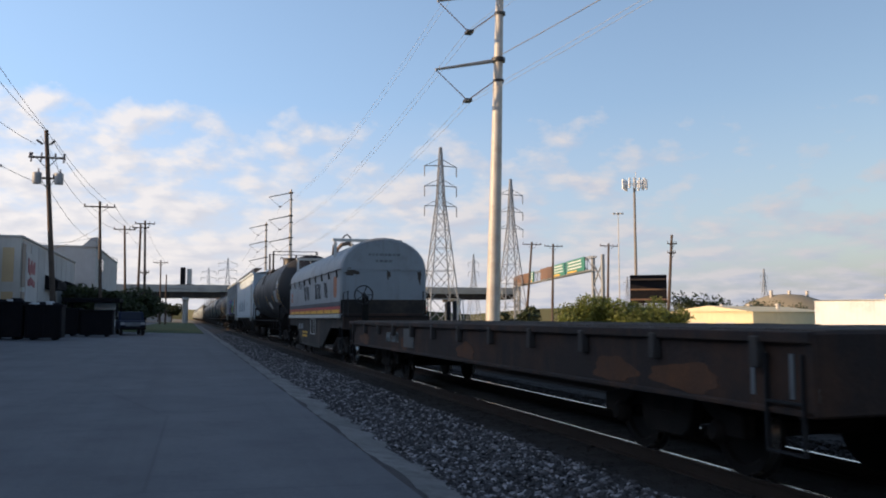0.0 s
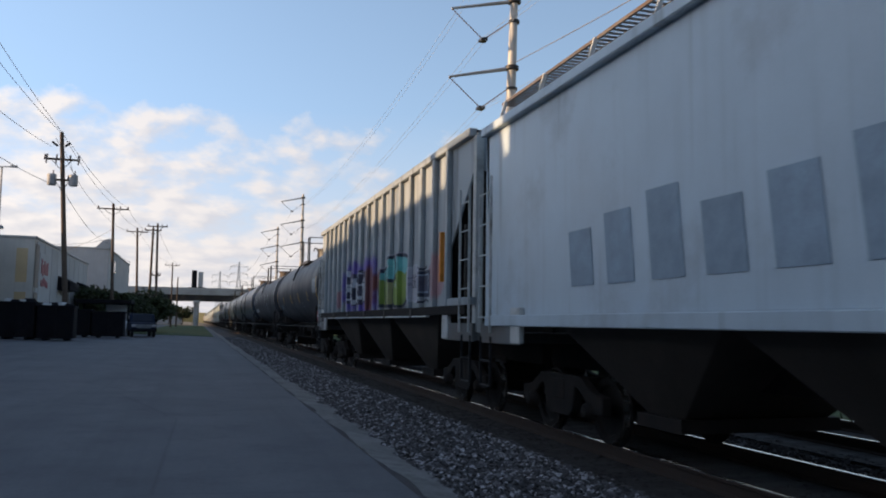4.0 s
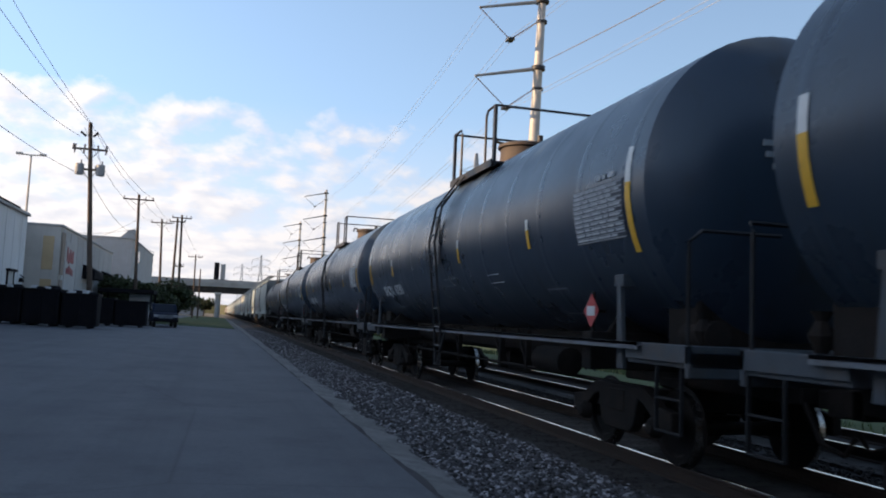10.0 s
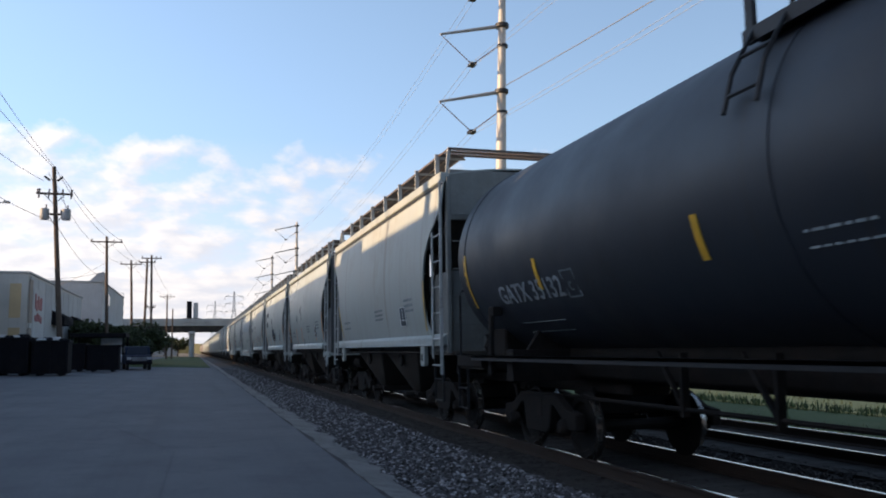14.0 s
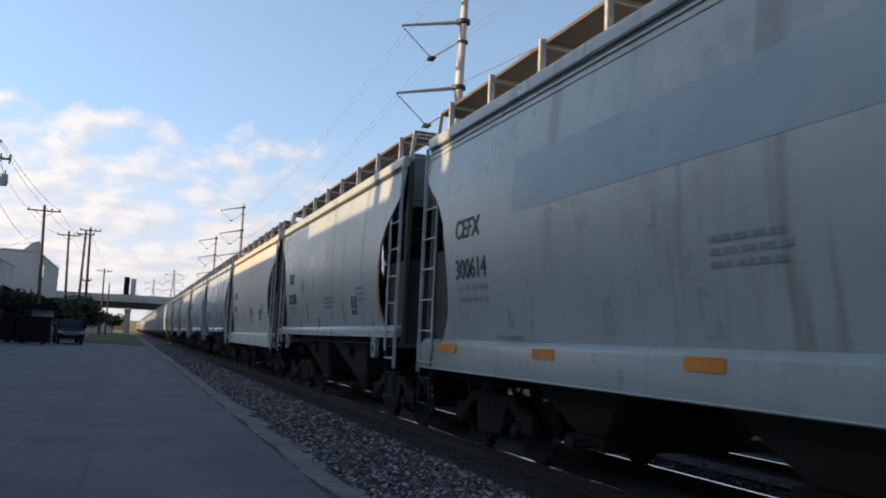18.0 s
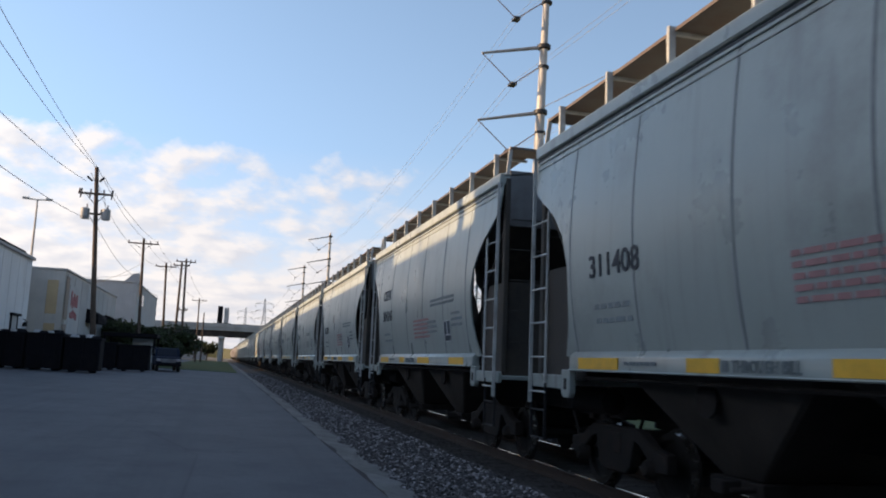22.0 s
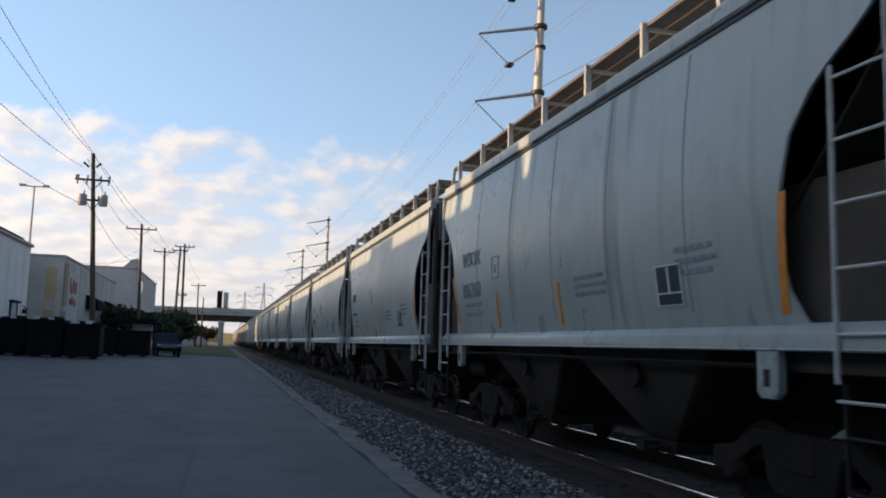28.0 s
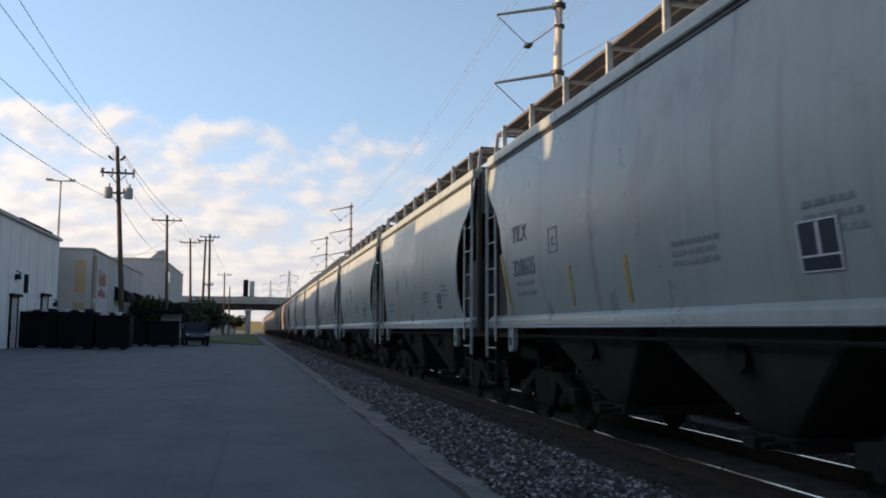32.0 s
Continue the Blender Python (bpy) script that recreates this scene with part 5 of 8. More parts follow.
def tank_marks(car, length, marks, text_mat, colour, seed, size=0.36, placard=True, panel=True, cap=None, R=TR, Z=TZ, dz=0.0, spots=None, short=0.2):
    r = random.Random(seed)
    f = (lambda z: tank_face(z, R, Z))
    h = length / 2 - 0.35 + (-0.2 if R > 1.65 else -short)
    cyl = h - 0.75
    cap = cap or colour
    bold = marks.endswith(("6190", "6230"))
    if marks:
        side_letters(marks, size * (0.92 if bold else 0.86 if R > 1.65 else 1), cyl - (1.35 if marks.endswith("6230") else 0.95 if R > 1.65 else 1.2), 2.0 if R > 1.65 and not bold else 2.12, f, STENCIL_B if R > 1.65 and not bold else text_mat, car, squeeze=1.25 if R > 1.65 else 1.1)
        part("capacity_marks", bars(cyl - 1.4, 1.83, 1.5, 2, 0.05, 0.13, f, r).mesh("capacity_marks", LETTER_D, 0, 0), car)
    for y in spots or (cyl - 3.0, -1.2, -cyl + 3.0):
        shaped("reflector", patch(y + 0.05, y - 0.05, 2.56 + dz, 2.82 + dz, f), colour, car, smooth=0)
        shaped("reflector_cap", patch(y + 0.05, y - 0.05, 2.82 + dz, 2.97 + dz, f), cap, car, smooth=0)
    for y, z0, z1, z2 in ((-cyl + 0.02, 2.31, 3.05, 3.44), (cyl - 0.02, 2.45, 3.0, 3.3)):
        shaped("end_reflector", patch(y + 0.055, y - 0.055, z0 + dz, z1 + dz, f, nz=10), colour, car, smooth=0)
        shaped("end_reflector_cap", patch(y + 0.055, y - 0.055, z1 + dz, z2 + dz, f), cap, car, smooth=0)
    if panel:
        pn = shaped("data_panel", patch(-cyl + 1.42, -cyl + 0.14, 2.48, 3.12, f, nz=8, out=0.001), PANEL, car, "dark data panel with pale stencilled lines", smooth=0)
        part("data_stencil", bars(-cyl + 1.38, 3.060, 1.22, 11, 0.026, 0.055, (lambda z: f(z) - 0.008), r, 0.20).mesh("data_stencil", LETTER_D if text_mat is LETTER_D else STENCIL_B, 0, 0), pn, "block of small pale stencilled data")
        for k in range(12):
            z = 2.487 + k * 0.055
            shaped("panel_rule", patch(-cyl + 1.40, -cyl + 0.16, z, z + 0.010, f, nz=1, out=0.009), STENCIL_B, pn, smooth=0)
        part("data_heading", bars(-cyl + 0.8, 3.17, 0.6, 1, 0.06, 0.1, f, r).mesh("data_heading", STENCIL_B, 0, 0), car)
    part("small_stencils", bars(0.2, 2.3, 0.8, 2, 0.05, 0.12, f, r).mesh("small_stencils", LETTER_D, 0, 0), car)
    part("side_stencils", bars(-cyl + 5.2, 2.28, 0.7, 2, 0.06, 0.13, f, r).mesh("side_stencils", STENCIL, 0, 0), car)
    part("head_stencil", head_bars(h, r, R, Z), car, "white stencilled lines on the tank head")
    sm = STENCIL if text_mat is LETTER_W else LETTER_D
    frame_mark(-cyl + 2.65, 1.84, 0.66, 0.34, 0.02, f, "square_mark", sm, car)
    frame_mark(cyl - 3.6, 2.25, 0.34, 0.34, 0.02, f, "square_mark", sm, car)
    side_letters("C", 0.16, cyl - 3.55, 2.16, f, sm, car, "square_mark_letter")
    if placard:
        y, zz, k = -cyl + 1.6, 1.70, 0.21
        x = f(zz + k) - 0.06
        dia = Shape().prism([(y, zz - k), (y + k, zz), (y, zz + k), (y - k, zz)], x, x + 0.012, "x")
        pl = shaped("placard", dia, RED, car, "red hazard diamond with a white band", smooth=0)
        shaped("placard_band", Shape().box(x - 0.006, x, y - 0.11, y + 0.11, zz - 0.06, zz + 0.06), LETTER_W, pl, smooth=0)
        shaped("placard_holder", Shape().beam((x + 0.03, y, zz + 0.24), (x + 0.03, y, zz - 0.3), 0.03, 0.05).beam((x + 0.03, y, zz), (x + 0.20, y, zz), 0.04), UNDER, pl)


STENCIL_B = mat("stencil_bright", (0.42, 0.45, 0.47), 0.6, 0, 0.2, 8, 60, 0.0)
PANEL = mat("data_panel_dark", (0.05, 0.06, 0.075), 0.5, 0, 0.2, 6, 60, 0.0)
STENCIL = mat("stencil_pale", (0.26, 0.29, 0.31), 0.6, 0, 0.3, 8, 60, 0.0)


def head_letters(body, size, x0, z0, car, material, hb, R=TR, Z=TZ):
    """Lettering on the domed head that faces back along the track."""
    vs, fs = letters(body)
    pts = []
    for p in vs:
        x, z = x0 + p[0] * size * 0.9, z0 + p[1] * size
        rad = min(0.97, math.hypot(x, z - Z) / R)
        pts.append((x, -(hb - 0.75) - HEAD_OUT - 0.5 * math.sqrt(1 - rad * rad) - 0.012 - p[2], z))
    me = bpy.data.meshes.new("head_lettering")
    me.from_pydata(pts, [], fs)
    me.materials.append(material)
    return part("head_lettering", me, car, "painted lettering " + body.lower())


def head_bars(hb, r, TR=TR, TZ=TZ):
    """Small writing on the domed head that faces the road's near end."""
    s = Shape()
    for i, (z, w) in enumerate(((3.40, 0.75), (3.28, 0.7), (3.16, 0.55))):
        x = -w / 2 - 0.25
        while x < w / 2 - 0.25:
            ln = r.uniform(0.06, 0.16)
            rad = min(0.97, math.hypot(x, z - TZ) / TR)
            yy = -(hb - 0.75) - HEAD_OUT - 0.5 * math.sqrt(1 - rad * rad) - 0.012
            s.box(x, x + ln, yy, yy + 0.02, z, z + 0.06)
            x += ln + 0.05
    return s.mesh("head_stencil", STENCIL, 0, 0)


# ---------------------------------------------------------------- other cars
def flat_car(length):
    car = thing("flat_car", "rusty brown empty flat car with worn side sills", "flat car", "freight train cars")
    h = length / 2 - 1.4
    for sx in (-1, 1):
        out = [(-h, 1.36), (h, 1.36), (h, 0.78), (h - 3.2, 0.76), (h - 5.5, 0.74), (-h + 5.5, 0.74), (-h + 3.2, 0.76), (-h, 0.78)]
        sd = shaped("side_sill", Shape().prism(out, sx * 1.40, sx * 1.46, "x").box(sx * 1.36, sx * 1.52, -h, h, 1.28, 1.37).box(sx * 1.40, sx * 1.50, -h, h, 0.74, 0.79), RUSTY, car, "rust-streaked fish-belly side sill", 0.01)
        pk = Shape().box(sx * 1.46, sx * 1.55, -0.05, 0.05, 1.08, 1.33, None, 1.0).mesh("stake_pocket", POCKET, 0.01)
        for k in range(12):
            part("stake_pocket", pk, sd, "", pose(0, -h + 0.6 + k * (2 * h - 1.2) / 11, 0))
        shaped("grey_repair_patch", Shape().box(sx * 1.46, sx * 1.472, h - 6.6, h - 5.8, 0.86, 1.24), ENDGREY, sd)
    pln = Shape().box(-1.36, 1.36, -0.11, 0.11, 1.31, 1.385).mesh("deck_plank", DECKW, 0.01)
    n = int(2 * h / 0.235)
    for k in range(n):
        part("deck_plank", pln, car, "", pose(0, -h + 0.12 + k * (2 * h - 0.24) / (n - 1), rnd.uniform(-0.006, 0.008)))
    shaped("centre_sill", Shape().box(-0.35, 0.35, -h, h, 0.70, 1.30), UNDER, car, "", 0.02)
    for sy in (-1, 1):
        shaped("end_sill", Shape().box(-1.5, 1.5, sy * (h - 0.1), sy * (h + 0.02), 0.74, 1.37), RUSTY, car, "", 0.02)
        for sx in (-1, 1):
            for dy in ((0.0, -0.55) if sx > 0 and sy > 0 else ()):
                y = h + 0.1 + dy
                shaped("end_stake", Shape().box(1.36, 1.46, y - 0.05, y + 0.05, 1.36, 1.93), STEELB, car, "", 0.01)
                shaped("grab_loop", Shape().tube([(1.5, y - 0.05, 1.4), (1.56, y - 0.1, 1.96), (1.60, y - 0.16, 1.96), (1.62, y - 0.2, 1.4)], 0.014, 6), LADDER, car)
            ladder(car, sx * 1.5, sy * (h - 0.1), sy * (h - 0.5), 0.45, 1.2, 2, STEELB, "stirrup_step")
    f = lambda z: -1.46
    side_letters("ABS 52072", 0.30, h - 4.2, 0.94, f, LETTER_D, car)
    for y0, w, c in ((h - 2.4, 1.2, RUST_O), (2.6, 0.7, RUST_O), (-1.4, 0.9, RUST_O), (-6.3, 0.9, RUST_O), (-7.7, 1.1, RUST_O)):
        shaped("rust_patch", blob(y0 + w / 2, 0.93, w, 0.26, int(y0 * 10) + 90, -1.46, 0.005, 40, 0.22), c, car, "orange rust patch on the side", smooth=0)
    for y0, hh in ((-8.6, 0.34), (-8.15, 0.26), (-8.85, 0.10)):
        shaped("worn_mark", patch(y0 + 0.05, y0, 0.86, 0.86 + hh, f, nz=2), SEAM, car, smooth=0)
    couplers(car, h + 0.75)
    trucks(car, h - 2.6)
    return car


def hood_x(z):
    """Half width of the coil hood at height z."""
    if z < 2.95:
        return 1.50
    return 1.50 * math.sqrt(max(0.0, 1 - ((z - 2.95) / 1.0) ** 2))


SCRAWL = mat("faded_spray_dark", (0.06, 0.065, 0.07), 0.7, 0, 0.3, 6, 60, 0.0)
COIL_D = mat("coil_stripe_grey", (0.06, 0.065, 0.08), 0.6, 0, 0.2, 3, 40, 0.0)


def coil_car(length):
    car = thing("coil_car", "grey hooded coil car with red and yellow stripes, rusty and tagged", "coil car", "freight train cars")
    h = length / 2 - 0.2
    hb = h - 0.42
    prof = [(1.50, 1.58), (1.50, 2.95)] + [(1.50 * math.cos(a), 2.95 + 1.0 * math.sin(a)) for a in [math.pi * k / 16 for k in range(1, 16)]] + [(-1.50, 2.95), (-1.50, 1.58)]
    hood = shaped("hood", Shape().prism(prof, -hb, hb), COIL, car, "arched grey steel hood", 0.06, smooth=30)
    for k in range(1, 10):
        y = -hb + k * 2 * hb / 10
        shaped("hood_seam", Shape().prism([(1.505, 1.98), (1.505, 2.95)] + [(1.505 * math.cos(a), 2.95 + 1.008 * math.sin(a)) for a in [math.pi * j / 16 for j in range(1, 16)]] + [(-1.505, 2.95), (-1.505, 1.98)], y - 0.02, y + 0.02), COIL, hood)
    for sx in (-1, 1):
        shaped("grey_band", Shape().box(sx * 1.50, sx * 1.508, -hb, hb, 1.82, 1.96), COIL_D, hood, "dark grey stripe")
        shaped("red_band", Shape().box(sx * 1.50, sx * 1.509, -hb, hb, 1.725, 1.82), RED, hood, "dull red stripe")
        shaped("worn_band", Shape().box(sx * 1.50, sx * 1.505, -hb, hb, 1.60, 1.725), BROWN_O, hood, "worn brown-orange band under the yellow stripe")
        shaped("black_line", Shape().box(sx * 1.50, sx * 1.506, -hb, hb, 1.57, 1.60), ENDDARK, hood)
        for k in range(8):
            y = -hb + 0.2 + k * (2 * hb - 0.4) / 8
            shaped("yellow_band", Shape().box(sx * 1.50, sx * 1.509, y, y + (2 * hb) / 8 - 0.25, 1.605, 1.715), YELLOW, hood, "yellow reflective stripe")
        shaped("lip", Shape().box(sx * 1.48, sx * 1.56, -hb, hb, 1.45, 1.57), LADDER, hood, "pale lip", 0.01)
        rod = shaped("tarp_rod", Shape().tube([(sx * 1.52, -hb, 2.94), (sx * 1.52, hb, 2.94)], 0.022, 6), STEELB, hood)
        clip = Shape().tube([(0, 0, 2.97), (sx * 0.04, 0, 2.90), (sx * 0.02, 0, 2.72)], 0.03, 6).mesh("hook", STEELB)
        for k in range(9):
            part("hook", clip, rod, "", pose(sx * 1.51, -hb + 0.5 + k * (2 * hb - 1) / 8, 0))
        out = [(-h, 1.47), (h, 1.47), (h, 1.15), (h - 2.5, 1.12), (h - 4.4, 0.42), (-h + 4.4, 0.42), (-h + 2.5, 1.12), (-h, 1.15)]
        shaped("side_frame_plate", Shape().prism(out, sx * 1.38, sx * 1.44, "x").box(sx * 1.38, sx * 1.50, -h + 4.4, h - 4.4, 0.40, 0.47), ENDDARK, car, "", 0.01)
    for sy in (-1, 1):
        g = Shape()
        y = hb - 0.7 if sy > 0 else -hb + 2.5
        for sx in (-1, 1):
            g.beam((sx * 1.25, y - 0.2, 3.50), (sx * 1.22, y, 4.06), 0.11, 0.07).beam((sx * 0.55, y + 0.1, 3.85), (sx * 0.66, y, 4.08), 0.05)
        g.beam((-1.32, y, 4.08), (1.32, y, 4.08), 0.10, 0.10)
        shaped("lifting_frame", g, LADDER, hood, "pale steel lifting frame", 0.01)
        shaped("lifting_eye", Shape().tube([(-0.95, y, 4.10), (-0.90, y, 4.20), (-0.78, y, 4.27), (-0.66, y, 4.18), (-0.62, y, 4.08)], 0.028, 6), STEELB, hood)
        shaped("end_beam", Shape().box(-1.4, 1.4, sy * (hb + 0.02), sy * (hb + 0.1), 1.3, 1.6).box(-1.5, 1.5, sy * (h - 0.1), sy * h, 1.1, 1.5), RUSTY, car, "", 0.02)
        shaped("end_platform", Shape().box(-1.45, 1.45, sy * (hb), sy * h, 1.44, 1.52), UNDER, car)
        for sx in (-1, 1):
            shaped("grab_loop", Shape().tube([(sx * 1.46, sy * (h - 0.15), 1.5), (sx * 1.46, sy * (h - 0.15), 2.2), (sx * 1.3, sy * (h - 0.15), 2.28), (sx * 1.3, sy * (h - 0.15), 1.5)], 0.02, 6), STEELB, car)
            ladder(car, sx * 1.5, sy * (h - 0.1), sy * (h - 0.5), 0.45, 1.2, 2, STEELB, "stirrup_step")
    bail = Shape().tube([(-0.95, -2.0, 3.60), (-0.92, -2.0, 4.05), (-0.85, -1.9, 4.12), (-0.75, -1.6, 4.14)], 0.045, 8)
    bail.tube([(-0.7, -1.2, 3.70), (-0.62, -1.25, 4.0), (-0.45, -1.35, 4.16), (-0.2, -1.35, 4.2), (0.05, -1.3, 4.1), (0.15, -1.25, 3.8)], 0.075, 8)
    shaped("lifting_bail", bail, RUSTW, hood, "bent steel lifting bail")
    f = lambda z: -hood_x(z)
    shaped("orange_emblem", Shape().prism([(-hb + 1.22, 2.22), (-hb + 1.12, 2.10), (-hb + 0.78, 2.10), (-hb + 0.66, 2.22), (-hb + 0.66, 2.66), (-hb + 0.76, 2.76), (-hb + 1.12, 2.76), (-hb + 1.22, 2.66)], -1.500, -1.506, "x"), BROWN_O, hood, "faded orange emblem with cut corners", smooth=0)
    for z0, z1 in ((2.12, 2.30), (2.35, 2.53)):
        shaped("orange_block", patch(hb - 0.62, hb - 1.02, z0, z1, f, nz=2), BROWN_O, hood, "faded brown-orange block", smooth=0)
    r = random.Random(8)
    for c0, w in ((-hb + 2.7, 0.42), (-hb + 4.1, 0.36), (-hb + 4.8, 0.40), (0.6, 0.34), (1.3, 0.30)):
        tag = Shape()
        ph = r.uniform(0, 6.28)
        tag.tube([(-1.511, c0 + w * math.sin(k * 0.55 + ph) * math.cos(k * 0.21), 2.38 + 0.26 * math.sin(k * 0.83 + ph)) for k in range(26)], 0.008, 4)
        tag.tube([(-1.511, c0 + 0.5 - 0.11 * k, 2.62 - 0.02 * k * k + 0.08 * math.sin(k * 1.7)) for k in range(6)], 0.008, 4)
        shaped("sprayed_scrawl", tag, SCRAWL, hood, "thin dark sprayed scrawl")
    pale = Shape()
    for c0 in (2.6, 3.6):
        pale.tube([(-1.512, c0 + 0.4 * math.sin(k * 0.9), 2.75 + 0.13 * math.cos(k * 1.5)) for k in range(7)], 0.022, 4)
    shaped("pale_scrawl", pale, LETTER_W, hood, "thin pale sprayed scrawl")
    lower = lambda z: -1.44
    side_letters("NCS 120049", 0.30, h - 3.2, 1.02, lower, STENCIL, car)
    part("yellow_stencils", bars(h - 4.4, 0.86, 1.5, 2, 0.08, 0.14, lower, r).mesh("yellow_stencils", YELLOW, 0, 0), car)
    sq = Shape()
    for y0, y1, z0, z1 in ((-1.0, 0.2, 1.40, 1.43), (-1.0, 0.2, 0.85, 0.88), (-1.0, -0.97, 0.85, 1.43), (0.17, 0.2, 0.85, 1.43), (-0.5, -0.47, 0.85, 1.43)):
        sq.box(-1.452, -1.44, y0, y1, z0, z1)
    part("stencil_panel", sq.mesh("stencil_panel", LETTER_W, 0, 0), car)
    shaped("centre_sill", Shape().box(-0.4, 0.4, -h, h, 0.8, 1.4), UNDER, car)
    brake_wheel(car, -0.75, -h - 0.1, 2.15, STEELB)
    shaped("brake_stand", Shape().box(-0.85, -0.65, -h - 0.06, -h + 0.06, 1.3, 2.12), UNDER, car, "", 0.01)
    for sy in (-1, 1):
        shaped("grimy_end_band", Shape().box(-1.49, 1.49, sy * hb, sy * (hb + 0.012), 1.60, 2.02), ENDDARK, hood, "rust-black lower band of the hood end")
        for x0, x1, z0, z1 in ((-1.3, -0.95, 2.78, 2.95), (0.1, 0.2, 2.7, 2.9), (1.2, 1.3, 2.6, 2.9)):
            e = blob((x0 + x1) / 2, (z0 + z1) / 2, (x1 - x0) * 1.3, (z1 - z0) * 1.3, int(x0 * 50) + 300, 0.0, 0.006, 30, 0.45)
            shaped("rust_run", Shape().add([(p[1], sy * (hb + 0.004) + sy * abs(p[0]), p[2]) for p in e.v], e.f), DECKW, hood, "dark rust stain", smooth=0)
        shaped("end_seam", Shape().box(-1.49, 1.49, sy * hb, sy * (hb + 0.02), 2.93, 2.97), COIL, hood)
    part("end_notice", bars_end(-hb, r), hood, "dark painted lines on the hood's end")
    for ob in car.children:                    # the body is narrower than the trucks' reach
        if not ob.name.startswith("brake_wheel"):
            ob.scale.x = 0.91
    couplers(car, h - 0.15)
    trucks(car, h - 2.0)
    return car


def bars_end(y, r):
    s = Shape()
    for z, w in ((3.38, 1.1), (3.18, 0.6)):
        x = -w / 2
        while x < w / 2:
            ln = r.uniform(0.06, 0.16)
            s.box(x, x + ln, y - 0.008, y, z, z + 0.075)
            x += ln + 0.04
    return s.mesh("end_notice", SEAM, 0, 0)


BROWN_O = mat("emblem_orange", (0.42, 0.15, 0.07), 0.7, 0, 0.3, 3, 30, 0.05, (0.3, 0.2, 0.16), 0.4)
G_BLUE, G_GREEN, G_RED, G_PINK, G_WHITE, G_CYAN, G_DARK = [mat("spray_" + n, c, 0.65, 0, 0.25, 3, 40, 0.0) for n, c in (("violet", (0.10, 0.07, 0.34)), ("green", (0.21, 0.30, 0.065)), ("red", (0.26, 0.06, 0.05)), ("pink", (0.50, 0.30, 0.33)), ("white", (0.45, 0.48, 0.52)), ("cyan", (0.14, 0.42, 0.42)), ("dark", (0.03, 0.035, 0.06)))]


G_SHADE = mat("spray_shade", (0.075, 0.075, 0.11), 0.65, 0, 0.5, 4, 40, 0.0)
G_PALE = mat("spray_grey_lilac", (0.36, 0.36, 0.40), 0.65, 0, 0.2, 3, 40, 0.0)


def blob(y, z, w, h, seed, x, th=0.006, n=26, rough=0.35):
    """An uneven sprayed field on a flat side."""
    r = random.Random(seed)
    ph = [r.uniform(0, 6.28) for _ in range(4)]
    pts = []
    for k in range(n):
        a = 2 * math.pi * k / n
        q = 1 + rough * (0.5 * math.sin(3 * a + ph[0]) + 0.35 * math.sin(5 * a + ph[1]) + 0.3 * math.sin(8 * a + ph[2]))
        pts.append((y + w / 2 * q * math.cos(a), z + h / 2 * q * math.sin(a)))
    return Shape().prism(pts, x - th, x, "x")


G_GREYB = mat("faded_blue_paint", (0.24, 0.31, 0.37), 0.6, 0, 0.2, 3, 40, 0.0)
BAND_B = mat("worn_band_paint", (0.225, 0.29, 0.325), 0.40, 0, 0.15, 1.2, 30, 0.0, (0.29, 0.32, 0.315), 0.55)
G_CREAM = mat("sprayed_cream", (0.36, 0.36, 0.17), 0.6, 0, 0.15, 3, 40, 0.0)


def spray_paint(base, carrier, fields):
    """Adds soft sprayed clouds to a paint; fields: y, z, half sizes, colour, in the car's own space."""
    m = base.copy()
    m.name = "graffiti_" + base.name
    t = m.node_tree
    b = t.nodes["Principled BSDF"]
    tc = t.nodes.new("ShaderNodeTexCoord")
    tc.object = carrier
    sp = t.nodes.new("ShaderNodeSeparateXYZ")
    t.links.new(tc.outputs["Object"], sp.inputs[0])
    nz = t.nodes.new("ShaderNodeTexNoise")
    nz.inputs["Scale"].default_value, nz.inputs["Detail"].default_value = 2.2, 6
    t.links.new(tc.outputs["Object"], nz.inputs["Vector"])

    def mth(op, a, c):
        n = t.nodes.new("ShaderNodeMath")
        n.operation = op
        for k, v in ((0, a), (1, c)):
            if isinstance(v, (int, float)):
                n.inputs[k].default_value = v
            else:
                t.links.new(v, n.inputs[k])
        return n.outputs[0]
    out = b.inputs["Base Color"].links[0].from_socket
    for y, z, hy, hz, col in fields:
        dy = mth("DIVIDE", mth("SUBTRACT", sp.outputs[1], y), hy)
        dz = mth("DIVIDE", mth("SUBTRACT", sp.outputs[2], z), hz)
        d = mth("SQRT", mth("ADD", mth("MULTIPLY", dy, dy), mth("MULTIPLY", dz, dz)), 0.0)
        d = mth("ADD", d, mth("MULTIPLY", mth("SUBTRACT", nz.outputs["Fac"], 0.5), 1.1))
        mr = t.nodes.new("ShaderNodeMapRange")
        for k, v in enumerate((0.80, 1.08, 0.95, 0.0)):
            mr.inputs[k + 1].default_value = v
        t.links.new(d, mr.inputs[0])
        mx = t.nodes.new("ShaderNodeMix")
        mx.data_type = "RGBA"
        t.links.new(mr.outputs[0], mx.inputs[0])
        t.links.new(out, mx.inputs[6])
        mx.inputs[7].default_value = (*col, 1)
        out = mx.outputs[2]
    t.links.new(out, b.inputs["Base Color"])
    return m


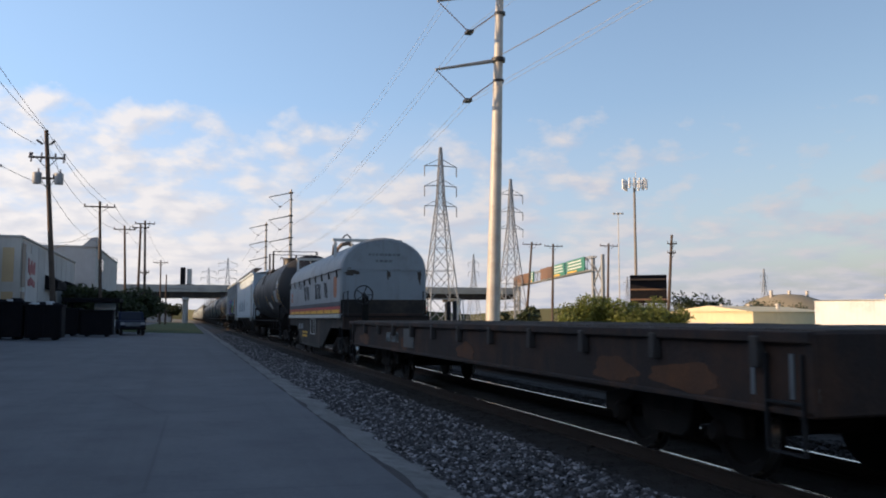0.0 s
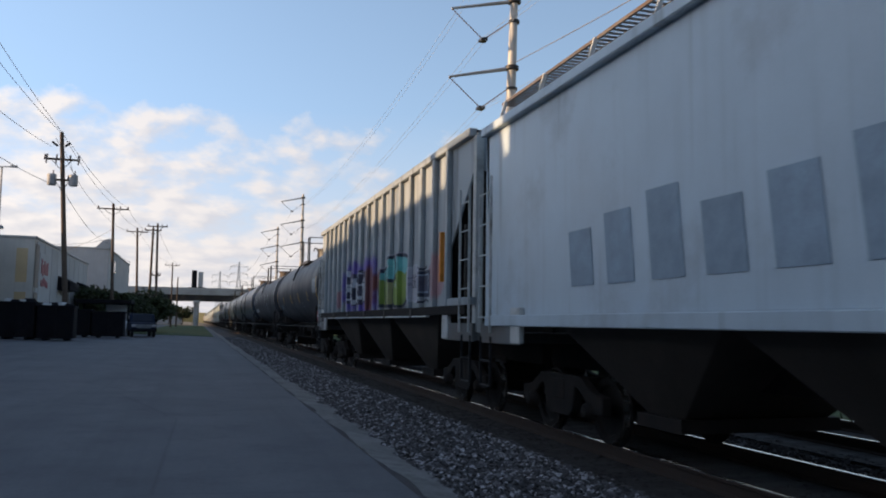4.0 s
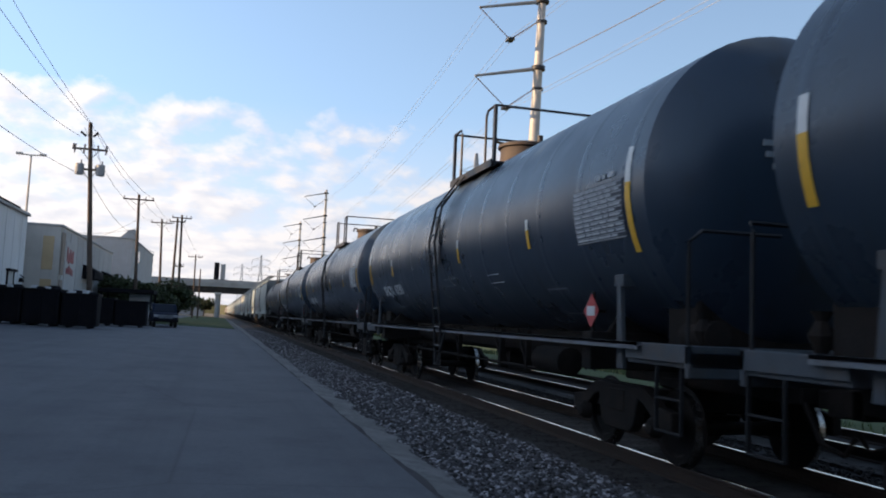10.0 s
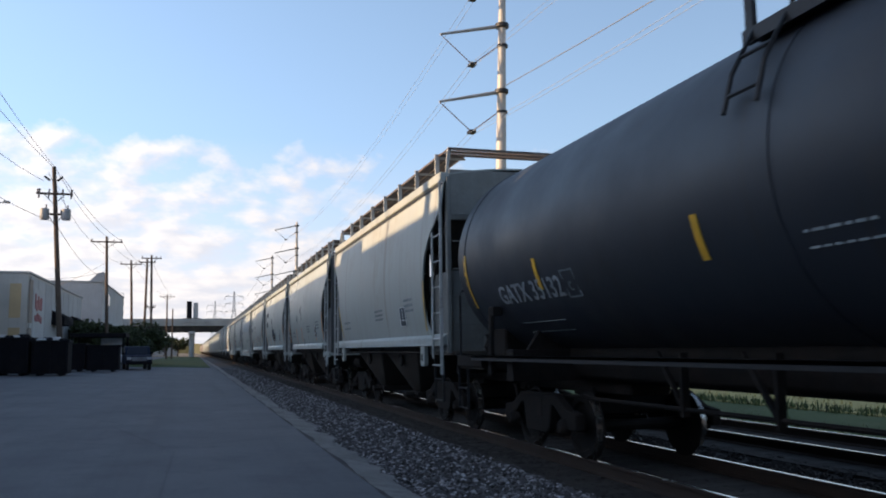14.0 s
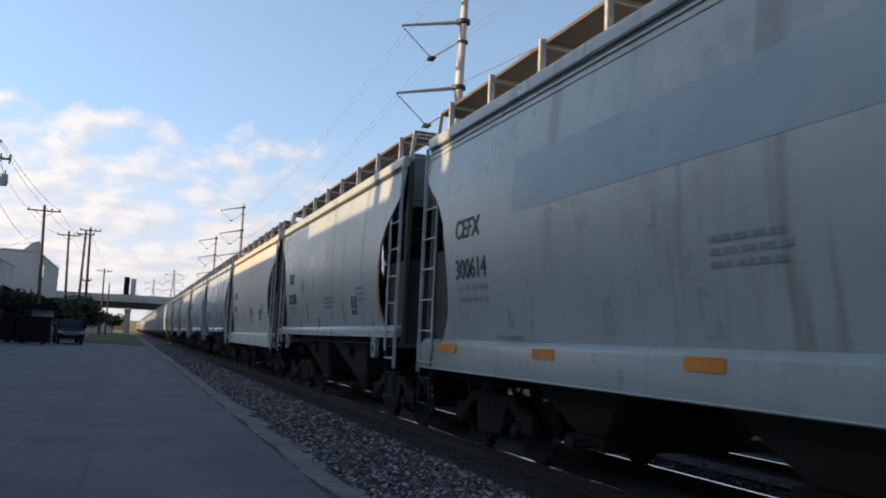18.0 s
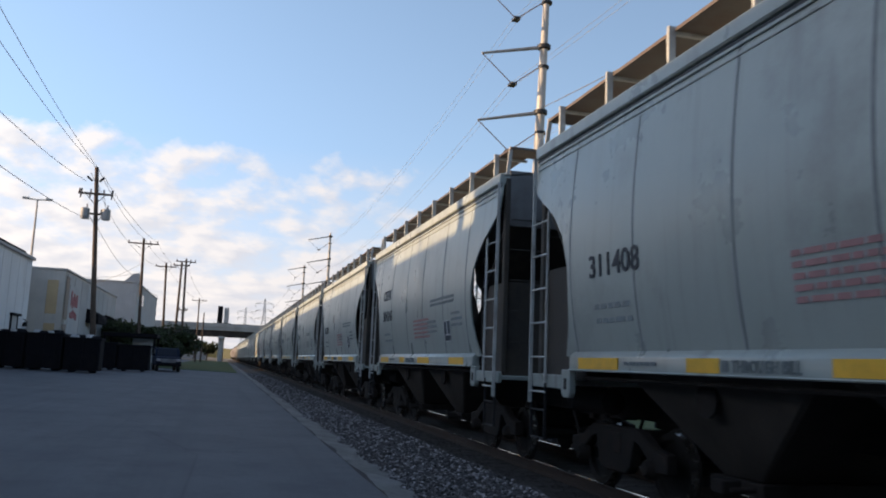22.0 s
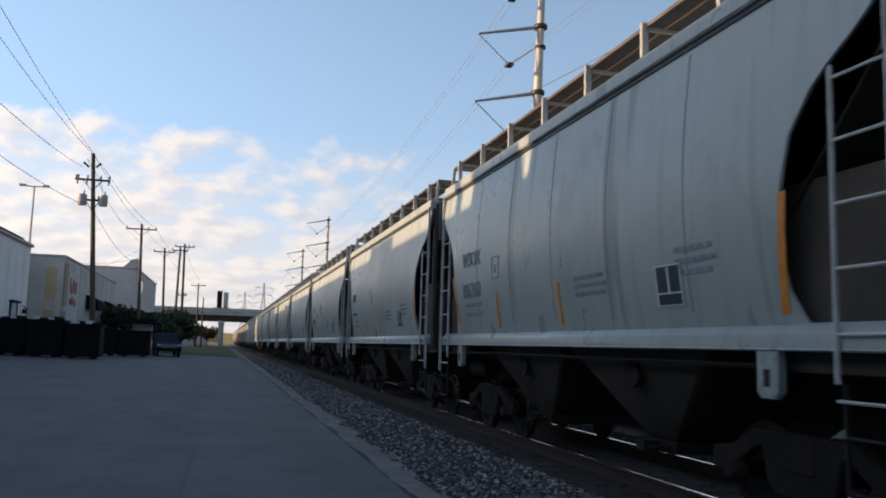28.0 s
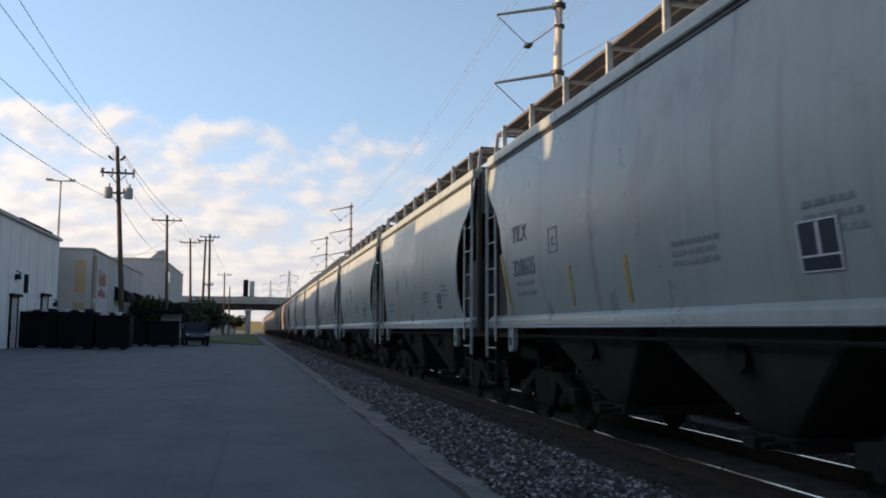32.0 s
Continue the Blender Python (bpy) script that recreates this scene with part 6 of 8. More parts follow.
FIELDS = ((4.7, 2.22, 0.6, 0.33, (0.30, 0.17, 0.19)), (2.4, 2.5, 1.7, 0.75, (0.11, 0.08, 0.33)), (0.1, 2.45, 1.4, 0.85, (0.12, 0.08, 0.36)), (-0.25, 2.42, 0.85, 0.62, (0.12, 0.04, 0.033)),
          (-1.3, 2.5, 0.5, 0.3, (0.16, 0.05, 0.04)), (-6.4, 2.35, 0.65, 0.42, (0.34, 0.20, 0.21)))


def long_hopper(length, paint, ribbed, label):
    """A straight-sided hopper: smooth, or with outside ribs and sprayed pictures."""
    car = thing("hopper_car", label, "hopper car", "freight train cars")
    if ribbed:
        paint = spray_paint(paint, car, FIELDS)
    h = length / 2 - 0.35
    zt, zb = (4.62, 1.80) if ribbed else (4.45, 1.62)
    for sx in (-1, 1):
        e1, e0 = (h - 0.15, 7.33) if ribbed else (h - 0.05, h - 0.25)
        out = [(-e1, zt), (e1, zt), (e1, 4.05), (e0, 2.84), (e0, zb), (-e0, zb), (-e0, 2.84), (-e1, 4.05)] if ribbed else [(-e1, zt), (e1, zt), (e0, zb), (-e0, zb)]
        sd = shaped("side_panel", Shape().prism(out, sx * 1.46, sx * 1.50, "x"), paint, car, "", 0.008)
        shaped("top_chord", Shape().box(sx * 1.44, sx * 1.60, -e1, e1, zt, zt + 0.14), paint, car, "", 0.015)
        # Ribbed car: near-black sill colour stands for the shaded gap there.
        shaped("side_sill", Shape().box(sx * 1.42, sx * 1.60, -h + 0.3, h - 0.3, zb - 0.16, zb), UNDER if ribbed else paint, car, "", 0.012)
        if ribbed:
            shaped("sill_rail", Shape().box(sx * 1.56, sx * 1.63, -6.2, 6.2, zb - 0.20, zb - 0.165), LADDER, car, "worn pale rail under the sill", 0.008)
            for y in (-5.0, -2.5, 0.0, 2.5, 5.0):
                shaped("rail_clip", Shape().box(sx * 1.56, sx * 1.64, y - 0.06, y + 0.06, zb - 0.21, zb - 0.02), POCKET, car)
        if ribbed:
            rib = Shape().box(sx * 1.50, sx * 1.60, -0.06, 0.06, zb, zt, None).mesh("rib", paint, 0.015)
            n = 17
            for k in range(n):
                part("rib", rib, sd, "", pose(0, -e0 + 2 * e0 * k / (n - 1), 0))
        else:
            wk = shaped("roof_walk", grate(sx * 0.9, sx * 1.4, -h + 0.5, h - 0.5, zt + 0.42, 0.12), RUSTW, car)
            bme = Shape().beam((sx * 1.52, 0, zt + 0.1), (sx * 1.42, 0, zt + 0.44), 0.05, 0.03).mesh("walk_bracket", LADDER)
            for k in range(13):
                part("walk_bracket", bme, wk, "", pose(0, -h + 0.7 + k * (2 * h - 1.4) / 12, 0))
    rows = [[(-1.46 + 2.92 * k / 8, sy, zt + 0.1 + 0.14 * math.sin(math.pi * k / 8)) for k in range(9)] for sy in (-h + 0.1, 0, h - 0.1)]
    shaped("roof", Shape().sheet(rows, (0, 0, -0.04)), paint, car)
    shaped("hatch_trough", Shape().box(-0.5, 0.5, -h + 1.2, h - 1.2, zt + 0.2, zt + 0.42, None, 0.95), paint, car, "", 0.02)
    nb = 3 if ribbed else 4
    sp = (2 * h - 5.0) / nb
    for k in range(nb):
        c = -h + 2.5 + sp * (k + 0.5)
        p = [Vector((x, y, zb - 0.1)) for x, y in ((-1.4, c - sp / 2), (1.4, c - sp / 2), (1.4, c + sp / 2), (-1.4, c + sp / 2))]
        p += [Vector((x, y, 0.5)) for x, y in ((-0.9, c - 0.35), (0.9, c - 0.35), (0.9, c + 0.35), (-0.9, c + 0.35))]
        b = shaped("hopper_bay", Shape().add(p, ((0, 1, 2, 3), (7, 6, 5, 4), (0, 4, 5, 1), (1, 5, 6, 2), (2, 6, 7, 3), (3, 7, 4, 0))), BAY, car, "", 0.02)
        shaped("outlet_gate", Shape().box(-1.0, 1.0, c - 0.45, c + 0.45, 0.38, 0.52), UNDER, b)
    for sy in (-1, 1):
        if ribbed:
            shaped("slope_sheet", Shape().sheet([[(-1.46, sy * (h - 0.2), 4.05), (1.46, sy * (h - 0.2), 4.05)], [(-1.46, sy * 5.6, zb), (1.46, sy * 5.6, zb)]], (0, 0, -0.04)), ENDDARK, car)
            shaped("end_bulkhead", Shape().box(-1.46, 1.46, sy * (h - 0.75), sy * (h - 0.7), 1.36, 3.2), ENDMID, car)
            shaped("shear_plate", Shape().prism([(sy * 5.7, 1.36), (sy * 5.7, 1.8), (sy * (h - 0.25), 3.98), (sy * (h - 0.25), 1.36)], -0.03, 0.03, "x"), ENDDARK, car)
            for sx in (-1, 1):
                shaped("end_ledge", Shape().box(sx * 1.46, sx * 1.58, sy * 7.33, sy * (h - 0.05), 1.80, 1.93), paint, car, "", 0.01)
            shaped("end_plate", Shape().box(-1.46, 1.46, sy * (h - 0.14), sy * (h - 0.1), 4.05, zt + 0.1), paint, car)
        else:
            shaped("end_plate", Shape().box(-1.46, 1.46, sy * (h - 0.3), sy * (h - 0.24), zb, zt + 0.1), paint, car, "pale blue end wall", 0.01)
            # Flat near-black sheet; its colour gives the shade of a recess.
            shaped("end_recess", Shape().box(-0.9, 1.0, sy * (h - 0.24), sy * (h - 0.2), 1.9, 3.0), ENDDARK, car)
        shaped("end_platform", Shape().box(-1.5, 1.5, sy * (h - 1.2), sy * h, 1.22, 1.36).box(-1.56, -1.5, sy * (h - 1.6), sy * h, 1.2, 1.5).box(1.5, 1.56, sy * (h - 1.6), sy * h, 1.2, 1.5), ENDGREY, car, "", 0.01)
        for sx in (-1, 1):
            shaped("corner_post", Shape().box(sx * 1.36, sx * 1.5, sy * (h - 0.2), sy * (h - 0.05), 1.3, zt), LADDER if ribbed else paint, car, "", 0.01)
            ladder(car, sx * 1.60, sy * (h - 0.06), sy * (h - 0.56), 1.35, 3.75, 5, LADDER)
            ladder(car, sx * 1.57, sy * (h - 0.06), sy * (h - 0.5), 0.55, 1.3, 2, STEELB, "stirrup_step")
            shaped("jack_plate", Shape().box(sx * 1.50, sx * 1.58, sy * (h - 1.5) - 0.17, sy * (h - 1.5) + 0.17, 1.22, 1.72), LADDER, car, "", 0.01)
    shaped("centre_sill", Shape().box(-0.32, 0.32, -h, h, 0.84, 1.28), UNDER, car)
    brake_wheel(car, -0.5, -h + 0.2, 2.2, UNDER)
    couplers(car, h - 0.1)
    trucks(car, h - 1.9)
    if ribbed:
        x = -1.607
        e0 = 7.33
        r = random.Random(5)

        edges = [(-e0 + 2 * e0 * k / 16 + q, q < 0) for k in range(17) for q in (-0.06, 0.06)]

        def clip(pts, at, keep):
            """The part of an outline with keep * y above keep * at."""
            got = []
            for a, b in zip(pts, pts[1:] + pts[:1]):
                ia, ib = keep * (a[0] - at) >= 0, keep * (b[0] - at) >= 0
                if ia:
                    got.append(a)
                if ia != ib:
                    got.append((at, a[1] + (b[1] - a[1]) * (at - a[0]) / (b[0] - a[0])))
            return got

        def sprayed(outlines, name, m_, lab, base, step=0.0):
            """Paint that lies on the ribs, on their flanks and on the panel between them."""
            shp = Shape()
            for order, pts in enumerate(outlines):
                lift = base + step * order
                lo, hi = min(p[0] for p in pts), max(p[0] for p in pts)
                cuts = [c for c in edges if lo < c[0] < hi]
                on_rib = not cuts[0][1] if cuts else any(a[0] <= lo and hi <= b[0] for a, b in zip(edges[::2], edges[1::2]))
                rest = pts
                for at, up in cuts + [(hi + 1, False)]:
                    piece = clip(rest, at, -1)
                    xs = (-1.607 if on_rib else -1.502) - lift
                    if len(piece) > 2:
                        shp.prism(piece, xs - 0.003, xs, "x")
                    rest = clip(rest, at, 1)
                    on_rib = up
                    zs = sorted(p[1] for p in piece if abs(p[0] - at) < 1e-6)
                    for z0, z1 in zip(zs[::2], zs[1::2]):
                        side = -lift if up else lift
                        shp.box(-1.607 - lift, -1.502, at + side - 0.0015, at + side + 0.0015, z0, z1)
            shaped(name, shp, m_, car, lab, smooth=0)

        def stroke(pts, w):
            """A sprayed stroke, broad in the middle and pointed at its ends, as a row of quads."""
            n = len(pts)
            rows = []
            for q in range(n):
                a, b = pts[max(0, q - 1)], pts[min(n - 1, q + 1)]
                dy, dz = b[0] - a[0], b[1] - a[1]
                L = math.hypot(dy, dz) or 1.0
                k = w * (0.2 + 0.8 * math.sin(math.pi * (q + 0.35) / (n - 0.3)))
                rows.append(((pts[q][0] - dz / L * k / 2, pts[q][1] + dy / L * k / 2), (pts[q][0] + dz / L * k / 2, pts[q][1] - dy / L * k / 2)))
            return [[a[0], a[1], b[1], b[0]] for a, b in zip(rows, rows[1:])]

        def arc(y, z, hy, hz, a0, a1, n=12):
            return [(y + hy * math.cos(a0 + (a1 - a0) * q / n), z + hz * math.sin(a0 + (a1 - a0) * q / n)) for q in range(n + 1)]

        def lobe(y, hw, z0, z1, grow=0.0, split=None):
            """A plump upright shape with a round head and a flat foot."""
            pts = []
            for q in range(40):
                a = 2 * math.pi * q / 40
                c, d = math.cos(a), math.sin(a)
                yy = y + (hw + grow) * math.copysign(abs(c) ** 0.75, c) * (1 + 0.06 * math.sin(3 * a + 5 * y))
                zz = (z0 + z1) / 2 + ((z1 - z0) / 2 + grow) * math.copysign(abs(d) ** 0.7, d) + 0.02 * math.sin(4 * a + 9 * y)
                if split is not None:
                    zz = max(zz, split + 0.04 * math.sin(13 * yy))
                pts.append((yy, max(zz, 1.83)))
            return pts

        # a tangle of white curves and spikes on a dark ground, unreadable
        for k in range(7):
            y = 2.85 - 0.40 * k
            sprayed([[(y + 0.34 * math.cos(a) * r.uniform(0.7, 1.2), 2.44 + 0.50 * math.sin(a) * r.uniform(0.75, 1.1)) for a in [2 * math.pi * q / 14 for q in range(14)]]],
                    "sprayed_ground", G_SHADE, "dark ground of a sprayed tangle", 0.001 + 0.0005 * k)
        for k in range(8):
            y = 2.92 - 0.34 * k + r.uniform(-0.1, 0.1)
            a0 = r.uniform(0.0, 6.2)
            lines = [arc(y, r.uniform(2.15, 2.55), r.uniform(0.10, 0.26), r.uniform(0.16, 0.36), a0, a0 + r.uniform(2.2, 4.6))]
            for q in range(3):
                b, l = r.uniform(0.45, 2.7), r.uniform(0.35, 0.85)
                y0, z0 = y + r.uniform(-0.28, 0.28), r.uniform(2.0, 2.5)
                bow = r.uniform(-0.18, 0.18)
                lines.append([(y0 + l * math.cos(b) * t_ + bow * math.sin(3.1 * t_), min(3.04 - 0.02 * k, z0 + l * math.sin(b) * t_)) for t_ in [v / 7 for v in range(8)]])
            if k % 3 == 1:
                z0 = r.uniform(2.2, 2.65)
                lines.append([(y + 0.3 - 0.7 * v / 6, z0 + 0.12 * math.sin(v * 0.7 + k)) for v in range(7)])
            w = r.uniform(0.06, 0.12)
            dark = [quad for pts in lines for quad in stroke(pts, w + 0.06)]
            white = [quad for pts in lines for quad in stroke(pts, w)]
            sprayed(dark, "sprayed_stroke", G_DARK, "dark sprayed outline", 0.006 + 0.003 * k, 0.00002)
            sprayed(white, "sprayed_stroke", G_WHITE, "white sprayed curves and spikes", 0.0075 + 0.003 * k, 0.00002)
        # one mass of plump shapes, cyan above and green below, with a cream one in the middle
        lobes = ((-1.70, 0.19, 1.9, 2.60, 2.40, G_CYAN, G_GREEN), (-1.98, 0.18, 1.9, 2.72, 2.50, G_CYAN, G_GREEN), (-2.24, 0.18, 1.9, 2.80, 2.52, G_CYAN, G_GREEN), (-2.45, 0.15, 2.3, 3.00, None, None, G_CREAM),
                 (-2.68, 0.25, 1.9, 2.62, None, None, G_CREAM), (-2.85, 0.18, 2.50, 2.98, None, None, G_CYAN), (-3.72, 0.60, 1.9, 2.97, 2.60, G_CYAN, G_GREEN), (-3.17, 0.24, 1.9, 2.46, None, None, G_GREEN))
        for k, (y, hw, z0, z1, split, top, low) in enumerate(lobes):
            sprayed([lobe(y, hw, z0, z1, 0.11)], "sprayed_halo", G_PALE, "pale sprayed edge", 0.001 + 0.0003 * k)
            sprayed([lobe(y, hw, z0, z1, 0.075)], "sprayed_outline", G_DARK, "dark sprayed outline", 0.005 + 0.002 * k)
            sprayed([lobe(y, hw, z0, z1)], "sprayed_shape", low, "bright sprayed shape", 0.006 + 0.002 * k)
            if split:
                sprayed([lobe(y, hw, z0, z1, 0.0, split)], "sprayed_cap", top, "cyan head of a sprayed shape", 0.0068 + 0.002 * k)
        for y, z, w in ((-3.2, 2.34, 0.09), (-3.55, 2.92, 0.07), (-2.76, 2.80, 0.05)):
            sprayed([arc(y, z, w, w * 0.9, 0, 5.9, 11)], "sprayed_glint", G_WHITE, "pale sprayed spot", 0.026)
        for y in (-1.86, -2.1, -3.5):
            sprayed(stroke([(y, 2.1), (y + 0.05, 2.3), (y - 0.02, 2.55)], 0.04), "sprayed_stroke", G_DARK, "thin dark sprayed line", 0.027)
        # a faded pinkish shape with a pale edge, and a dark square with scribbles round it
        sprayed([lobe(-4.80, 0.29, 1.95, 2.66, 0.05)], "sprayed_halo", G_WHITE, "pale sprayed edge", 0.001)
        sprayed([lobe(-4.80, 0.29, 1.95, 2.66)], "sprayed_shape", G_PALE, "faded pinkish sprayed shape", 0.003)
        for z in (2.32, 2.42, 2.5):
            sprayed(stroke([(-4.64 - 0.07 * v, z - 0.06 + 0.05 * math.sin(2.1 * v + 20 * z)) for v in range(6)], 0.03), "sprayed_stroke", G_DARK, "thin dark sprayed line", 0.006)
        sprayed([[(-5.36, 2.02), (-5.37, 2.52), (-5.98, 2.54), (-5.96, 2.0)]], "sprayed_square", G_DARK, "dark sprayed square", 0.001)
        sprayed([[(-5.44, 2.09), (-5.45, 2.46), (-5.90, 2.47), (-5.89, 2.08)]], "sprayed_square", G_GREYB, "grey field of a sprayed square", 0.003)
        sprayed([[(-5.48, 2.12), (-5.49, 2.43), (-5.86, 2.44), (-5.85, 2.12)]], "sprayed_square", G_SHADE, "dark middle of a sprayed square", 0.005)
        for z, n in ((1.93, 11), (2.60, 8)):
            sprayed(stroke([(-5.36 - 0.06 * v, z + r.uniform(-0.05, 0.05)) for v in range(n)], 0.045), "sprayed_stroke", G_DARK, "dark sprayed scribble", 0.004)
        shaped("orange_reflector", Shape().box(x - 0.006, x + 0.1, -7.04, -6.97, 2.25, 3.16), ORANGE, car, "orange reflective strip", smooth=0)
    else:
        f = lambda z: -1.50
        for k in range(9):
            y = 6.4 - k * 0.92
            shaped("painted_letter", patch(y, y - 0.58, 1.95, 2.62 + 0.12 * (k % 3), f, 0.12, 3), G_GREYB, car, "blue-grey painted lettering, unreadable", smooth=0)
        shaped("dark_mark", blob(-3.6, 2.45, 0.22, 0.28, 60, -1.50, 0.008), LETTER, car, smooth=0)
    return car



# ---------------------------------------------------------------- the train, car by car (y of the couplings at the start)
CUTS = [2.6, 23.06, 37.13, 55.64, 75.5, 92.62, 110.61, 130.1, 148.37, 166.07, 183.63, 201.6, 220.12, 237.84, 251.0, 264.03, 276.95, 289.85, 302.72,
        315.48, 328.39, 341.15, 354.15, 367.18, 380.3, 393.4, 406.3, 419.1, 431.84, 444.84, 457.72, 470.6, 483.33, 496.08, 508.82, 521.6, 534.3, 546.9, 559.6]
SHIFT = {0: 0.1, 1: -0.1, 2: 0.7, 4: 0.5, 7: -0.2, 8: -0.2, 9: 0.25, 10: 0.4, 11: 0.4, 12: 0.45, 25: -0.05}
FAR_CARS = 15
train = []


def put(car, k):
    y = (CUTS[k] + CUTS[k + 1]) / 2 if k < len(CUTS) - 1 else CUTS[-1] + 12.85 * (k - len(CUTS) + 1.5)
    y += (0.80, 1.25, 1.40, 1.55, 1.6)[min(k, 4)]
    y += SHIFT.get(k, 0.3 if k < 7 else 0.2 if k < 13 or 22 <= k < 28 else 0.0)
    car.matrix_basis = pose(TRACK_X, y, 0)
    train.append((car, y))
    return car


for body in ("SHQX  6337", "SHQX  6221", "SHQX  6230", "SHQX  6190", "SHQX  6223", "GATX 35132", "NATX 29211", "GATX", "GATX 23782", "MRMX", "131795", "CBFX", "303952",
             "CEFX", "300614", "TILX", "331236", "CRDX", "20024", "AOKX", "497149", "311408", "304345", "312511", "CITX", "221 36", "221466", "WSOX", "806465",
             "806360", "328636", "328658", "328605", "ABS 52072", "NCS 120049", "C", "THROUGH BILL"):
    letters(body)

put(flat_car(20.46), 0)
put(coil_car(14.07), 1)
tank_a = put(tank_car("black tank car with yellow reflectors and pale data panel", BLACK_T, 18.5, False, STEELB, short=0.5), 2)
tank_marks(tank_a, 18.5, "GATX 23782", LETTER_D, YELLOW, 1, 0.30, placard=False, panel=False, dz=-0.3, short=0.5)
head_letters("GATX 23782", 0.17, -0.55, 3.50, tank_a, LETTER_W, 18.5 / 2 - 0.85)
for x in (-0.92, -0.42):
    shaped("end_rail", Shape().tube([(x, -8.88, 1.62), (x, -8.88, 2.26)], 0.018, 6), LETTER_W, tank_a, "white painted rail")
shaped("white_notice", patch(-1.9, -2.5, 1.95, 2.3, tank_face), WHITE, tank_a, smooth=0)
shaped("data_panel", patch(-5.5, -6.75, 2.25, 2.84, tank_face, nz=8, out=0.002), STENCIL, tank_a, "faded pale data panel with an orange edge", smooth=0)
shaped("panel_edge", patch(-6.75, -6.83, 2.20, 2.86, tank_face, nz=8, out=0.003), ORANGE, tank_a, "faded orange panel edge", smooth=0)
for z in (2.92, 3.10):
    shaped("white_notice", patch(-6.95, -7.45 - (z - 2.92), z, z + 0.12, tank_face), STENCIL_B, tank_a, "worn white notice", smooth=0)
put(long_hopper(19.86, WHITE_H, False, "long pale blue-white hopper car with faded blue lettering"), 3)
put(long_hopper(18.2, RIBBED, True, "grey ribbed hopper car covered in bright graffiti"), 4)
tank_b = put(tank_car("dark blue-black tank car with yellow reflectors", DARK_T, 17.99, False, STEELB, deck=-1.0), 5)
tank_marks(tank_b, 17.99, "GATX", LETTER_D, YELLOW, 2, 0.36, panel=False, dz=-0.23, spots=(4.55, 1.15, -1.85, -4.9))
shaped("data_panel", patch(-6.6, -7.6, 2.6, 3.15, tank_face, nz=8, out=0.002), STENCIL, tank_b, "worn grey data panel", smooth=0)
tank_c = put(tank_car("dark grey tank car with white marks and white reflectors", DARK_T, 19.3, False, BROWN), 6)
tank_marks(tank_c, 19.3, "NATX 29211", STENCIL_B, WHITE, 3, 0.36, placard=False, panel=False, dz=0.24, spots=(6.4, 4.8, 2.65, -1.85, -3.9))
part("data_stencil", bars(-2.6, 2.62, 0.95, 6, 0.045, 0.10, tank_face, random.Random(6)).mesh("data_stencil", STENCIL_B, 0, 0), tank_c, "small pale stencilled lines")
blue_base = tank_car("slate blue ribbed tank car with pale end platforms", BLUE_T, 18.0, True, BROWN, 1.71, 3.04)
blue = [blue_base] + [copy_thing(blue_base, pose(0, 0, 0)) for _ in range(4)]
for k, (car, text) in enumerate(zip(blue, ("SHQX  6337", "SHQX  6221", "SHQX  6230", "SHQX  6190", "SHQX  6223"))):
    put(car, 7 + k)
    tank_marks(car, 18.0, text, LETTER_W, YELLOW, 10 + k, 0.36, True, True, WHITE, 1.71, 3.04)
tank_d = put(tank_car("dark blue tank car with bold yellow reflectors", DARK_T, 17.72, False, STEELB, short=-0.1), 12)
tank_marks(tank_d, 17.72, "GATX 35132", STENCIL, YELLOW, 20, 0.36, dz=-0.33, spots=(5.1, 1.45, -2.2, -5.0), short=-0.1)

lab = "covered hopper car with rounded sides, streaked and stencilled"
base_a = hopper("pale grey " + lab, GREY)
base_bl = hopper("blue-grey " + lab, GREY_B, end_paint=ENDBLUE, tab=True)
base_ll = hopper("light blue-grey " + lab, GREY_L, end_paint=ENDBLUE, tab=True)
base_w = hopper("warm grey " + lab, GREY_W, end_paint=ENDLIGHT)
base_e = hopper("pale teal-grey " + lab, GREY, end_paint=ENDSTEEL, tab=True)
base_y = hopper("pale grey covered hopper car with yellow dashes along its sill", GREY, True)
base_d = hopper("grey covered hopper car with a deep side sill and orange dashes", GREY, True, True)
base_c = hopper("cream covered hopper car with a deep side sill", CREAM, False, True)
bases = {"a": base_a, "b": base_bl, "l": base_ll, "w": base_w, "e": base_e, "y": base_y, "d": base_d, "c": base_c}
ORDER = "weeedacbl" + "yyyyyyy" + "aaaaaaaaaa"          # one letter a car, from the first hopper on
used = {}
hoppers = []
for k, c in enumerate(ORDER):
    if c in used:
        hoppers.append(copy_thing(bases[c], pose(0, 0, 0)))
    else:
        used[c] = True
        hoppers.append(bases[c])
extra = [copy_thing(base_a if k % 3 else base_w, pose(0, 0, 0)) for k in range(3)]
S5 = (5.0, 2.6, 0.9, -2.9, -4.62)
S_SILL = ((3.1, 4.15, "y"), (1.17, 1.7, "y"), (-1.3, -0.24, "y"), (-3.9, -2.9, "y"))
S_CIT = ((3.9, 4.4, "y"), (1.58, 2.14, "y"), (-0.49, 0.10, "y"), (-2.37, -1.83, "y"))
S_OR = ((4.3, 5.0, "o"), (1.5, 2.0, "o"), (-1.2, -0.7, "o"), (-3.3, -2.8, "o"), (-5.5, -4.9, "o"))
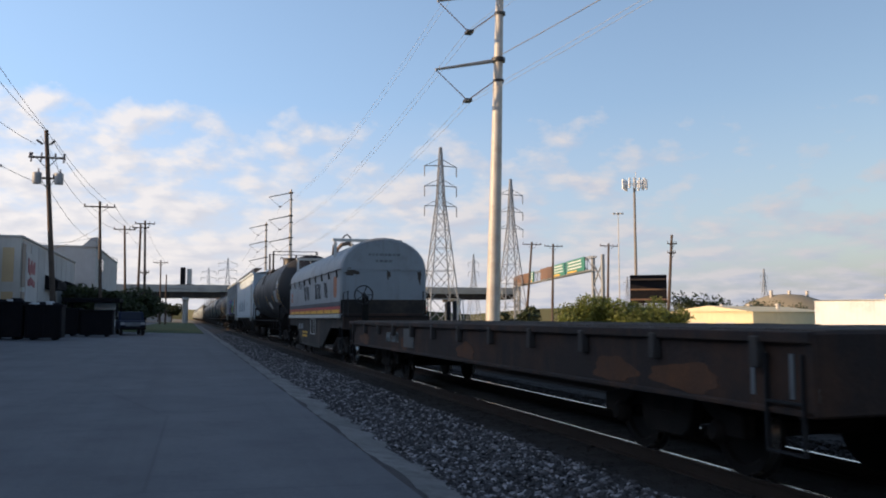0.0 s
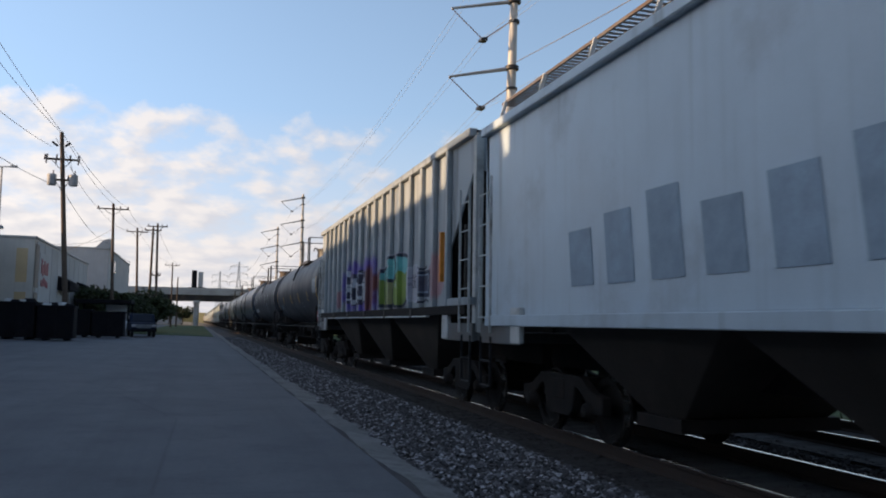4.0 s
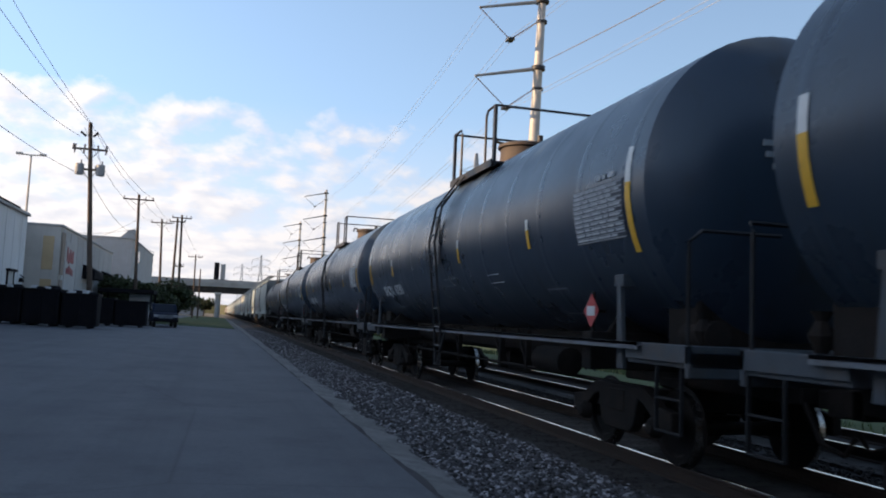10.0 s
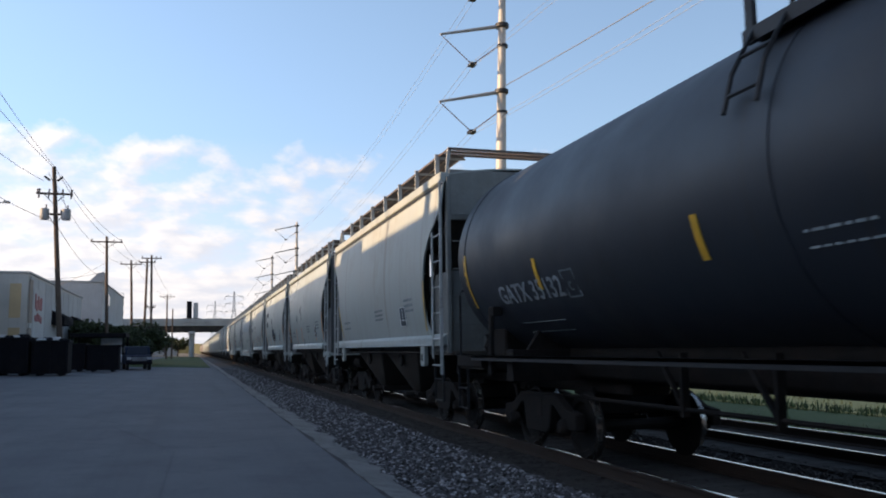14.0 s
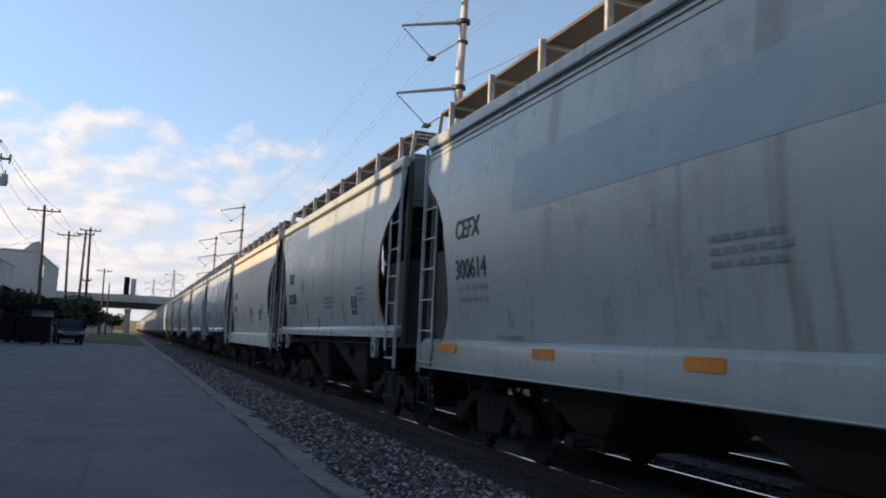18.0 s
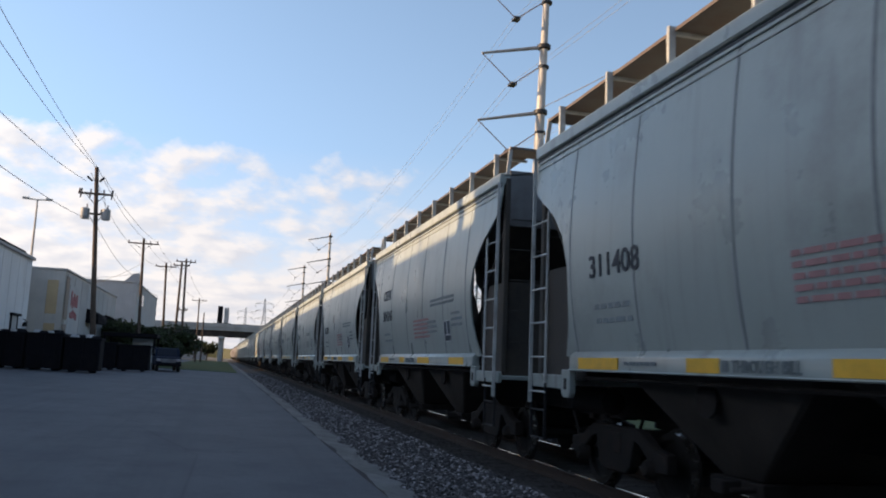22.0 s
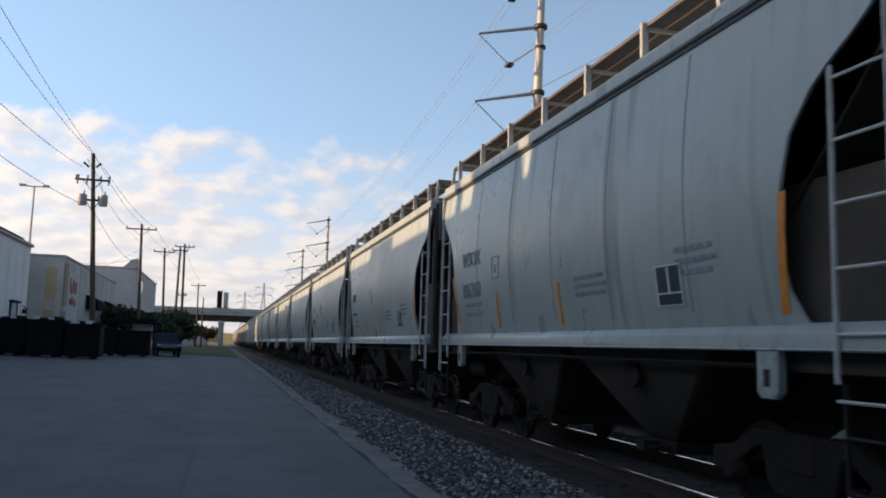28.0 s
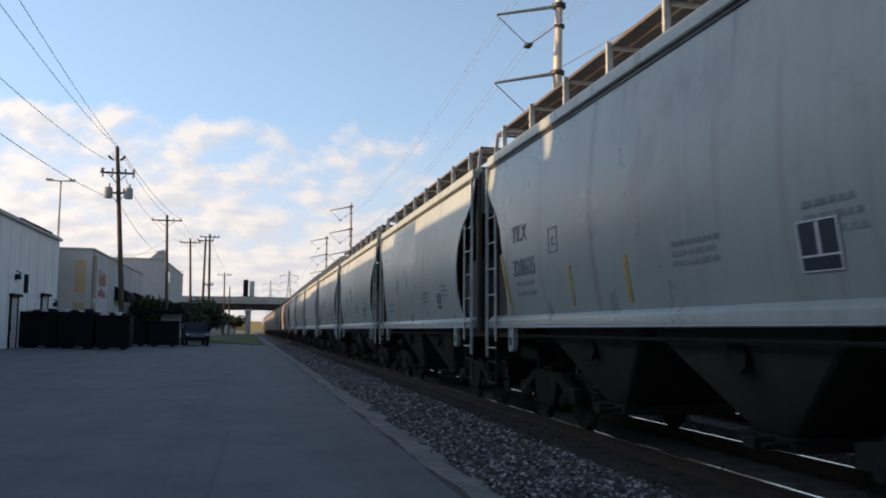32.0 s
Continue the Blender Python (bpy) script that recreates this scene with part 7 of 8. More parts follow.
MARKS = {0: ("", "", LETTER_D, (4.45, -4.62), YELLOW, None), 1: ("", "", LETTER_D, S5, ORANGE, None), 2: ("MRMX", "131795", LETTER, (4.45, 2.2, 0.1, -2.9, -4.62), ORANGE, None),
         3: ("CBFX", "303952", LETTER_D, (4.5, 2.6, 0.2, -2.6, -4.62), ORANGE, None), 4: ("CEFX", "300614", LETTER, (), ORANGE, S_OR),
         5: ("TILX", "331236", LETTER, (4.42, 1.7, -2.0, -4.62), ORANGE, None), 6: ("CRDX", "20024", LETTER_D, (4.4, 2.9, 1.1, -0.9), ORANGE, ()),
         7: ("AOKX", "497149", LETTER_D, (4.45, 2.3, -4.5), ORANGE, None), 8: ("", "", LETTER_D, (2.4, 0.6, -2.6), ORANGE, None),
         9: ("", "311408", LETTER, (), YELLOW, S_SILL), 10: ("CEFX", "304345", LETTER, (), YELLOW, S_SILL), 11: ("", "312511", LETTER, (), YELLOW, S_SILL),
         12: ("CITX", "221 36", LETTER_D, (), YELLOW, S_CIT), 13: ("CITX", "221466", LETTER_D, (), YELLOW, S_CIT), 14: ("CITX", "", LETTER_D, (), YELLOW, S_CIT),
         15: ("", "", LETTER_D, (), YELLOW, S_CIT), 16: ("WSOX", "806465", LETTER_D, (4.42, 2.3, -0.2, -4.62), ORANGE, None), 17: ("WSOX", "806360", LETTER_D, (4.45, 2.3, -0.2, -4.62), ORANGE, None),
         18: ("", "", LETTER_D, (1.9, -0.22, -4.62), ORANGE, None), 19: ("TILX", "328636", LETTER_D, (4.42, 2.2, 0.5, -4.5), YELLOW, None), 20: ("", "", LETTER_D, (2.3, 0.3, -4.62), YELLOW, None),
         21: ("TILX", "328658", LETTER_D, (4.42, 2.2, 0.4, -4.62), YELLOW, None), 22: ("TILX", "328605", LETTER_D, (4.45, 1.75, 0.05), YELLOW, None), 23: ("", "", LETTER_D, (2.3,), YELLOW, None), 24: ("", "", LETTER_D, (2.3,), YELLOW, None), 25: ("", "", LETTER_D, (2.3, -4.6), YELLOW, None)}
for k, car in enumerate(hoppers):
    put(car, 13 + k)
    a, b, tm, st, col, sl = MARKS[k]
    if k in (16, 17):
        for y in (3.3, 1.65, 0.0, -1.65, -3.3):
            shaped("weld_seam", Shape().sheet([[(hop_face(z) - 0.003, y + d, z) for d in (-0.012, 0.012)] for z in (1.7, 2.0, 2.4, 2.8, 3.2, 3.5, 3.8, 4.1, 4.4)], (0.01, 0, 0)), SEAM, car, "dark weld seam", smooth=40)
    hopper_marks(car, a, b, tm, st, col, 30 + k, sl, red=(0.13 if k in (9, 10, 11) else -0.85 if k == 3 else None), plate_y=(-3.25 if k in (12, 22) else -3.5 if k in (13, 14, 15) else -2.78 if "y" == ORDER[k] else -2.95), long_y=(-0.74 if k > 11 else -1.5), start=(4.3 if k == 4 else 3.75 if ORDER[k] == "y" else 4.15), num_z=(2.84 if k in (2, 3) else 2.58 if ORDER[k] == "y" else 2.36), square=ORDER[k] in "ae" and k not in (2, 3, 18), wide=(1.12 if ORDER[k] == "y" else 0.95))
# what sets single cars apart
for z, w in ((2.86, 0.62), (2.42, 0.80)):
    part("worn_lettering", bars(4.35, z, w, 1, 0.26, 0.3, hop_face, random.Random(3), 0.13).mesh("worn_lettering", LETTER, 0, 0), hoppers[18], "worn dark lettering, unreadable")
shaped("faded_band", patch(2.5, -4.5, 3.05, 3.72, hop_face, nz=8, out=0.001, thick=0.002), BAND_B, hoppers[4], "faded blue-grey band across the side", smooth=0)
scrawl = Shape()
strokes = [[(y0, 2.62), (y0 - 0.05, 2.4), (y0 - 0.12, 2.02 + 0.05 * (n % 2))] for n, y0 in enumerate((0.72, 0.55, 0.36, 0.12, -0.08))]
strokes += [[(0.9, 2.58), (0.7, 2.61), (0.5, 2.66)], [(0.3, 2.3), (0.1, 2.34), (0.02, 2.5), (-0.1, 2.52)]]
strokes.append([(0.72 + 0.2 * math.cos(a), 2.22 + 0.16 * math.sin(a)) for a in [0.3 * q for q in range(11)]])
spiral = [(-0.42 + (0.08 + 0.024 * q) * math.cos(0.42 * q), 2.22 - (0.06 + 0.012 * q) * math.sin(0.42 * q + 2.2)) for q in range(16)]
strokes.append(spiral)
strokes.append([(0.35, 2.12), (0.1, 2.0), (-0.25, 1.96), (-0.6, 2.06)])
for pts in strokes:
    scrawl.tube([(hop_face(z) - 0.002, y, z) for y, z in pts], 0.018, 5)
shaped("sprayed_scrawl", scrawl, LETTER, hoppers[2], "black sprayed scrawl, unreadable")
for k, car in enumerate(extra):
    put(car, 13 + len(hoppers) + k)
far_base = far_hopper()
for k in range(FAR_CARS):
    put(far_base if k == 0 else copy_thing(far_base, pose(0, 0, 0)), 13 + len(hoppers) + len(extra) + k)


# ---------------------------------------------------------------- left side: warehouses, containers, poles
def building(name, label, x0, x1, y0, y1, zt, wall_mat, roof_mat, parapet=0.35):
    b = thing(name, label, "warehouse")
    z0 = 0.2
    shaped("wall", Shape().box(x0, x1, y0, y1, z0, zt), wall_mat, b, "", 0.03)
    shaped("roof", Shape().box(x0 - 0.12, x1 + 0.12, y0 - 0.12, y1 + 0.12, zt, zt + 0.18), roof_mat, b, "", 0.03)
    return b


WX = -13.0
wh = building("warehouse", "long white painted warehouse in shade with doors and wall lamps", WX - 34, WX, -70, 61.2, 7.5, WALLW, GREYW)
seam = Shape().box(WX, WX + 0.02, -0.03, 0.03, 0.2, 7.5).mesh("wall_seam", WALLW)
for k in range(24):
    part("wall_seam", seam, wh, "", pose(0, 12.5 + k * 2.05, 0))
shaped("gutter", Shape().box(WX + 0.02, WX + 0.20, 8, 61.2, 7.42, 7.60), GREYW, wh, "", 0.02)
shaped("dark_gutter_piece", Shape().box(WX + 0.02, WX + 0.22, 50.5, 58, 7.62, 7.70), DARKM, wh)
# Unseen roof pieces placed to cast the shade edges on passing cars.
shaped("raised_wall", Shape().box(WX - 30, WX, -70, 12.7, 7.5, 8.35), WALLW, wh)
shaped("roof_unit", Shape().box(WX - 3, WX - 0.2, 13.1, 15.65, 7.6, 8.38, None, 0.94), GREYW, wh)
shaped("roof_unit", Shape().box(WX - 3, WX - 0.3, 22.9, 26.3, 7.6, 8.15, None, 0.94), GREYW, wh)
shaped("roof_vent", Shape().box(WX - 0.7, WX - 0.35, 16.35, 16.72, 7.6, 8.6), GREYW, wh)
shaped("roof_aerial", Shape().tube([(WX - 0.5, 19.9, 7.6), (WX - 0.5, 19.9, 9.4)], 0.05, 6), GALV, wh)


def wall_door(parent, y, w, h, z0, x):
    d = shaped("door", Shape().box(x, x + 0.05, y - w / 2, y + w / 2, z0, z0 + h), GREYW, parent, "grey steel door")
    shaped("door_frame", Shape().box(x, x + 0.10, y - w / 2 - 0.12, y - w / 2, z0, z0 + h + 0.12).box(x, x + 0.10, y + w / 2, y + w / 2 + 0.12, z0, z0 + h + 0.12).box(x, x + 0.25, y - w / 2 - 0.3, y + w / 2 + 0.3, z0 + h, z0 + h + 0.15), DARKM, d)
    shaped("handle", Shape().box(x + 0.05, x + 0.1, y - w / 2 + 0.1, y - w / 2 + 0.2, z0 + 1.0, z0 + 1.2), DARKM, d)


wall_door(wh, 50.6, 1.3, 2.9, 0.3, WX)
wall_door(wh, 57.6, 1.5, 2.3, 1.2, WX)
for y, z, s in ((50.8, 4.2, 0.25), (60.3, 2.9, 0.25), (46.0, 3.1, 0.25)):
    shaped("wall_lamp", Shape().box(WX, WX + s, y - s, y + s, z, z + 0.3, None, 0.7).beam((WX, y, z + 0.5), (WX + 0.3, y, z + 0.3), 0.06), DARKM, wh)
shaped("vent", Shape().box(WX, WX + 0.12, 52.6, 53.1, 3.5, 4.6), DARKM, wh)

b2 = building("showroom_building", "beige and grey building with tan panels and a red sign", -40, -13.1, 74.2, 108, 8.05, BEIGE, GREYW)
for k, (xa, xb) in enumerate(((-14.45, -13.6), (-17.3, -16.2))):
    for za, zb in ((1.2, 3.6), (4.4, 7.2)):
        shaped("tan_panel", Shape().box(xa, xb, 74.14, 74.2, za, zb), TAN, b2)
for k in range(9):
    y = 75.0 + k * 3.6
    shaped("grey_panel", Shape().box(-13.1, -13.04, y, y + 3.4, 0.4, 7.85), GREYW, b2)
for za, zb in ((0.6, 3.6), (4.0, 7.6)):
    shaped("tan_panel", Shape().box(-13.04, -13.0, 74.3, 75.8, za, zb), TAN_D, b2, "grey-brown corner panel")
shaped("white_panel", Shape().box(-13.04, -13.0, 76.2, 80.4, 0.6, 7.0), GREYW, b2, "pale sign panel")
r5 = random.Random(2)
for zz, hh, n in ((5.2, 1.15, 5), (4.2, 0.65, 6)):
    for k in range(n):
        y = 76.9 + k * 3.4 / n
        shaped("sign_letter", Shape().box(-13.0, -12.94, y, y + 2.3 / n, zz + r5.uniform(-0.1, 0.1), zz + hh * r5.uniform(0.7, 1.2)), SIGNR, b2, "red unreadable letter")
for y0, y1 in ((86, 92), (99, 104.5)):
    aw = Shape().prism([(-13.1, 5.6), (-11.9, 5.0), (-11.9, 4.2), (-13.1, 4.2)], y0, y1)
    shaped("awning", aw, DARKM, b2, "dark metal awning", 0.02)
shaped("tall_shutter", Shape().box(-13.04, -12.9, 93, 98, 0.4, 4.4), GREYW, b2)
# Hidden block added to keep sun out of the gap between the buildings.
building("link_building", "plain grey hidden block added to close a sunlit gap", -40, -16.2, 61.4, 74.0, 7.97, GREYW, GREYW)
# Block added out of sight; it shades far cars below their tops.
building("far_warehouse", "plain grey block added out of sight to shade the far track", -62, -32, 122, 236, 11.0, GREYW, GREYW)
b3 = building("rear_block", "pale grey block with a raised corner parapet", -36, -11.6, 116, 150, 10.7, GREYW, GREYW)
shaped("corner_parapet", Shape().prism([(-13.4, 10.7), (-11.5, 10.7), (-11.5, 12.0), (-12.2, 11.9)], 115.8, 118.6), GREYW, b3)
shaped("window", Shape().box(-11.6, -11.56, 122, 126, 8.0, 9.6), GLASS_D, b3)
can = thing("canopy", "dark flat loading canopy on posts", "canopy", m=pose(-7.6, 84, lot_z(-7.6)))
shaped("canopy_roof", Shape().box(-3.2, 1.6, -2.5, 2.5, 2.75, 3.1), DARKM, can, "", 0.03)
for px, py in ((-3, -2.3), (1.4, -2.3), (-3, 2.3), (1.4, 2.3)):
    shaped("post", Shape().box(px - 0.08, px + 0.08, py - 0.08, py + 0.08, 0, 2.75), DARKM, can)
shaped("white_screen", Shape().box(-1.0, 0.9, 2.2, 2.3, 0.9, 2.7), WALLW, can)


def dumpster(label, material, w, d, h, m, group):
    """A steel waste container: open box with ribs, rim and skids."""
    t = thing("waste_container", label, "container", group, m)
    s = Shape()
    s.box(-w / 2, w / 2, -d / 2, -d / 2 + 0.06, 0.15, h).box(-w / 2, w / 2, d / 2 - 0.06, d / 2, 0.15, h)
    s.box(-w / 2, -w / 2 + 0.06, -d / 2 + 0.06, d / 2 - 0.06, 0.15, h).box(w / 2 - 0.06, w / 2, -d / 2 + 0.06, d / 2 - 0.06, 0.15, h).box(-w / 2, w / 2, -d / 2, d / 2, 0.12, 0.2)
    shaped("body", s, material, t, "", 0.01)
    shaped("rim", Shape().box(-w / 2 - 0.05, w / 2 + 0.05, -d / 2 - 0.06, -d / 2 + 0.04, h - 0.08, h + 0.06).box(-w / 2 - 0.05, w / 2 + 0.05, d / 2 - 0.04, d / 2 + 0.06, h - 0.08, h + 0.06).box(w / 2 - 0.04, w / 2 + 0.06, -d / 2, d / 2, h - 0.08, h + 0.06).box(-w / 2 - 0.06, -w / 2 + 0.04, -d / 2, d / 2, h - 0.08, h + 0.06), material, t, "", 0.01)
    rib = Shape().box(-0.05, 0.05, -d / 2 - 0.08, -d / 2, 0.15, h - 0.05).mesh("rib", material, 0.01)
    n = max(3, int(w / 0.7))
    for k in range(n):
        part("rib", rib, t, "", pose(-w / 2 + 0.1 + k * (w - 0.2) / (n - 1), 0, 0))
    for sx in (-1, 1):
        shaped("skid", Shape().box(sx * w * 0.3 - 0.08, sx * w * 0.3 + 0.08, -d / 2, d / 2, 0, 0.13), material, t)
    return t


r6 = random.Random(4)
for k, (x, y, w, h) in enumerate(((-12.0, 53.2, 1.95, 2.05), (-10.0, 53.3, 1.95, 2.12), (-8.0, 53.5, 1.95, 2.0))):
    c = dumpster("black steel waste container with ribs, full to the rim", DARKM, w, 2.2, h, pose(x, y, lot_z(x), 0, 0, r6.uniform(-3, 3)), "waste containers")
    for q in range(4):
        shaped("scrap_lump", Shape().box(-0.35, 0.35, -0.5, 0.5, 0, 0.22 + 0.1 * r6.random(), None, 0.55), DARKM if q % 2 else GREYW, c, "lump of scrap", 0.04, pose(-w / 2 + 0.45 + q * (w - 0.9) / 3, -0.4, h - 0.05, 0, 0, r6.uniform(0, 60)))
for k, (x, y, w, h, mt) in enumerate(((-6.15, 64.0, 2.15, 1.85, DARKM), (-8.35, 63.8, 2.15, 1.9, DARKM), (-10.5, 63.8, 2.1, 1.9, DARKM))):
    dumpster("dark steel waste container beside the road", mt, w, 2.0, h, pose(x, y, lot_z(x), 0, 0, r6.uniform(-2, 2)), "waste containers")


def parked_pickup(label, paint, m):
    """A pickup that faces the road's near end: hood, cab with raked glass, bed, bumpers, lamps and wheels."""
    t = thing("pickup_truck", label, "truck", "", m)
    hood = [(-2.75, 0.55), (-2.75, 1.05), (-2.55, 1.15), (-1.35, 1.22), (-1.35, 0.45), (-2.6, 0.45)]
    shaped("hood", Shape().prism(hood, -0.95, 0.95, "x"), paint, t, "", 0.05)
    cab = [(-1.35, 0.45), (-1.35, 1.22), (-0.75, 1.86), (0.75, 1.90), (0.95, 1.22), (0.95, 0.45)]
    shaped("cab", Shape().prism(cab, -0.95, 0.95, "x"), paint, t, "", 0.05)
    shaped("windshield", Shape().sheet([[(-0.80, -1.345, 1.27), (0.80, -1.345, 1.27)], [(-0.70, -0.80, 1.84), (0.70, -0.80, 1.84)]], (0, 0.02, 0.0)), GLASS_T, t)
    for sx in (-1, 1):
        shaped("side_glass", Shape().prism([(-1.1, 1.26), (-0.68, 1.76), (0.62, 1.78), (0.78, 1.26)], sx * 0.951, sx * 0.958, "x"), GLASS_D, t)
        shaped("headlight", Shape().box(sx * 0.92, sx * 0.58, -2.80, -2.74, 0.82, 1.02), XFORM, t, "", 0.02)
        shaped("mirror", Shape().box(sx * 0.97, sx * 1.20, -1.1, -1.0, 1.22, 1.45), DARKM, t, "", 0.03)
        for y in (-1.95, 1.75):
            w = shaped("wheel", Shape().lathe([(-0.11, 0.30), (-0.11, 0.38), (0.11, 0.38), (0.11, 0.30)], 20, "x", (sx * 0.82, y, 0.38)), STEELB, t, "black tyre")
            shaped("rim", Shape().lathe([(-0.02, 0.0), (0.0, 0.24), (0.03, 0.30)], 14, "x", (sx * 0.93, y, 0.38)), GALV, w)
    shaped("bed", Shape().box(-0.95, 0.95, 0.98, 2.75, 0.5, 1.18), paint, t, "", 0.04)
    shaped("grille", Shape().box(-0.55, 0.55, -2.79, -2.74, 0.72, 1.02), SILL_T, t, "dull metal grille", 0.01)
    shaped("front_bumper", Shape().box(-0.98, 0.98, -2.92, -2.75, 0.46, 0.66), DARKM, t, "", 0.03)
    shaped("rear_bumper", Shape().box(-0.95, 0.95, 2.75, 2.9, 0.48, 0.64), GALV, t, "", 0.03)
    return t


parked_pickup("dark blue pickup truck parked beside the containers", NAVY, pose(-4.45, 72.0, lot_z(-4.45), 0, 0, 8))
parked_pickup("white pickup truck parked behind a dark container", WALLW, pose(-7.0, 73.0, lot_z(-7.0), 0, 0, -6))


def utility_pole(label, base, top, arms, gear=False, r=0.16):
    """A leaning wooden pole; arms: distance below the top and half length."""
    b, t = Vector(base), Vector(top)
    p = thing("utility_pole", label, "utility pole", "utility poles", pose(*base))
    d = t - b
    shaped("shaft", Shape().tube([d * (k / 6) - Vector((0, 0, 0.3 if k == 0 else 0)) for k in range(7)], r * 1.15, 10, r * 0.75), WOODP, p)
    for below, half in arms:
        c = d * (1 - below / d.length)
        a = shaped("crossarm", Shape().beam(c + Vector((-half, -0.12, 0)), c + Vector((half, -0.12, 0)), 0.10, 0.13), WOODP, p, "", 0.01)
        shaped("arm_brace", Shape().beam(c + Vector((-half * 0.6, -0.16, 0)), c + Vector((0, -0.16, -0.7)), 0.04).beam(c + Vector((half * 0.6, -0.16, 0)), c + Vector((0, -0.16, -0.7)), 0.04), STEELB, a)
        ins = Shape().lathe([(0, 0.03), (0.06, 0.07), (0.10, 0.04), (0.16, 0.07), (0.24, 0.03)], 8, "z").mesh("insulator", GLASSY)
        for x in (-half * 0.92, half * 0.92, half * 0.45):
            part("insulator", ins, a, "", pose(c.x + x, c.y - 0.12, c.z + 0.06))
    if gear:
        for sx in (-1, 1):
            c = d * (1 - 3.05 / d.length) + Vector((sx * 0.62, -0.1, 0))
            tf = shaped("transformer", Shape().lathe([(-0.35, 0.24), (-0.3, 0.27), (0.32, 0.27), (0.36, 0.2)], 16, "z", c), XFORM, p, "grey pole-mounted transformer can")
            shaped("bushing", Shape().lathe([(0.36, 0.03), (0.42, 0.06), (0.48, 0.03), (0.6, 0.05)], 8, "z", c + Vector((0.08, 0, 0))), GLASSY, tf)
            shaped("bracket", Shape().beam(c, d * (1 - 3.05 / d.length), 0.08), STEELB, tf)
        for x in (-0.9, -0.35, 0.95):
            c = d * (1 - 1.75 / d.length) + Vector((x, -0.15, 0))
            shaped("fuse_cutout", Shape().tube([c + Vector((0, 0, -0.3)), c + Vector((0.06, 0, 0.3))], 0.05, 6).box(c.x - 0.09, c.x + 0.09, c.y - 0.05, c.y + 0.05, c.z - 0.05, c.z + 0.05), GLASSY, p)
        for x in (-0.55, 0.5):
            c = d * (1 - 0.65 / d.length) + Vector((x, -0.1, 0))
            shaped("top_insulator", Shape().tube([c, c + Vector((-x * 0.6, 0.1, -0.25))], 0.07, 6), STEELB, p)
        shaped("drop_wire", Shape().tube([d * 0.93, d * 0.85 + Vector((0.5, -0.1, 0)), d * 0.80 + Vector((0.62, -0.1, 0))], 0.012, 4), WIREM, p)
    return p


utility_pole("weathered wooden pole with two transformers and fuse arms", (-7.78, 55.6, 0.17), (-8.66, 55.5, 13.15), ((1.75, 1.05), (3.05, 0.75)), True)
utility_pole("wooden pole with one crossarm and a street lamp bracket", (-8.2, 88.2, 0.18), (-8.62, 88.2, 13.1), ((0.55, 1.5),))
utility_pole("wooden pole with one crossarm", (-7.3, 109.7, 0.16), (-7.75, 109.7, 13.0), ((0.5, 1.3),))
utility_pole("wooden pole with one crossarm, in a pair", (-5.9, 107.9, 0.1), (-5.75, 107.9, 13.0), ((0.4, 1.0),))
utility_pole("wooden pole with two short arms, in a pair", (-5.0, 107.9, 0.1), (-5.25, 107.9, 13.5), ((0.4, 1.2), (6.5, 0.5)))
utility_pole("distant wooden pole with one crossarm", (-5.0, 168, 0.1), (-5.1, 168, 12.6), ((0.5, 1.4),))
utility_pole("distant thin wooden pole", (-4.1, 172, 0.1), (-4.1, 172, 10.0), ())


def cable(label, a, b, sag, r=0.014, group="power lines", metal=None):
    a, b = Vector(a), Vector(b)
    n = 18
    pts = [a + (b - a) * (k / n) - Vector((0, 0, 4 * sag * (k / n) * (1 - k / n))) for k in range(n + 1)]
    return thing("power_line", label, "cable", group, data=Shape().tube(pts, r, 5).mesh("power_line", metal or WIREM))


for a, b, sg_ in (((-7.2, -2, 14.2), (-8.64, 55.4, 13.15), 1.0), ((-7.2, -2, 12.1), (-8.68, 55.5, 13.1), 1.0), ((-7.2, -2, 8.9), (-9.2, 55.4, 12.2), 1.0), ((-7.2, -2, 7.4), (-8.4, 55.5, 9.6), 1.0)):
    cable("thin dark overhead wire along the road", a, b, sg_)
for a, b, sg_ in (((-8.95, 55.4, 12.75), (-10.1, 88.1, 12.7), 0.5), ((-8.66, 55.5, 13.2), (-8.62, 88.1, 13.1), 0.5), ((-8.2, 55.4, 12.6), (-7.2, 88.1, 12.7), 0.5), ((-8.4, 55.5, 9.5), (-8.5, 88.1, 9.0), 0.8),
                  ((-10.1, 88.1, 12.7), (-9.0, 109.6, 12.6), 0.4), ((-8.62, 88.1, 13.1), (-7.7, 109.6, 13.0), 0.4), ((-7.2, 88.1, 12.7), (-6.5, 109.6, 12.6), 0.4),
                  ((-7.7, 109.6, 12.6), (-5.1, 168, 12.3), 0.8), ((-5.3, 107.9, 13.1), (-4.0, 168, 12.2), 0.8), ((-8.6, 88.2, 10.5), (-16, 96, 8.2), 0.4), ((-8.5, 88.2, 9.6), (-15, 80, 8.2), 0.4)):
    cable("thin dark overhead wire between poles", a, b, sg_, 0.016)


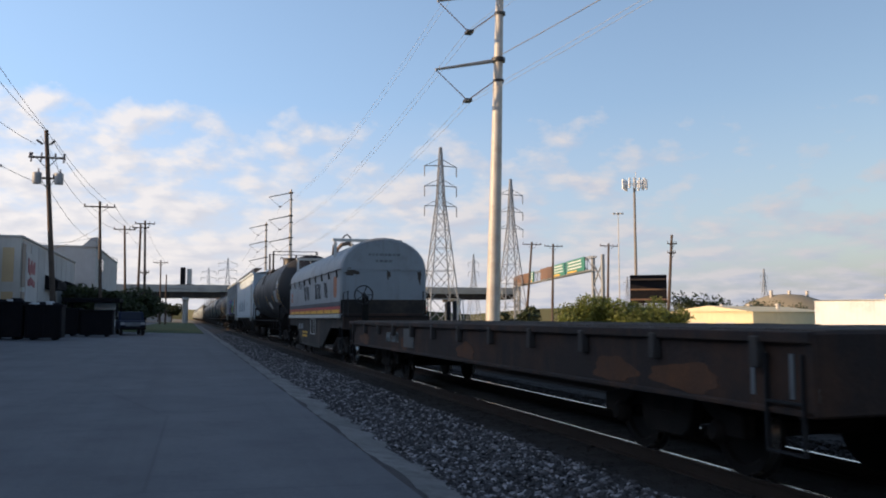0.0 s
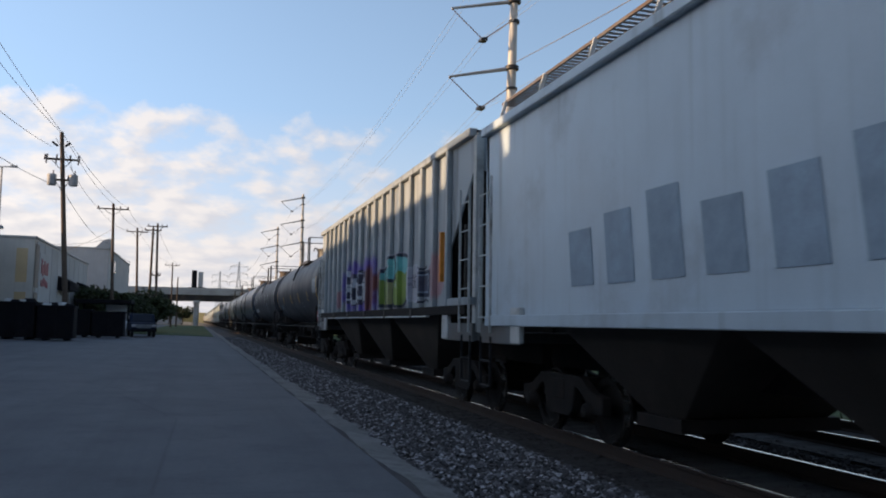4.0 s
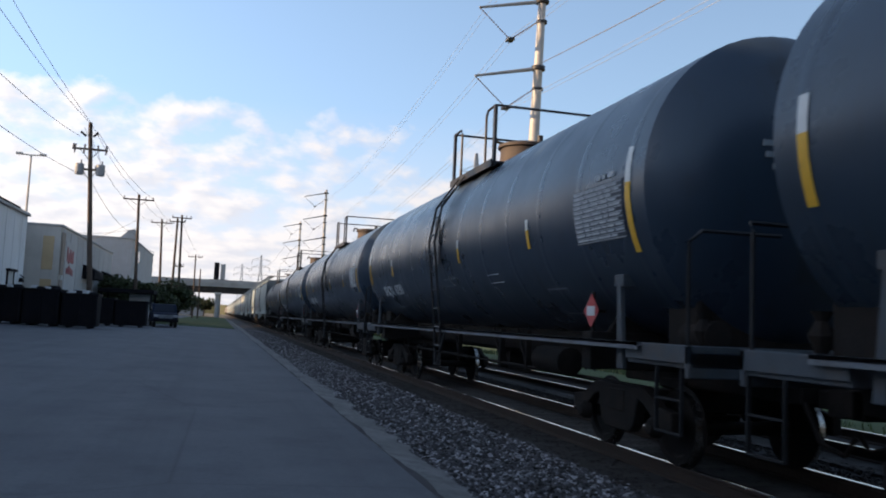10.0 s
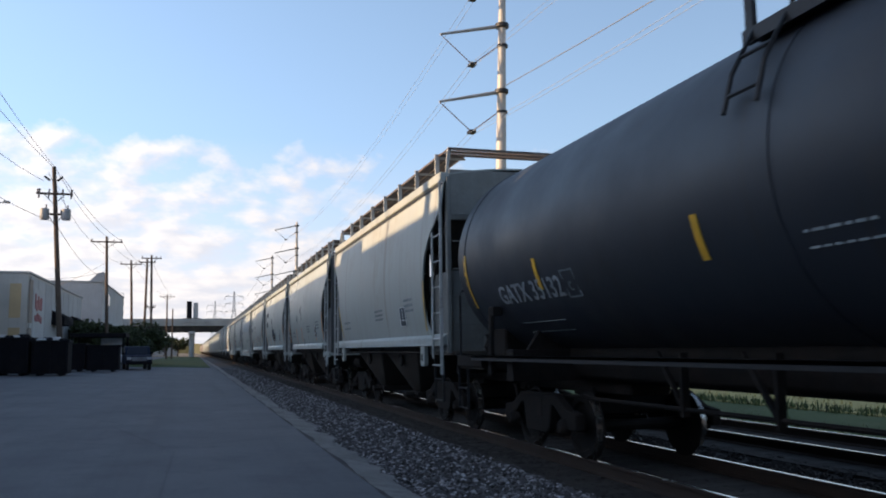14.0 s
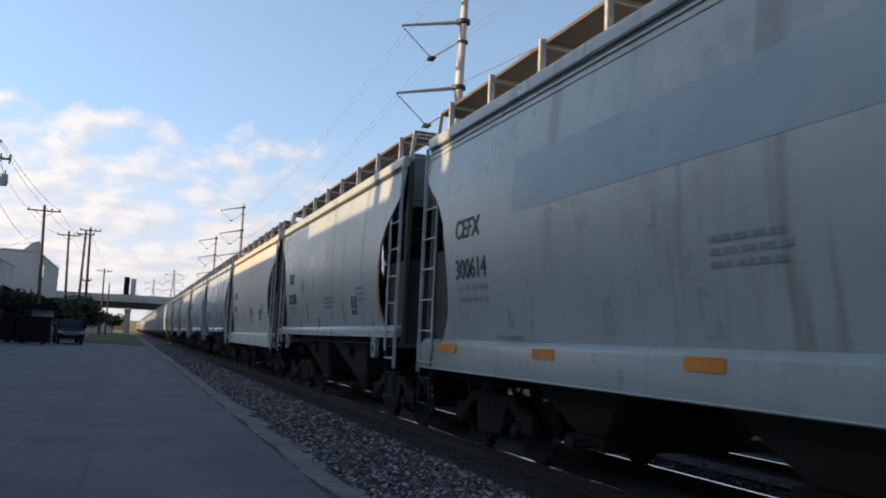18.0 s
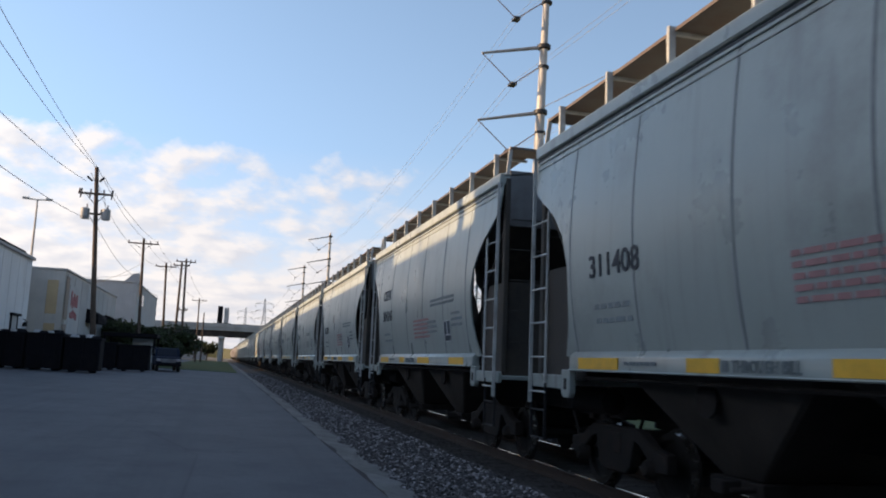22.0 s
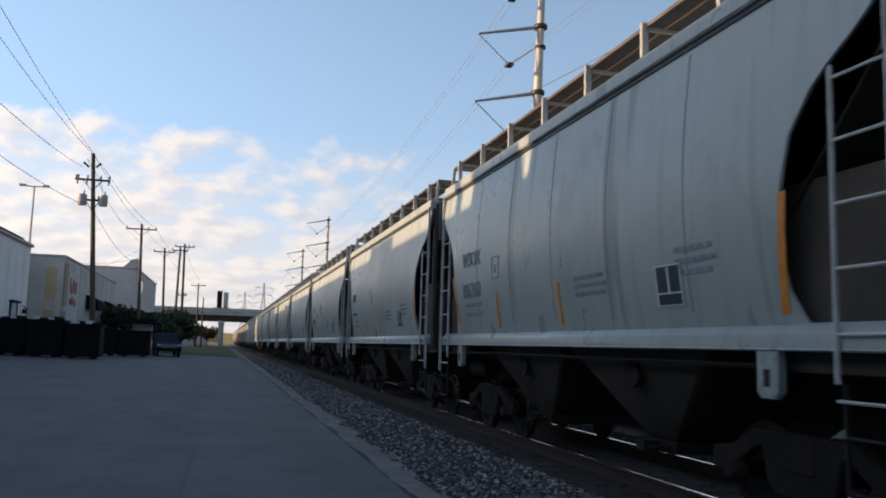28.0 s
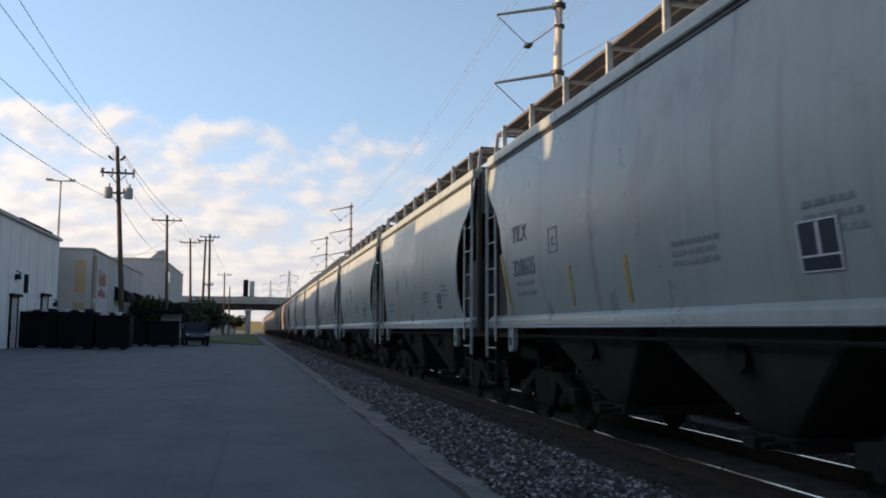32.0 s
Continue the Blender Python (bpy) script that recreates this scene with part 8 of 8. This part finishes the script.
def light_mast(label, x, y, z0, z1, n=2):
    m = thing("light_mast", label, "lamp post", "light masts", pose(x, y, z0))
    shaped("mast", Shape().tube([(0, 0, (z1 - z0) * k / 4) for k in range(5)], 0.22, 8, 0.10), GALV, m)
    for k in range(n):
        a = 2 * math.pi * k / n
        shaped("lamp_head", Shape().beam((0, 0, z1 - z0), (1.5 * math.cos(a), 1.5 * math.sin(a), z1 - z0 + 0.1), 0.14).box(1.3 * math.cos(a) - 0.35, 1.3 * math.cos(a) + 0.35, 1.3 * math.sin(a) - 0.25, 1.3 * math.sin(a) + 0.25, z1 - z0, z1 - z0 + 0.25), GALV, m)
    return m


light_mast("tall thin grey light mast behind the warehouse", -23.1, 107.6, 0.3, 19.4, 2)
light_mast("tall grey motorway light mast with a ring of lamps", 118, 209, -4, 31, 6)


# Unseen blocks added behind the eye to darken faces turned that way.
for x0, x1, h in ((-58, -2.5, 12.0), (13, 90, 11.0)):
    bb_ = thing("rear_building", "plain brown block added behind the viewer to hold off sky light", "building", m=pose((x0 + x1) / 2, -32, 0))
    shaped("wall", Shape().box(x0 - (x0 + x1) / 2, x1 - (x0 + x1) / 2, -8, 8, -0.3, h), BRICK, bb_, "", 0.05)
    shaped("roof", Shape().box(x0 - (x0 + x1) / 2 - 0.3, x1 - (x0 + x1) / 2 + 0.3, -8.3, 8.3, h, h + 0.3), GREYW, bb_, "", 0.03)


# ---------------------------------------------------------------- transmission line
def monopole(label, base, top, ring_z, arm, detail=True):
    b, t = Vector(base), Vector(top)
    p = thing("steel_transmission_pole", label, "transmission pole", "steel transmission poles", pose(*base))
    d = t - b

    def at(z):
        return d * ((z - b.z) / d.z)
    shaped("shaft", Shape().tube([d * (k / 8) for k in range(9)], 0.55, 16, 0.22), GALV, p, "tapered pale steel shaft")
    shaped("base_plate", Shape().lathe([(-0.3, 0.9), (0.25, 0.9), (0.3, 0.75)], 16, "z"), GALV, p)
    for z in ring_z:
        c = at(z)
        shaped("arm_collar", Shape().lathe([(-0.18, 0.40), (-0.14, 0.52), (0.14, 0.52), (0.18, 0.40)], 14, "z", c), STEELB, p)
        tip = c + Vector((-arm, 0, -1.15))
        a = shaped("arm", Shape().tube([c, c + (tip - c) * 0.5, tip], 0.16, 8, 0.09), LATT, p, "slim sloping steel arm")
        v = c + Vector((-arm * 0.5, 0, -3.25))
        s1, s2 = Shape(), Shape()
        lo = c + Vector((-0.3, 0, -1.6))
        for s, q in ((s1, tip), (s2, lo)):
            n = 14
            for k in range(n):
                e = q + (v - q) * ((k + 0.5) / n)
                s.tube([e - (v - q).normalized() * 0.05, e + (v - q).normalized() * 0.05], 0.055, 6)
            s.tube([q, v], 0.025, 5)
        shaped("insulator_string", s1, GLASSY, p)
        shaped("insulator_string", s2, GLASSY, p)
        shaped("clamp", Shape().box(v.x - 0.25, v.x + 0.25, v.y - 0.35, v.y + 0.35, v.z - 0.12, v.z + 0.08), STEELB, p)
        shaped("lower_collar", Shape().lathe([(-0.1, 0.42), (0.1, 0.42)], 12, "z", c + Vector((0, 0, -1.6))), STEELB, p)
    return p


RINGS = (20.6, 25.75, 30.9)
monopole("tall pale steel power pole with three arms, near the track", (21.22, 56.1, -0.6), (22.05, 55.8, 31.6), RINGS, 4.9)
monopole("steel power pole with three arms further down the line", (21.9, 186, -0.6), (21.9, 186, 30.4), (19.4, 24.4, 29.6), 4.9)
monopole("distant steel power pole with three arms", (21.9, 247, -0.6), (21.9, 247, 29.6), (19.2, 24.0, 28.9), 4.9)
VS = [(19.35, 56, 17.35), (19.35, 56, 22.5), (19.5, 56, 27.65)]
for k, v in enumerate(VS):
    for j, dx in enumerate((-0.22, 0.22)):
        cable("pale sagging high-voltage line between steel poles", (19.4 + dx, -90, v[2] + 1.0), (v[0] + dx, v[1], v[2] - 0.1), 3.2, 0.013, "high-voltage lines", WIREP)
        cable("pale sagging high-voltage line between steel poles", (v[0] + dx, v[1], v[2] - 0.1), (19.45 + dx, 186, v[2] - 1.3), 3.0, 0.014, "high-voltage lines", WIREP)
    cable("pale sagging high-voltage line between steel poles", (19.45, 186, v[2] - 1.3), (19.45, 247, v[2] - 1.8), 1.2, 0.015, "high-voltage lines", WIREP)
    cable("pale sagging high-voltage line between steel poles", (19.45, 247, v[2] - 1.8), (19.5, 420, v[2] - 2), 3.2, 0.03, "high-voltage lines")
cable("pale sagging high-voltage line between steel poles", (30, -60, 21), (21.9, 56, 21.0), 2.0, 0.03, "high-voltage lines")


def lattice_tower(label, x, y, z0, z1, w, arms, lean=0.0):
    """Four legs, horizontal and crossed bracing, arms with hanging insulators."""
    tw = thing("lattice_tower", label, "pylon", "lattice pylons", pose(x, y, z0))
    h = z1 - z0
    waist = h * 0.72

    def half(z):
        return w / 2 + (0.75 - w / 2) * min(1, z / waist) if z < waist else 0.75 - 0.55 * (z - waist) / (h - waist)
    th = 0.14 * w / 7
    for sx, sy in ((-1, -1), (1, -1), (1, 1), (-1, 1)):
        pts = [(sx * half(z), sy * half(z), z) for z in (0, waist * 0.5, waist, h)]
        s = Shape()
        for a, b in zip(pts, pts[1:]):
            s.beam(a, b, th * 1.4)
        shaped("leg", s, LATT, tw)
    zs = [0, waist * 0.24, waist * 0.45, waist * 0.62, waist * 0.76, waist * 0.88, waist] + [waist + (h - waist) * k / 5 for k in range(1, 6)]
    for za, zb in zip(zs, zs[1:]):
        s = Shape()
        a, b = half(za), half(zb)
        for (ux, uy), (vx, vy) in (((-1, -1), (1, -1)), ((1, -1), (1, 1)), ((1, 1), (-1, 1)), ((-1, 1), (-1, -1))):
            s.beam((ux * a, uy * a, za), (vx * b, vy * b, zb), th * 0.8)
            s.beam((vx * a, vy * a, za), (ux * b, uy * b, zb), th * 0.8)
            s.beam((ux * b, uy * b, zb), (vx * b, vy * b, zb), th * 0.8)
        shaped("bracing", s, LATT, tw)
    for z, L in arms:
        for sx in (-1, 1):
            s = Shape().beam((sx * 0.5, 0, h * z), (sx * L, 0, h * z - 0.2), th).beam((sx * 0.5, 0, h * z + 1.3), (sx * L, 0, h * z - 0.2), th * 0.8).beam((sx * 0.5, 0.5, h * z), (sx * L, 0, h * z - 0.2), th * 0.8)
            s.tube([(sx * L, 0, h * z - 0.2), (sx * L, 0, h * z - 2.4)], 0.12, 5)
            shaped("arm", s, LATT, tw)
    return tw


lattice_tower("grey steel lattice pylon with three pairs of arms", 51.5, 167, -1.5, 38.0, 7.4, ((0.68, 3.6), (0.79, 3.6), (0.90, 3.6)))
lattice_tower("grey steel lattice pylon further off", 80.7, 199, -3, 37.7, 7.2, ((0.68, 3.4), (0.79, 3.4), (0.90, 3.4)))
for x, y, z1, w in ((-39.6, 448, 34, 7), (21.5, 480, 35, 9), (13, 560, 34, 8), (150, 425, 36, 7), (375, 468, 34, 7), (300, 520, 30, 6)):
    lattice_tower("small distant lattice pylon", x, y, -3, z1, w, ((0.70, 5.0), (0.82, 5.0), (0.93, 5.0)) if x < 30 else ((0.75, 3.0), (0.88, 3.0)))

# ---------------------------------------------------------------- overpass and far things
br = thing("overpass", "pale concrete motorway overpass on round piers", "bridge", m=pose(0, 240, 0))
br["kind"] = "structure"
shaped("deck", Shape().box(-260, 96, -7, 7, 8.4, 9.3), BRIDGE, br, "", 0.05)
for sy in (-1, 1):
    shaped("parapet", Shape().box(-260, 96, sy * 7 - 0.2, sy * 7 + 0.2, 9.3, 10.35), BRIDGE, br, "", 0.03)
# Girder colour is near-black to carry the shade under the deck.
for k in range(5):
    shaped("girder", Shape().box(-260, 96, -6 + k * 3 - 0.3, -6 + k * 3 + 0.3, 6.9, 8.4), ENDDARK, br, "girder, near-black for the shade under the deck")
for k in range(9):
    x = -130.5 + k * 26
    for yy_ in (-4.5, 4.5):
        shaped("pier", Shape().lathe([(-5, 0.75), (6.2, 0.75)], 14, "z", (x, yy_, 0)), BRIDGE, br)
    shaped("pier_cap", Shape().box(x - 0.9, x + 0.9, -6.6, 6.6, 6.1, 6.9), BRIDGE, br, "", 0.05)
bb = thing("billboard", "two-faced billboard on a pole, seen from its dark edge", "billboard", m=pose(-0.6, 300, 0))
shaped("pole", Shape().tube([(0, 0, 0), (0, 0, 13)], 0.5, 10), STEELB, bb)
shaped("board", Shape().box(-1.9, -0.2, -6, 6, 13, 18.6), DARKM, bb, "dark back of the board", 0.05)
shaped("board", Shape().box(0.3, 1.9, -5, 7, 13, 18.2), GREYW, bb, "pale board", 0.05)
shaped("catwalk", Shape().box(-3.0, 2.8, -6, 6, 12.6, 12.8), STEELB, bb)

cell = thing("phone_mast", "slim pale phone mast with a ring of antenna panels", "phone mast", m=pose(106.8, 180.8, -4))
shaped("mast", Shape().tube([(0, 0, 40.0 * k / 5) for k in range(6)], 0.42, 14, 0.26), MASTG, cell)
for k in range(3):
    a0 = 2 * math.pi * k / 3 + 0.3
    ar = shaped("antenna_frame", Shape().beam((0, 0, 38.6), (2.2 * math.cos(a0), 2.2 * math.sin(a0), 38.6), 0.15).beam((2.2 * math.cos(a0) - 2.0 * math.sin(a0), 2.2 * math.sin(a0) + 2.0 * math.cos(a0), 38.6), (2.2 * math.cos(a0) + 2.0 * math.sin(a0), 2.2 * math.sin(a0) - 2.0 * math.cos(a0), 38.6), 0.15), GALV, cell)
    for j in (-1.9, -0.7, 0.7, 1.9):
        cx, cy = 2.35 * math.cos(a0) - j * math.sin(a0), 2.35 * math.sin(a0) + j * math.cos(a0)
        shaped("antenna_panel", Shape().box(cx - 0.22, cx + 0.22, cy - 0.22, cy + 0.22, 37.4, 40.0), WALLW, ar, "", 0.03)
shaped("antenna_whip", Shape().tube([(0.5, 0, 38), (0.5, 0, 42)], 0.08, 6), GALV, cell)

gn = thing("sign_gantry", "motorway sign gantry with green direction boards and brown sign backs", "sign gantry")
ga, gb = Vector((89.0, 217.5, 12.4)), Vector((69.8, 132.8, 12.3))
s = Shape()
for dz in (0, -2.4):
    for off in (-0.6, 0.6):
        s.beam(ga + Vector((off, 0, dz)), gb + Vector((off, 0, dz)), 0.22)
for k in range(20):
    a, b = ga + (gb - ga) * (k / 20), ga + (gb - ga) * ((k + 1) / 20)
    s.beam(a, b + Vector((0, 0, -2.4)), 0.12)
    s.beam(a + Vector((0, 0, -2.4)), a, 0.12)
shaped("truss", s, LATT, gn)
for e in (ga, gb):
    s = Shape()
    for dy in (-1.8, 1.8):
        s.beam(e + Vector((0.9, dy, 0.3)), Vector((e.x + 0.9, e.y + dy, -4)), 0.5)
    for k in range(4):
        z = e.z - 1 - k * 4
        s.beam((e.x + 0.9, e.y - 1.8, z), (e.x + 0.9, e.y + 1.8, z - 4), 0.2)
        s.beam((e.x + 0.9, e.y + 1.8, z), (e.x + 0.9, e.y - 1.8, z - 4), 0.2)
    shaped("gantry_leg", s, LATT, gn)
gd = (gb - ga).normalized()
gnorm = Vector((-gd.y, gd.x, 0))
for k, (t0, t1, mt, lb) in enumerate(((0.80, 0.97, GREEN_S, "green direction board"), (0.66, 0.785, GREEN_S, "green direction board"), (0.50, 0.64, BROWN_S, "brown back of a board"), (0.36, 0.40, GREEN_S, "green exit board"), (0.08, 0.33, BROWN_S, "brown back of a board"))):
    a, b = ga + (gb - ga) * t0, ga + (gb - ga) * t1
    o = Vector((-1.0, 0.2, 0))
    sgn = Shape().add([a + o + Vector((0, 0, -2.3)), b + o + Vector((0, 0, -2.3)), b + o + Vector((0, 0, 0.2)), a + o + Vector((0, 0, 0.2)), a + o * 0.8 + Vector((0, 0, -2.3)), b + o * 0.8 + Vector((0, 0, -2.3)), b + o * 0.8 + Vector((0, 0, 0.2)), a + o * 0.8 + Vector((0, 0, 0.2))], ((0, 1, 2, 3), (7, 6, 5, 4), (0, 4, 5, 1), (1, 5, 6, 2), (2, 6, 7, 3), (3, 7, 4, 0)))
    pn = shaped("sign_board", sgn, mt, gn, lb, smooth=0)
    if mt is GREEN_S:
        q = Shape()
        for j in range(3):
            p0, p1 = a + (b - a) * 0.12 + o * 1.03, a + (b - a) * 0.85 + o * 1.03
            q.beam(p0 + Vector((0, 0, -0.3 - j * 0.6)), p1 + Vector((0, 0, -0.3 - j * 0.6)), 0.05, 0.22)
        shaped("white_legend", q, LETTER_W, pn, "white bars of unreadable writing")
        shaped("yellow_tab", Shape().beam(a + o * 1.03 + (b - a) * 0.1 + Vector((0, 0, -2.1)), a + o * 1.03 + (b - a) * 0.6 + Vector((0, 0, -2.1)), 0.05, 0.3), YELLOW, pn)

for x, y, z, lx in ((51.8, 119, 13.3, 1.1), (55, 118, 13.0, 0.3), (62.6, 114, 12.9, 0.4), (59.9, 92.3, 12.1, 0.9)):
    utility_pole("leaning wooden pole beyond the tracks", (x - lx * 1.2, y, -2), (x, y, z), ((0.4, 1.6),) if lx != 0.9 else ((1.2, 0.7), (2.4, 0.6)), r=0.2)
rb = thing("billboard", "dark weathered back of a large billboard on posts", "billboard", m=pose(83.5, 137, -3, 0, 0, -34))
shaped("board", Shape().box(-3.4, 3.4, -0.15, 0.15, 7.0, 12.4), DARKM, rb, "", 0.05)
for k in range(3):
    shaped("stringer", Shape().box(-3.4, 3.4, -0.4, -0.16, 7.6 + k * 1.9, 7.9 + k * 1.9), BROWN_S, rb)
for k in range(4):
    shaped("post", Shape().beam((-3 + k * 2, 0.3, 0), (-3 + k * 2, 0.3, 8.5), 0.3), WOODP, rb)
shaped("catwalk", Shape().box(-3.6, 3.6, -1.2, -0.2, 6.6, 6.8), STEELB, rb)


def shed(label, x, y, w, d, z0, z1, turn, wall_m, roof_m, gable=0.6):
    b = thing("white_shed", label, "shed", "industrial sheds", pose(x, y, z0, 0, 0, turn))
    h = z1 - z0
    shaped("wall", Shape().box(-w / 2, w / 2, -d / 2, d / 2, 0, h), wall_m, b, "", 0.03)
    shaped("roof", Shape().prism([(-w / 2 - 0.3, h), (w / 2 + 0.3, h), (0, h + gable)], -d / 2 - 0.3, d / 2 + 0.3), roof_m, b)
    for k in range(3):
        shaped("roof_vent", Shape().lathe([(0, 0.3), (0.5, 0.3), (0.55, 0.45), (0.8, 0.45)], 10, "z", (-w / 3 + k * w / 3, 0, h + gable * 0.5)), GALV, b)
    for k in range(2):
        shaped("shed_door", Shape().box(-w / 4 + k * w / 3, -w / 4 + k * w / 3 + 3, -d / 2 - 0.05, -d / 2, 0, h * 0.75), GREYW, b)
    return b


shed("long metal shed with a shallow gable, warm sunlight put into its cream colour", 85.0, 109.8, 14, 24, -4, 2.2, -66, CREAMW, CREAMW, 0.9)
shed("bright white flat-roofed shed in sunlight", 93.0, 72.0, 40, 22, -4, 3.4, -52, WALLW, WALLW, 0.15)
tankd = thing("storage_dome", "low pale domed storage building far off", "storage dome", m=pose(212, 253, -4))
shaped("dome", Shape().lathe([(0, 18), (7, 18), (11, 13), (13.4, 6), (13.8, 0.5)], 32, "z"), STRAW, tankd)
for k in range(3):
    shaped("roof_vent", Shape().tube([(-8 + k * 8, -2, 12), (-8 + k * 8, -2, 15)], 0.6, 8), GALV, tankd)


def tree(label, x, y, z, h, w, seed, leaf, trunk=True, n=1400, lsize=0.22, group="trees"):
    """A tapered trunk with limbs, and a crown of many small leaves in uneven clumps."""
    r = np.random.RandomState(seed)
    t = thing("tree" if trunk else "bush", label, "tree" if trunk else "bush", group, pose(x, y, z))
    lo = h * (0.32 if trunk else 0.05)
    s = Shape().tube([(0, 0, -0.2), (0.05 * w, 0, h * 0.3), (0, 0.04 * w, h * 0.75)], h * 0.035, 8, h * 0.012)
    clumps = []
    for k in range(11):
        a, u = r.rand() * 6.28, r.rand()
        c = Vector((w * 0.40 * math.cos(a) * (0.35 + 0.65 * r.rand()), w * 0.40 * math.sin(a) * (0.35 + 0.65 * r.rand()), lo + (h - lo) * (0.25 + 0.62 * u)))
        clumps.append((c, w * (0.16 + 0.12 * r.rand())))
        s.tube([(0, 0, h * (0.2 + 0.3 * u)), c * 0.6 + Vector((0, 0, h * 0.1)), c], h * 0.012, 5, h * 0.004)
    shaped("trunk", s, BARK, t)
    v, f = [], []
    for i in range(n):
        c, q = clumps[i % len(clumps)]
        d = r.randn(3)
        d = d / np.linalg.norm(d) * q * (0.55 + 0.5 * r.rand())
        p = np.array(c) + d * np.array([1.15, 1.15, 0.85])
        a, b = r.randn(3), r.randn(3)
        a /= np.linalg.norm(a)
        b -= a * b.dot(a)
        b /= np.linalg.norm(b)
        g = lsize * (0.6 + 0.8 * r.rand())
        k = len(v)
        v += [tuple(p - a * g), tuple(p + b * g * 0.5), tuple(p + a * g), tuple(p - b * g * 0.5)]
        f.append((k, k + 1, k + 2, k + 3))
    me = bpy.data.meshes.new("crown")
    me.from_pydata(v, [], f)
    me.materials.append(leaf)
    part("crown", me, t)
    return t


r7 = random.Random(9)
for k in range(8):
    x = -11.6 + k * 0.96
    tree("dark green spreading tree before the overpass", x, 96 + r7.uniform(-2, 6), lot_z(x), 4.2 + r7.uniform(-0.3, 0.6), 4.6, 100 + k, LEAF, k % 2 == 0, 1800, 0.22)
for k in range(7):
    tree("olive sunlit bush beyond the tracks", 47 + k * 2.2, 98 - k * 0.6 + r7.uniform(-3, 3), -1.6, 5.0 + r7.uniform(-0.8, 0.9), 6.0, 120 + k, LEAF_Y, False, 4200, 0.16, "bushes")
for x, y, h, w in ((46, 108, 6.0, 5), (42, 103, 5.0, 4.5), (101, 150, 9.5, 8), (108, 152, 8.0, 8), (115, 150, 6.5, 8), (165, 208, 9, 12), (178, 212, 8, 12), (205, 245, 9, 13)):
    tree("dark green tree beyond the tracks", x, y, -3.0, h, w, int(x), LEAF, True, 1300, 0.32)
shed("low grey shed in shade beyond the overpass", -14.0, 282, 18, 14, 0.0, 4.4, 0, GREYW, GREYW, 0.8)
shed("low brown shed in shade beyond the overpass", -33.0, 290, 16, 14, 0.0, 5.2, 0, BEIGE, GREYW, 0.8)
for k in range(6):
    tree("dark green tree beyond the overpass", -24 + k * 3.9, 262 + r7.uniform(-3, 4), 0.2, 5.4 + r7.uniform(-0.8, 0.8), 5.2, 140 + k, LEAF, True, 900, 0.4)
structure("far_treeline", Shape().sheet([[(-600 + k * 40, 640 + 60 * math.sin(k), -6) for k in range(60)], [(-600 + k * 40, 640 + 60 * math.sin(k), 6 + 2.5 * math.sin(k * 2.3) + 2 * math.sin(k * 0.9)) for k in range(60)]], (0, 3, 0)), LEAF, "low dark line of distant trees", "treeline", smooth=0)


# ---------------------------------------------------------------- motion of the train
def run(t):
    """Metres that the train has come by t seconds."""
    return 15.682 * t + 0.03258 * t * t - 0.000485 * t ** 3 + 1.6 * (1 - math.exp(-0.9 * t))


def motions():
    times = [0.0, 0.5, 1.0, 1.5] + [2.0 * k for k in range(1, 17)]
    for car, y in train:
        walk(car, [(t, pose(TRACK_X, y - run(t), 0)) for t in times])


# small writing stays joined
SMALL = ("capacity_marks", "small_stencils", "end_stencils", "side_stencils", "data_stencil", "data_heading", "head_stencil", "end_notice", "long_stencil", "red_notice", "sill_stencils", "sill_word", "yellow_stencils", "worn_lettering", "panel_rules")
for ob in bpy.data.objects:
    if ob.name.split(".")[0] in SMALL:
        ob["kind"] = "stuff"

motions()
